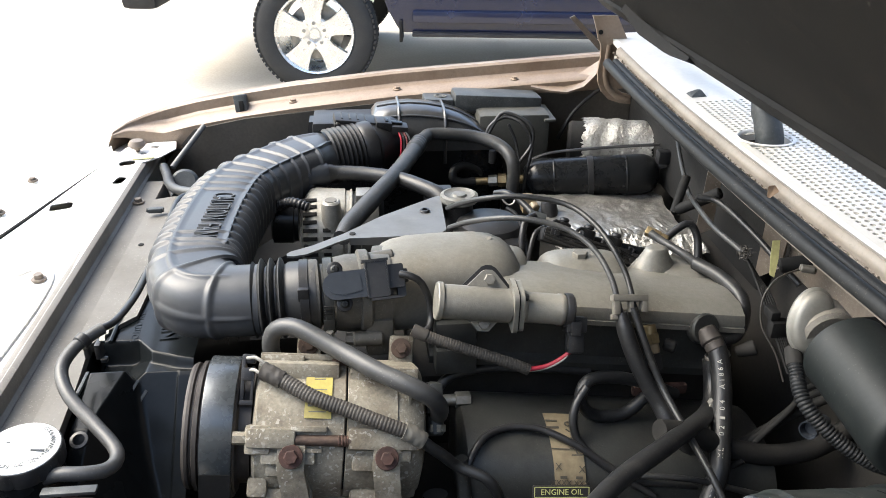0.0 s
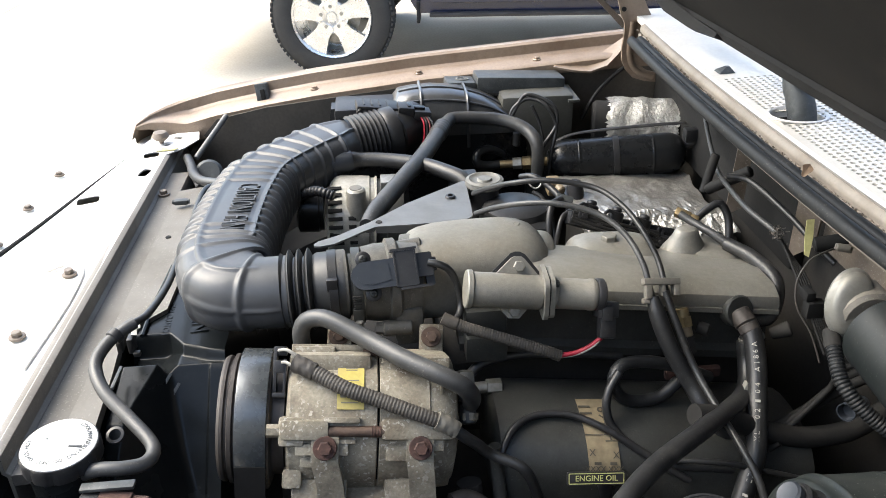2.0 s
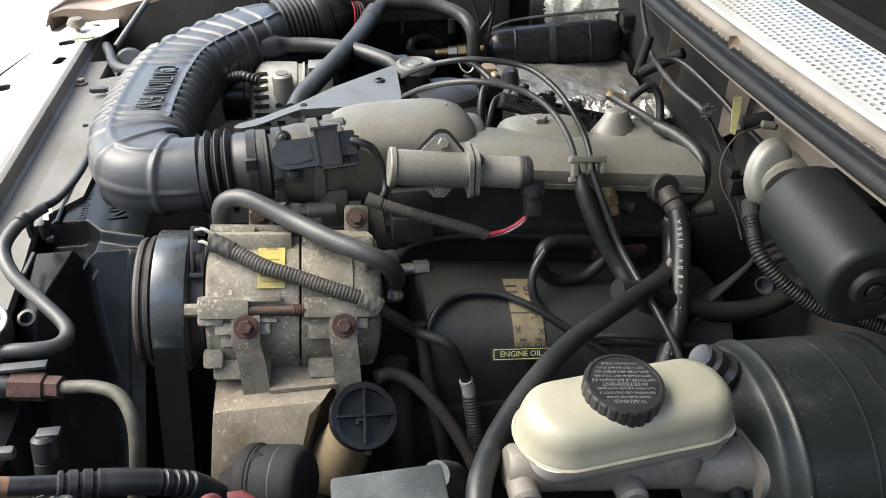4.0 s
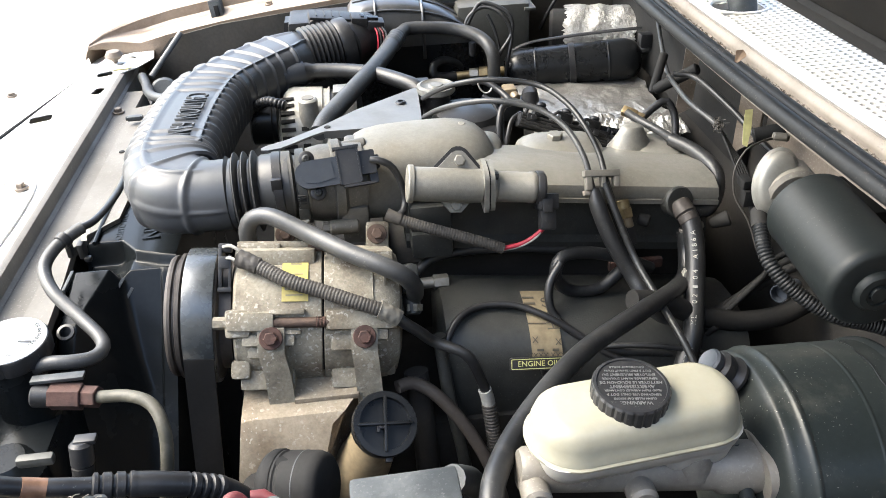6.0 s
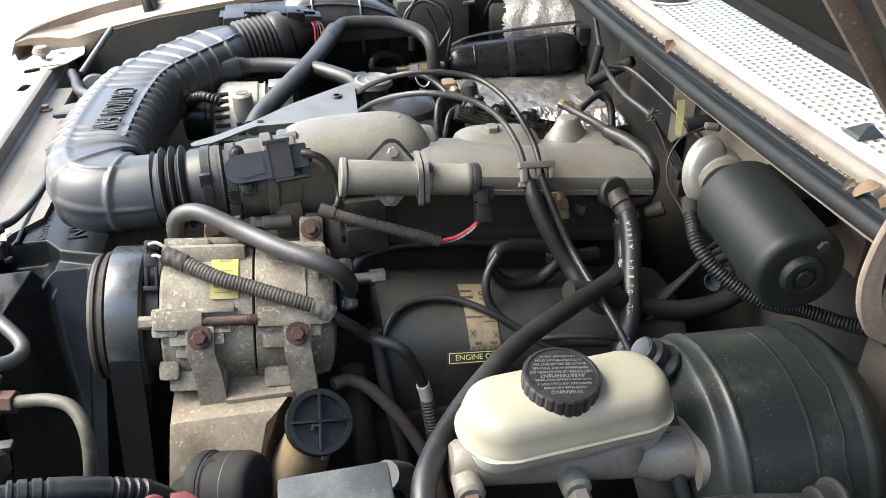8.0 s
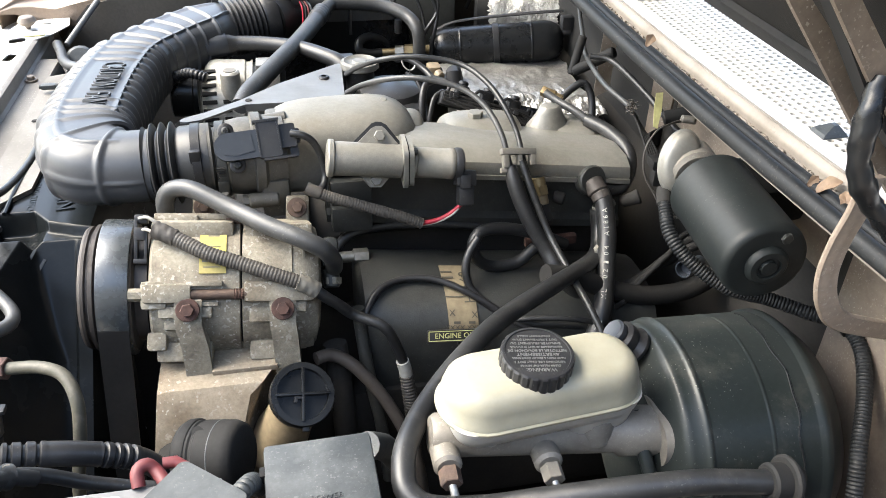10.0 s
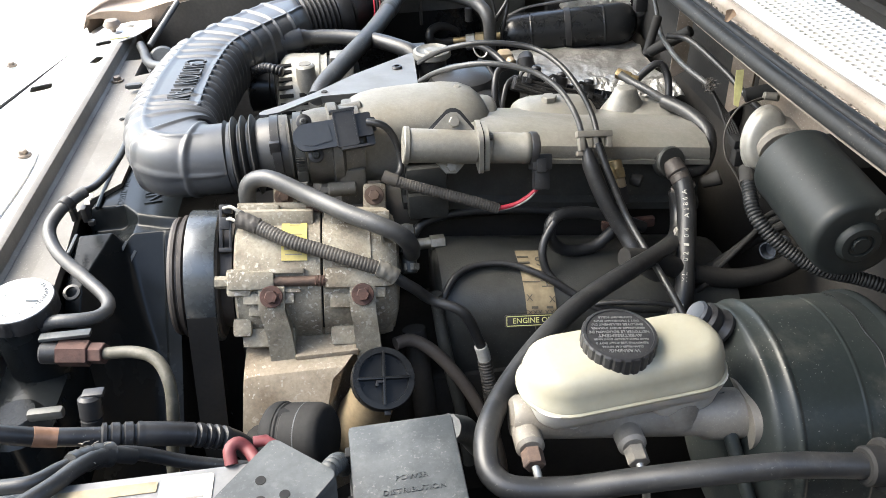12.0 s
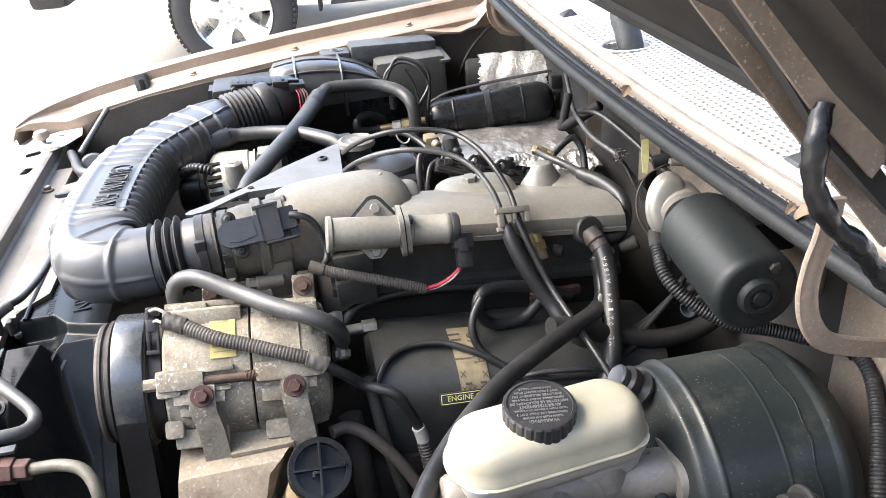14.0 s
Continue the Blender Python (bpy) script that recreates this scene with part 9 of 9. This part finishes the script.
# battery, terminal cover, red cable, round cap, power box
bt = thing("battery", (-0.11, 0.37, 0.76), "grey-topped battery with white and yellowed stickers", "battery")
bm = bmnew()
box(bm, (-0.125, 0.357, 0.830), (0.25, 0.165, 0.20), 0.006)
part("case", bm, BLK, bt)
bm = bmnew()
box(bm, (-0.125, 0.3585, 0.932), (0.246, 0.162, 0.010), 0.003)
part("top", bm, BATT, bt, "dusty pale grey top")
bm = bmnew()
prism(bm, rrect(0.039, 0.060, 0.003), Matrix.Translation((-0.0925, 0.403, 0.9372)), 0.0008)
part("sticker", bm, WHITE_TAPE, bt, "white sticker")
for yb in (0.385, 0.392, 0.412):
    bm = bmnew()
    prism(bm, rrect(0.028, 0.0014, 0.0004), Matrix.Translation((-0.0925, yb, 0.9381)), 0.0003)
    part("printed_bar", bm, TANKBODY, bt)
bm = bmnew()
prism(bm, rrect(0.072, 0.0095, 0.001), Matrix.Translation((-0.150, 0.4262, 0.9372)), 0.0008)
part("sticker", bm, LABEL, bt, "yellowed sticker strip")
bm = bmnew()
prism(bm, rrect(0.060, 0.030, 0.001), Matrix.Translation((-0.150, 0.400, 0.9372)), 0.0008)
part("sticker", bm, BATT, bt)
cv = thing("terminal_cover", (-0.03, 0.40, 0.945), "grey plastic battery terminal cover with five holes", "cover")
M = Matrix.Translation((-0.027, 0.395, 0.947)) @ Matrix.Rotation(radians(-38), 4, "Z") @ Matrix.Rotation(radians(4), 4, "Y")
bm = bmnew()
prism(bm, rrect(0.060, 0.075, 0.006, 4), M, 0.008, 0.002)
box(bm, (0.026, 0, -0.010), (0.008, 0.072, 0.028), 0.002, M)
part("plate", bm, COVER, cv)
bm = bmnew()
box(bm, (0.0302, -0.006, -0.008), (0.002, 0.034, 0.013), 0.0005, M)
part("side_cutout", bm, HOLE, cv)
for u, v in ((-0.012, 0.003), (0.010, 0.003), (-0.001, -0.010), (-0.012, -0.022), (0.010, -0.022)):
    bm = bmnew()
    lathe(bm, [(0, 0.0084), (0.0038, 0.0084), (0.0042, 0.007), (0, 0.007)], M @ Matrix.Translation((u, v, 0)), 14)
    part("hole", bm, HOLE, cv)
hose("positive_cable", [(-0.061, 0.438, 0.938), (-0.062, 0.447, 0.945), (-0.056, 0.452, 0.946), (-0.05, 0.45, 0.941), (-0.043, 0.44, 0.938)], 0.0050, REDCAP, "faded red positive cable under the cover", "cable", 0.0025, 14)
hose("positive_lead", [(-0.046, 0.458, 0.938), (-0.038, 0.459, 0.938), (-0.030, 0.455, 0.934)], 0.0048, REDCAP, "short faded red lead", "cable")
rc = thing("canister", (-0.03, 0.56, 0.78), "dark grey round canister with cracked tape at its end", "canister")
bm = bmnew()
a, b = Vector((-0.058, 0.572, 0.822)), Vector((0.000, 0.552, 0.834))
m, L = axis(a, b)
lathe(bm, [(0, 0), (0.026, 0), (0.031, 0.004), (0.0325, 0.009), (0.0325, 0.020), (0.0312, 0.0215), (0.0312, 0.0235), (0.0325, 0.025), (0.0325, L - 0.010), (0.030, L - 0.003), (0.026, L), (0, L)], m, 48)
part("drum", bm, BLK_DULL, rc)
bm = bmnew()
lathe(bm, [(0.0322, 0), (0.0335, 0.0006), (0.0340, 0.008), (0.0332, 0.0094), (0.0322, 0.0094)], m @ Matrix.Translation((0, 0, 0.008)), 37)
part("tape_band", bm, BLK_DULL, rc, "cracked black tape")
bm = bmnew()
prism(bm, [(-0.006, -0.004), (0.005, -0.005), (0.007, 0.001), (0.001, 0.005), (-0.004, 0.003)], basis((-0.040, 0.566, 0.8575), (1, -0.2, 0.1), (0.2, 0.8, 0.5)), 0.0016)
part("torn_tab", bm, HOLE, rc)
bm = bmnew()
lathe(bm, [(0.0324, 0.0395), (0.0328, 0.0398), (0.0328, 0.0406), (0.0324, 0.0409)], m, 48)
part("scuffed_ring", bm, COVER, rc, "pale scuffed ring")
bm = bmnew()
sweep(bm, [a + Vector((-0.004, 0, 0)), a + Vector((-0.01, 0.0, -0.06)), a + Vector((0, 0.02, -0.14))], 0.02, 0.02, 14)
part("stem", bm, FLOOR_DK, rc)
hose("battery_loom", [(-0.01, 0.43, 0.90), (0.008, 0.45, 0.905), (0.014, 0.47, 0.89), (0.016, 0.49, 0.86)], 0.008, COVER, "grey corrugated loom beside the power box", "wiring loom", 0.0012, 14, ribbed(0.0085, 0.005, 0.002))
pb = thing("power_distribution_box", (0.07, 0.44, 0.78), "black power distribution box with scuffed lid and raised lettering", "fuse box")
M = Matrix.Translation((0.070, 0.428, 0.897)) @ Matrix.Rotation(radians(1.5), 4, "Z") @ Matrix.Rotation(radians(0.0), 4, "Y")
bm = bmnew()
box(bm, (0, 0, -0.020), (0.090, 0.150, 0.040), 0.004, M)
part("lid", bm, COVER, pb)
bm = bmnew()
box(bm, (0, 0, -0.085), (0.098, 0.152, 0.09), 0.004, M)
part("base", bm, BLK, pb)
for y in (0.048, -0.002):
    bm = bmnew()
    box(bm, (-0.0455, y, -0.006), (0.006, 0.010, 0.010), 0.001, M)
    part("latch_notch", bm, HOLE, pb)
lettering("POWER", 0.0070, M @ Matrix.Translation((0.003, 0.012, 0.0004)), 0.0005, pb, COVER, width=1.1)
lettering("DISTRIBUTION", 0.0070, M @ Matrix.Translation((0.004, -0.001, 0.0004)), 0.0005, pb, COVER, width=1.1)
lettering("BOX", 0.0070, M @ Matrix.Translation((0.004, -0.014, 0.0004)), 0.0005, pb, COVER, width=1.1)
hose("box_pipe", [(0.112, 0.53, 0.85), (0.125, 0.545, 0.83), (0.135, 0.565, 0.80), (0.15, 0.60, 0.74)], 0.013, COVER, "grey ribbed conduit behind the power box", "conduit")
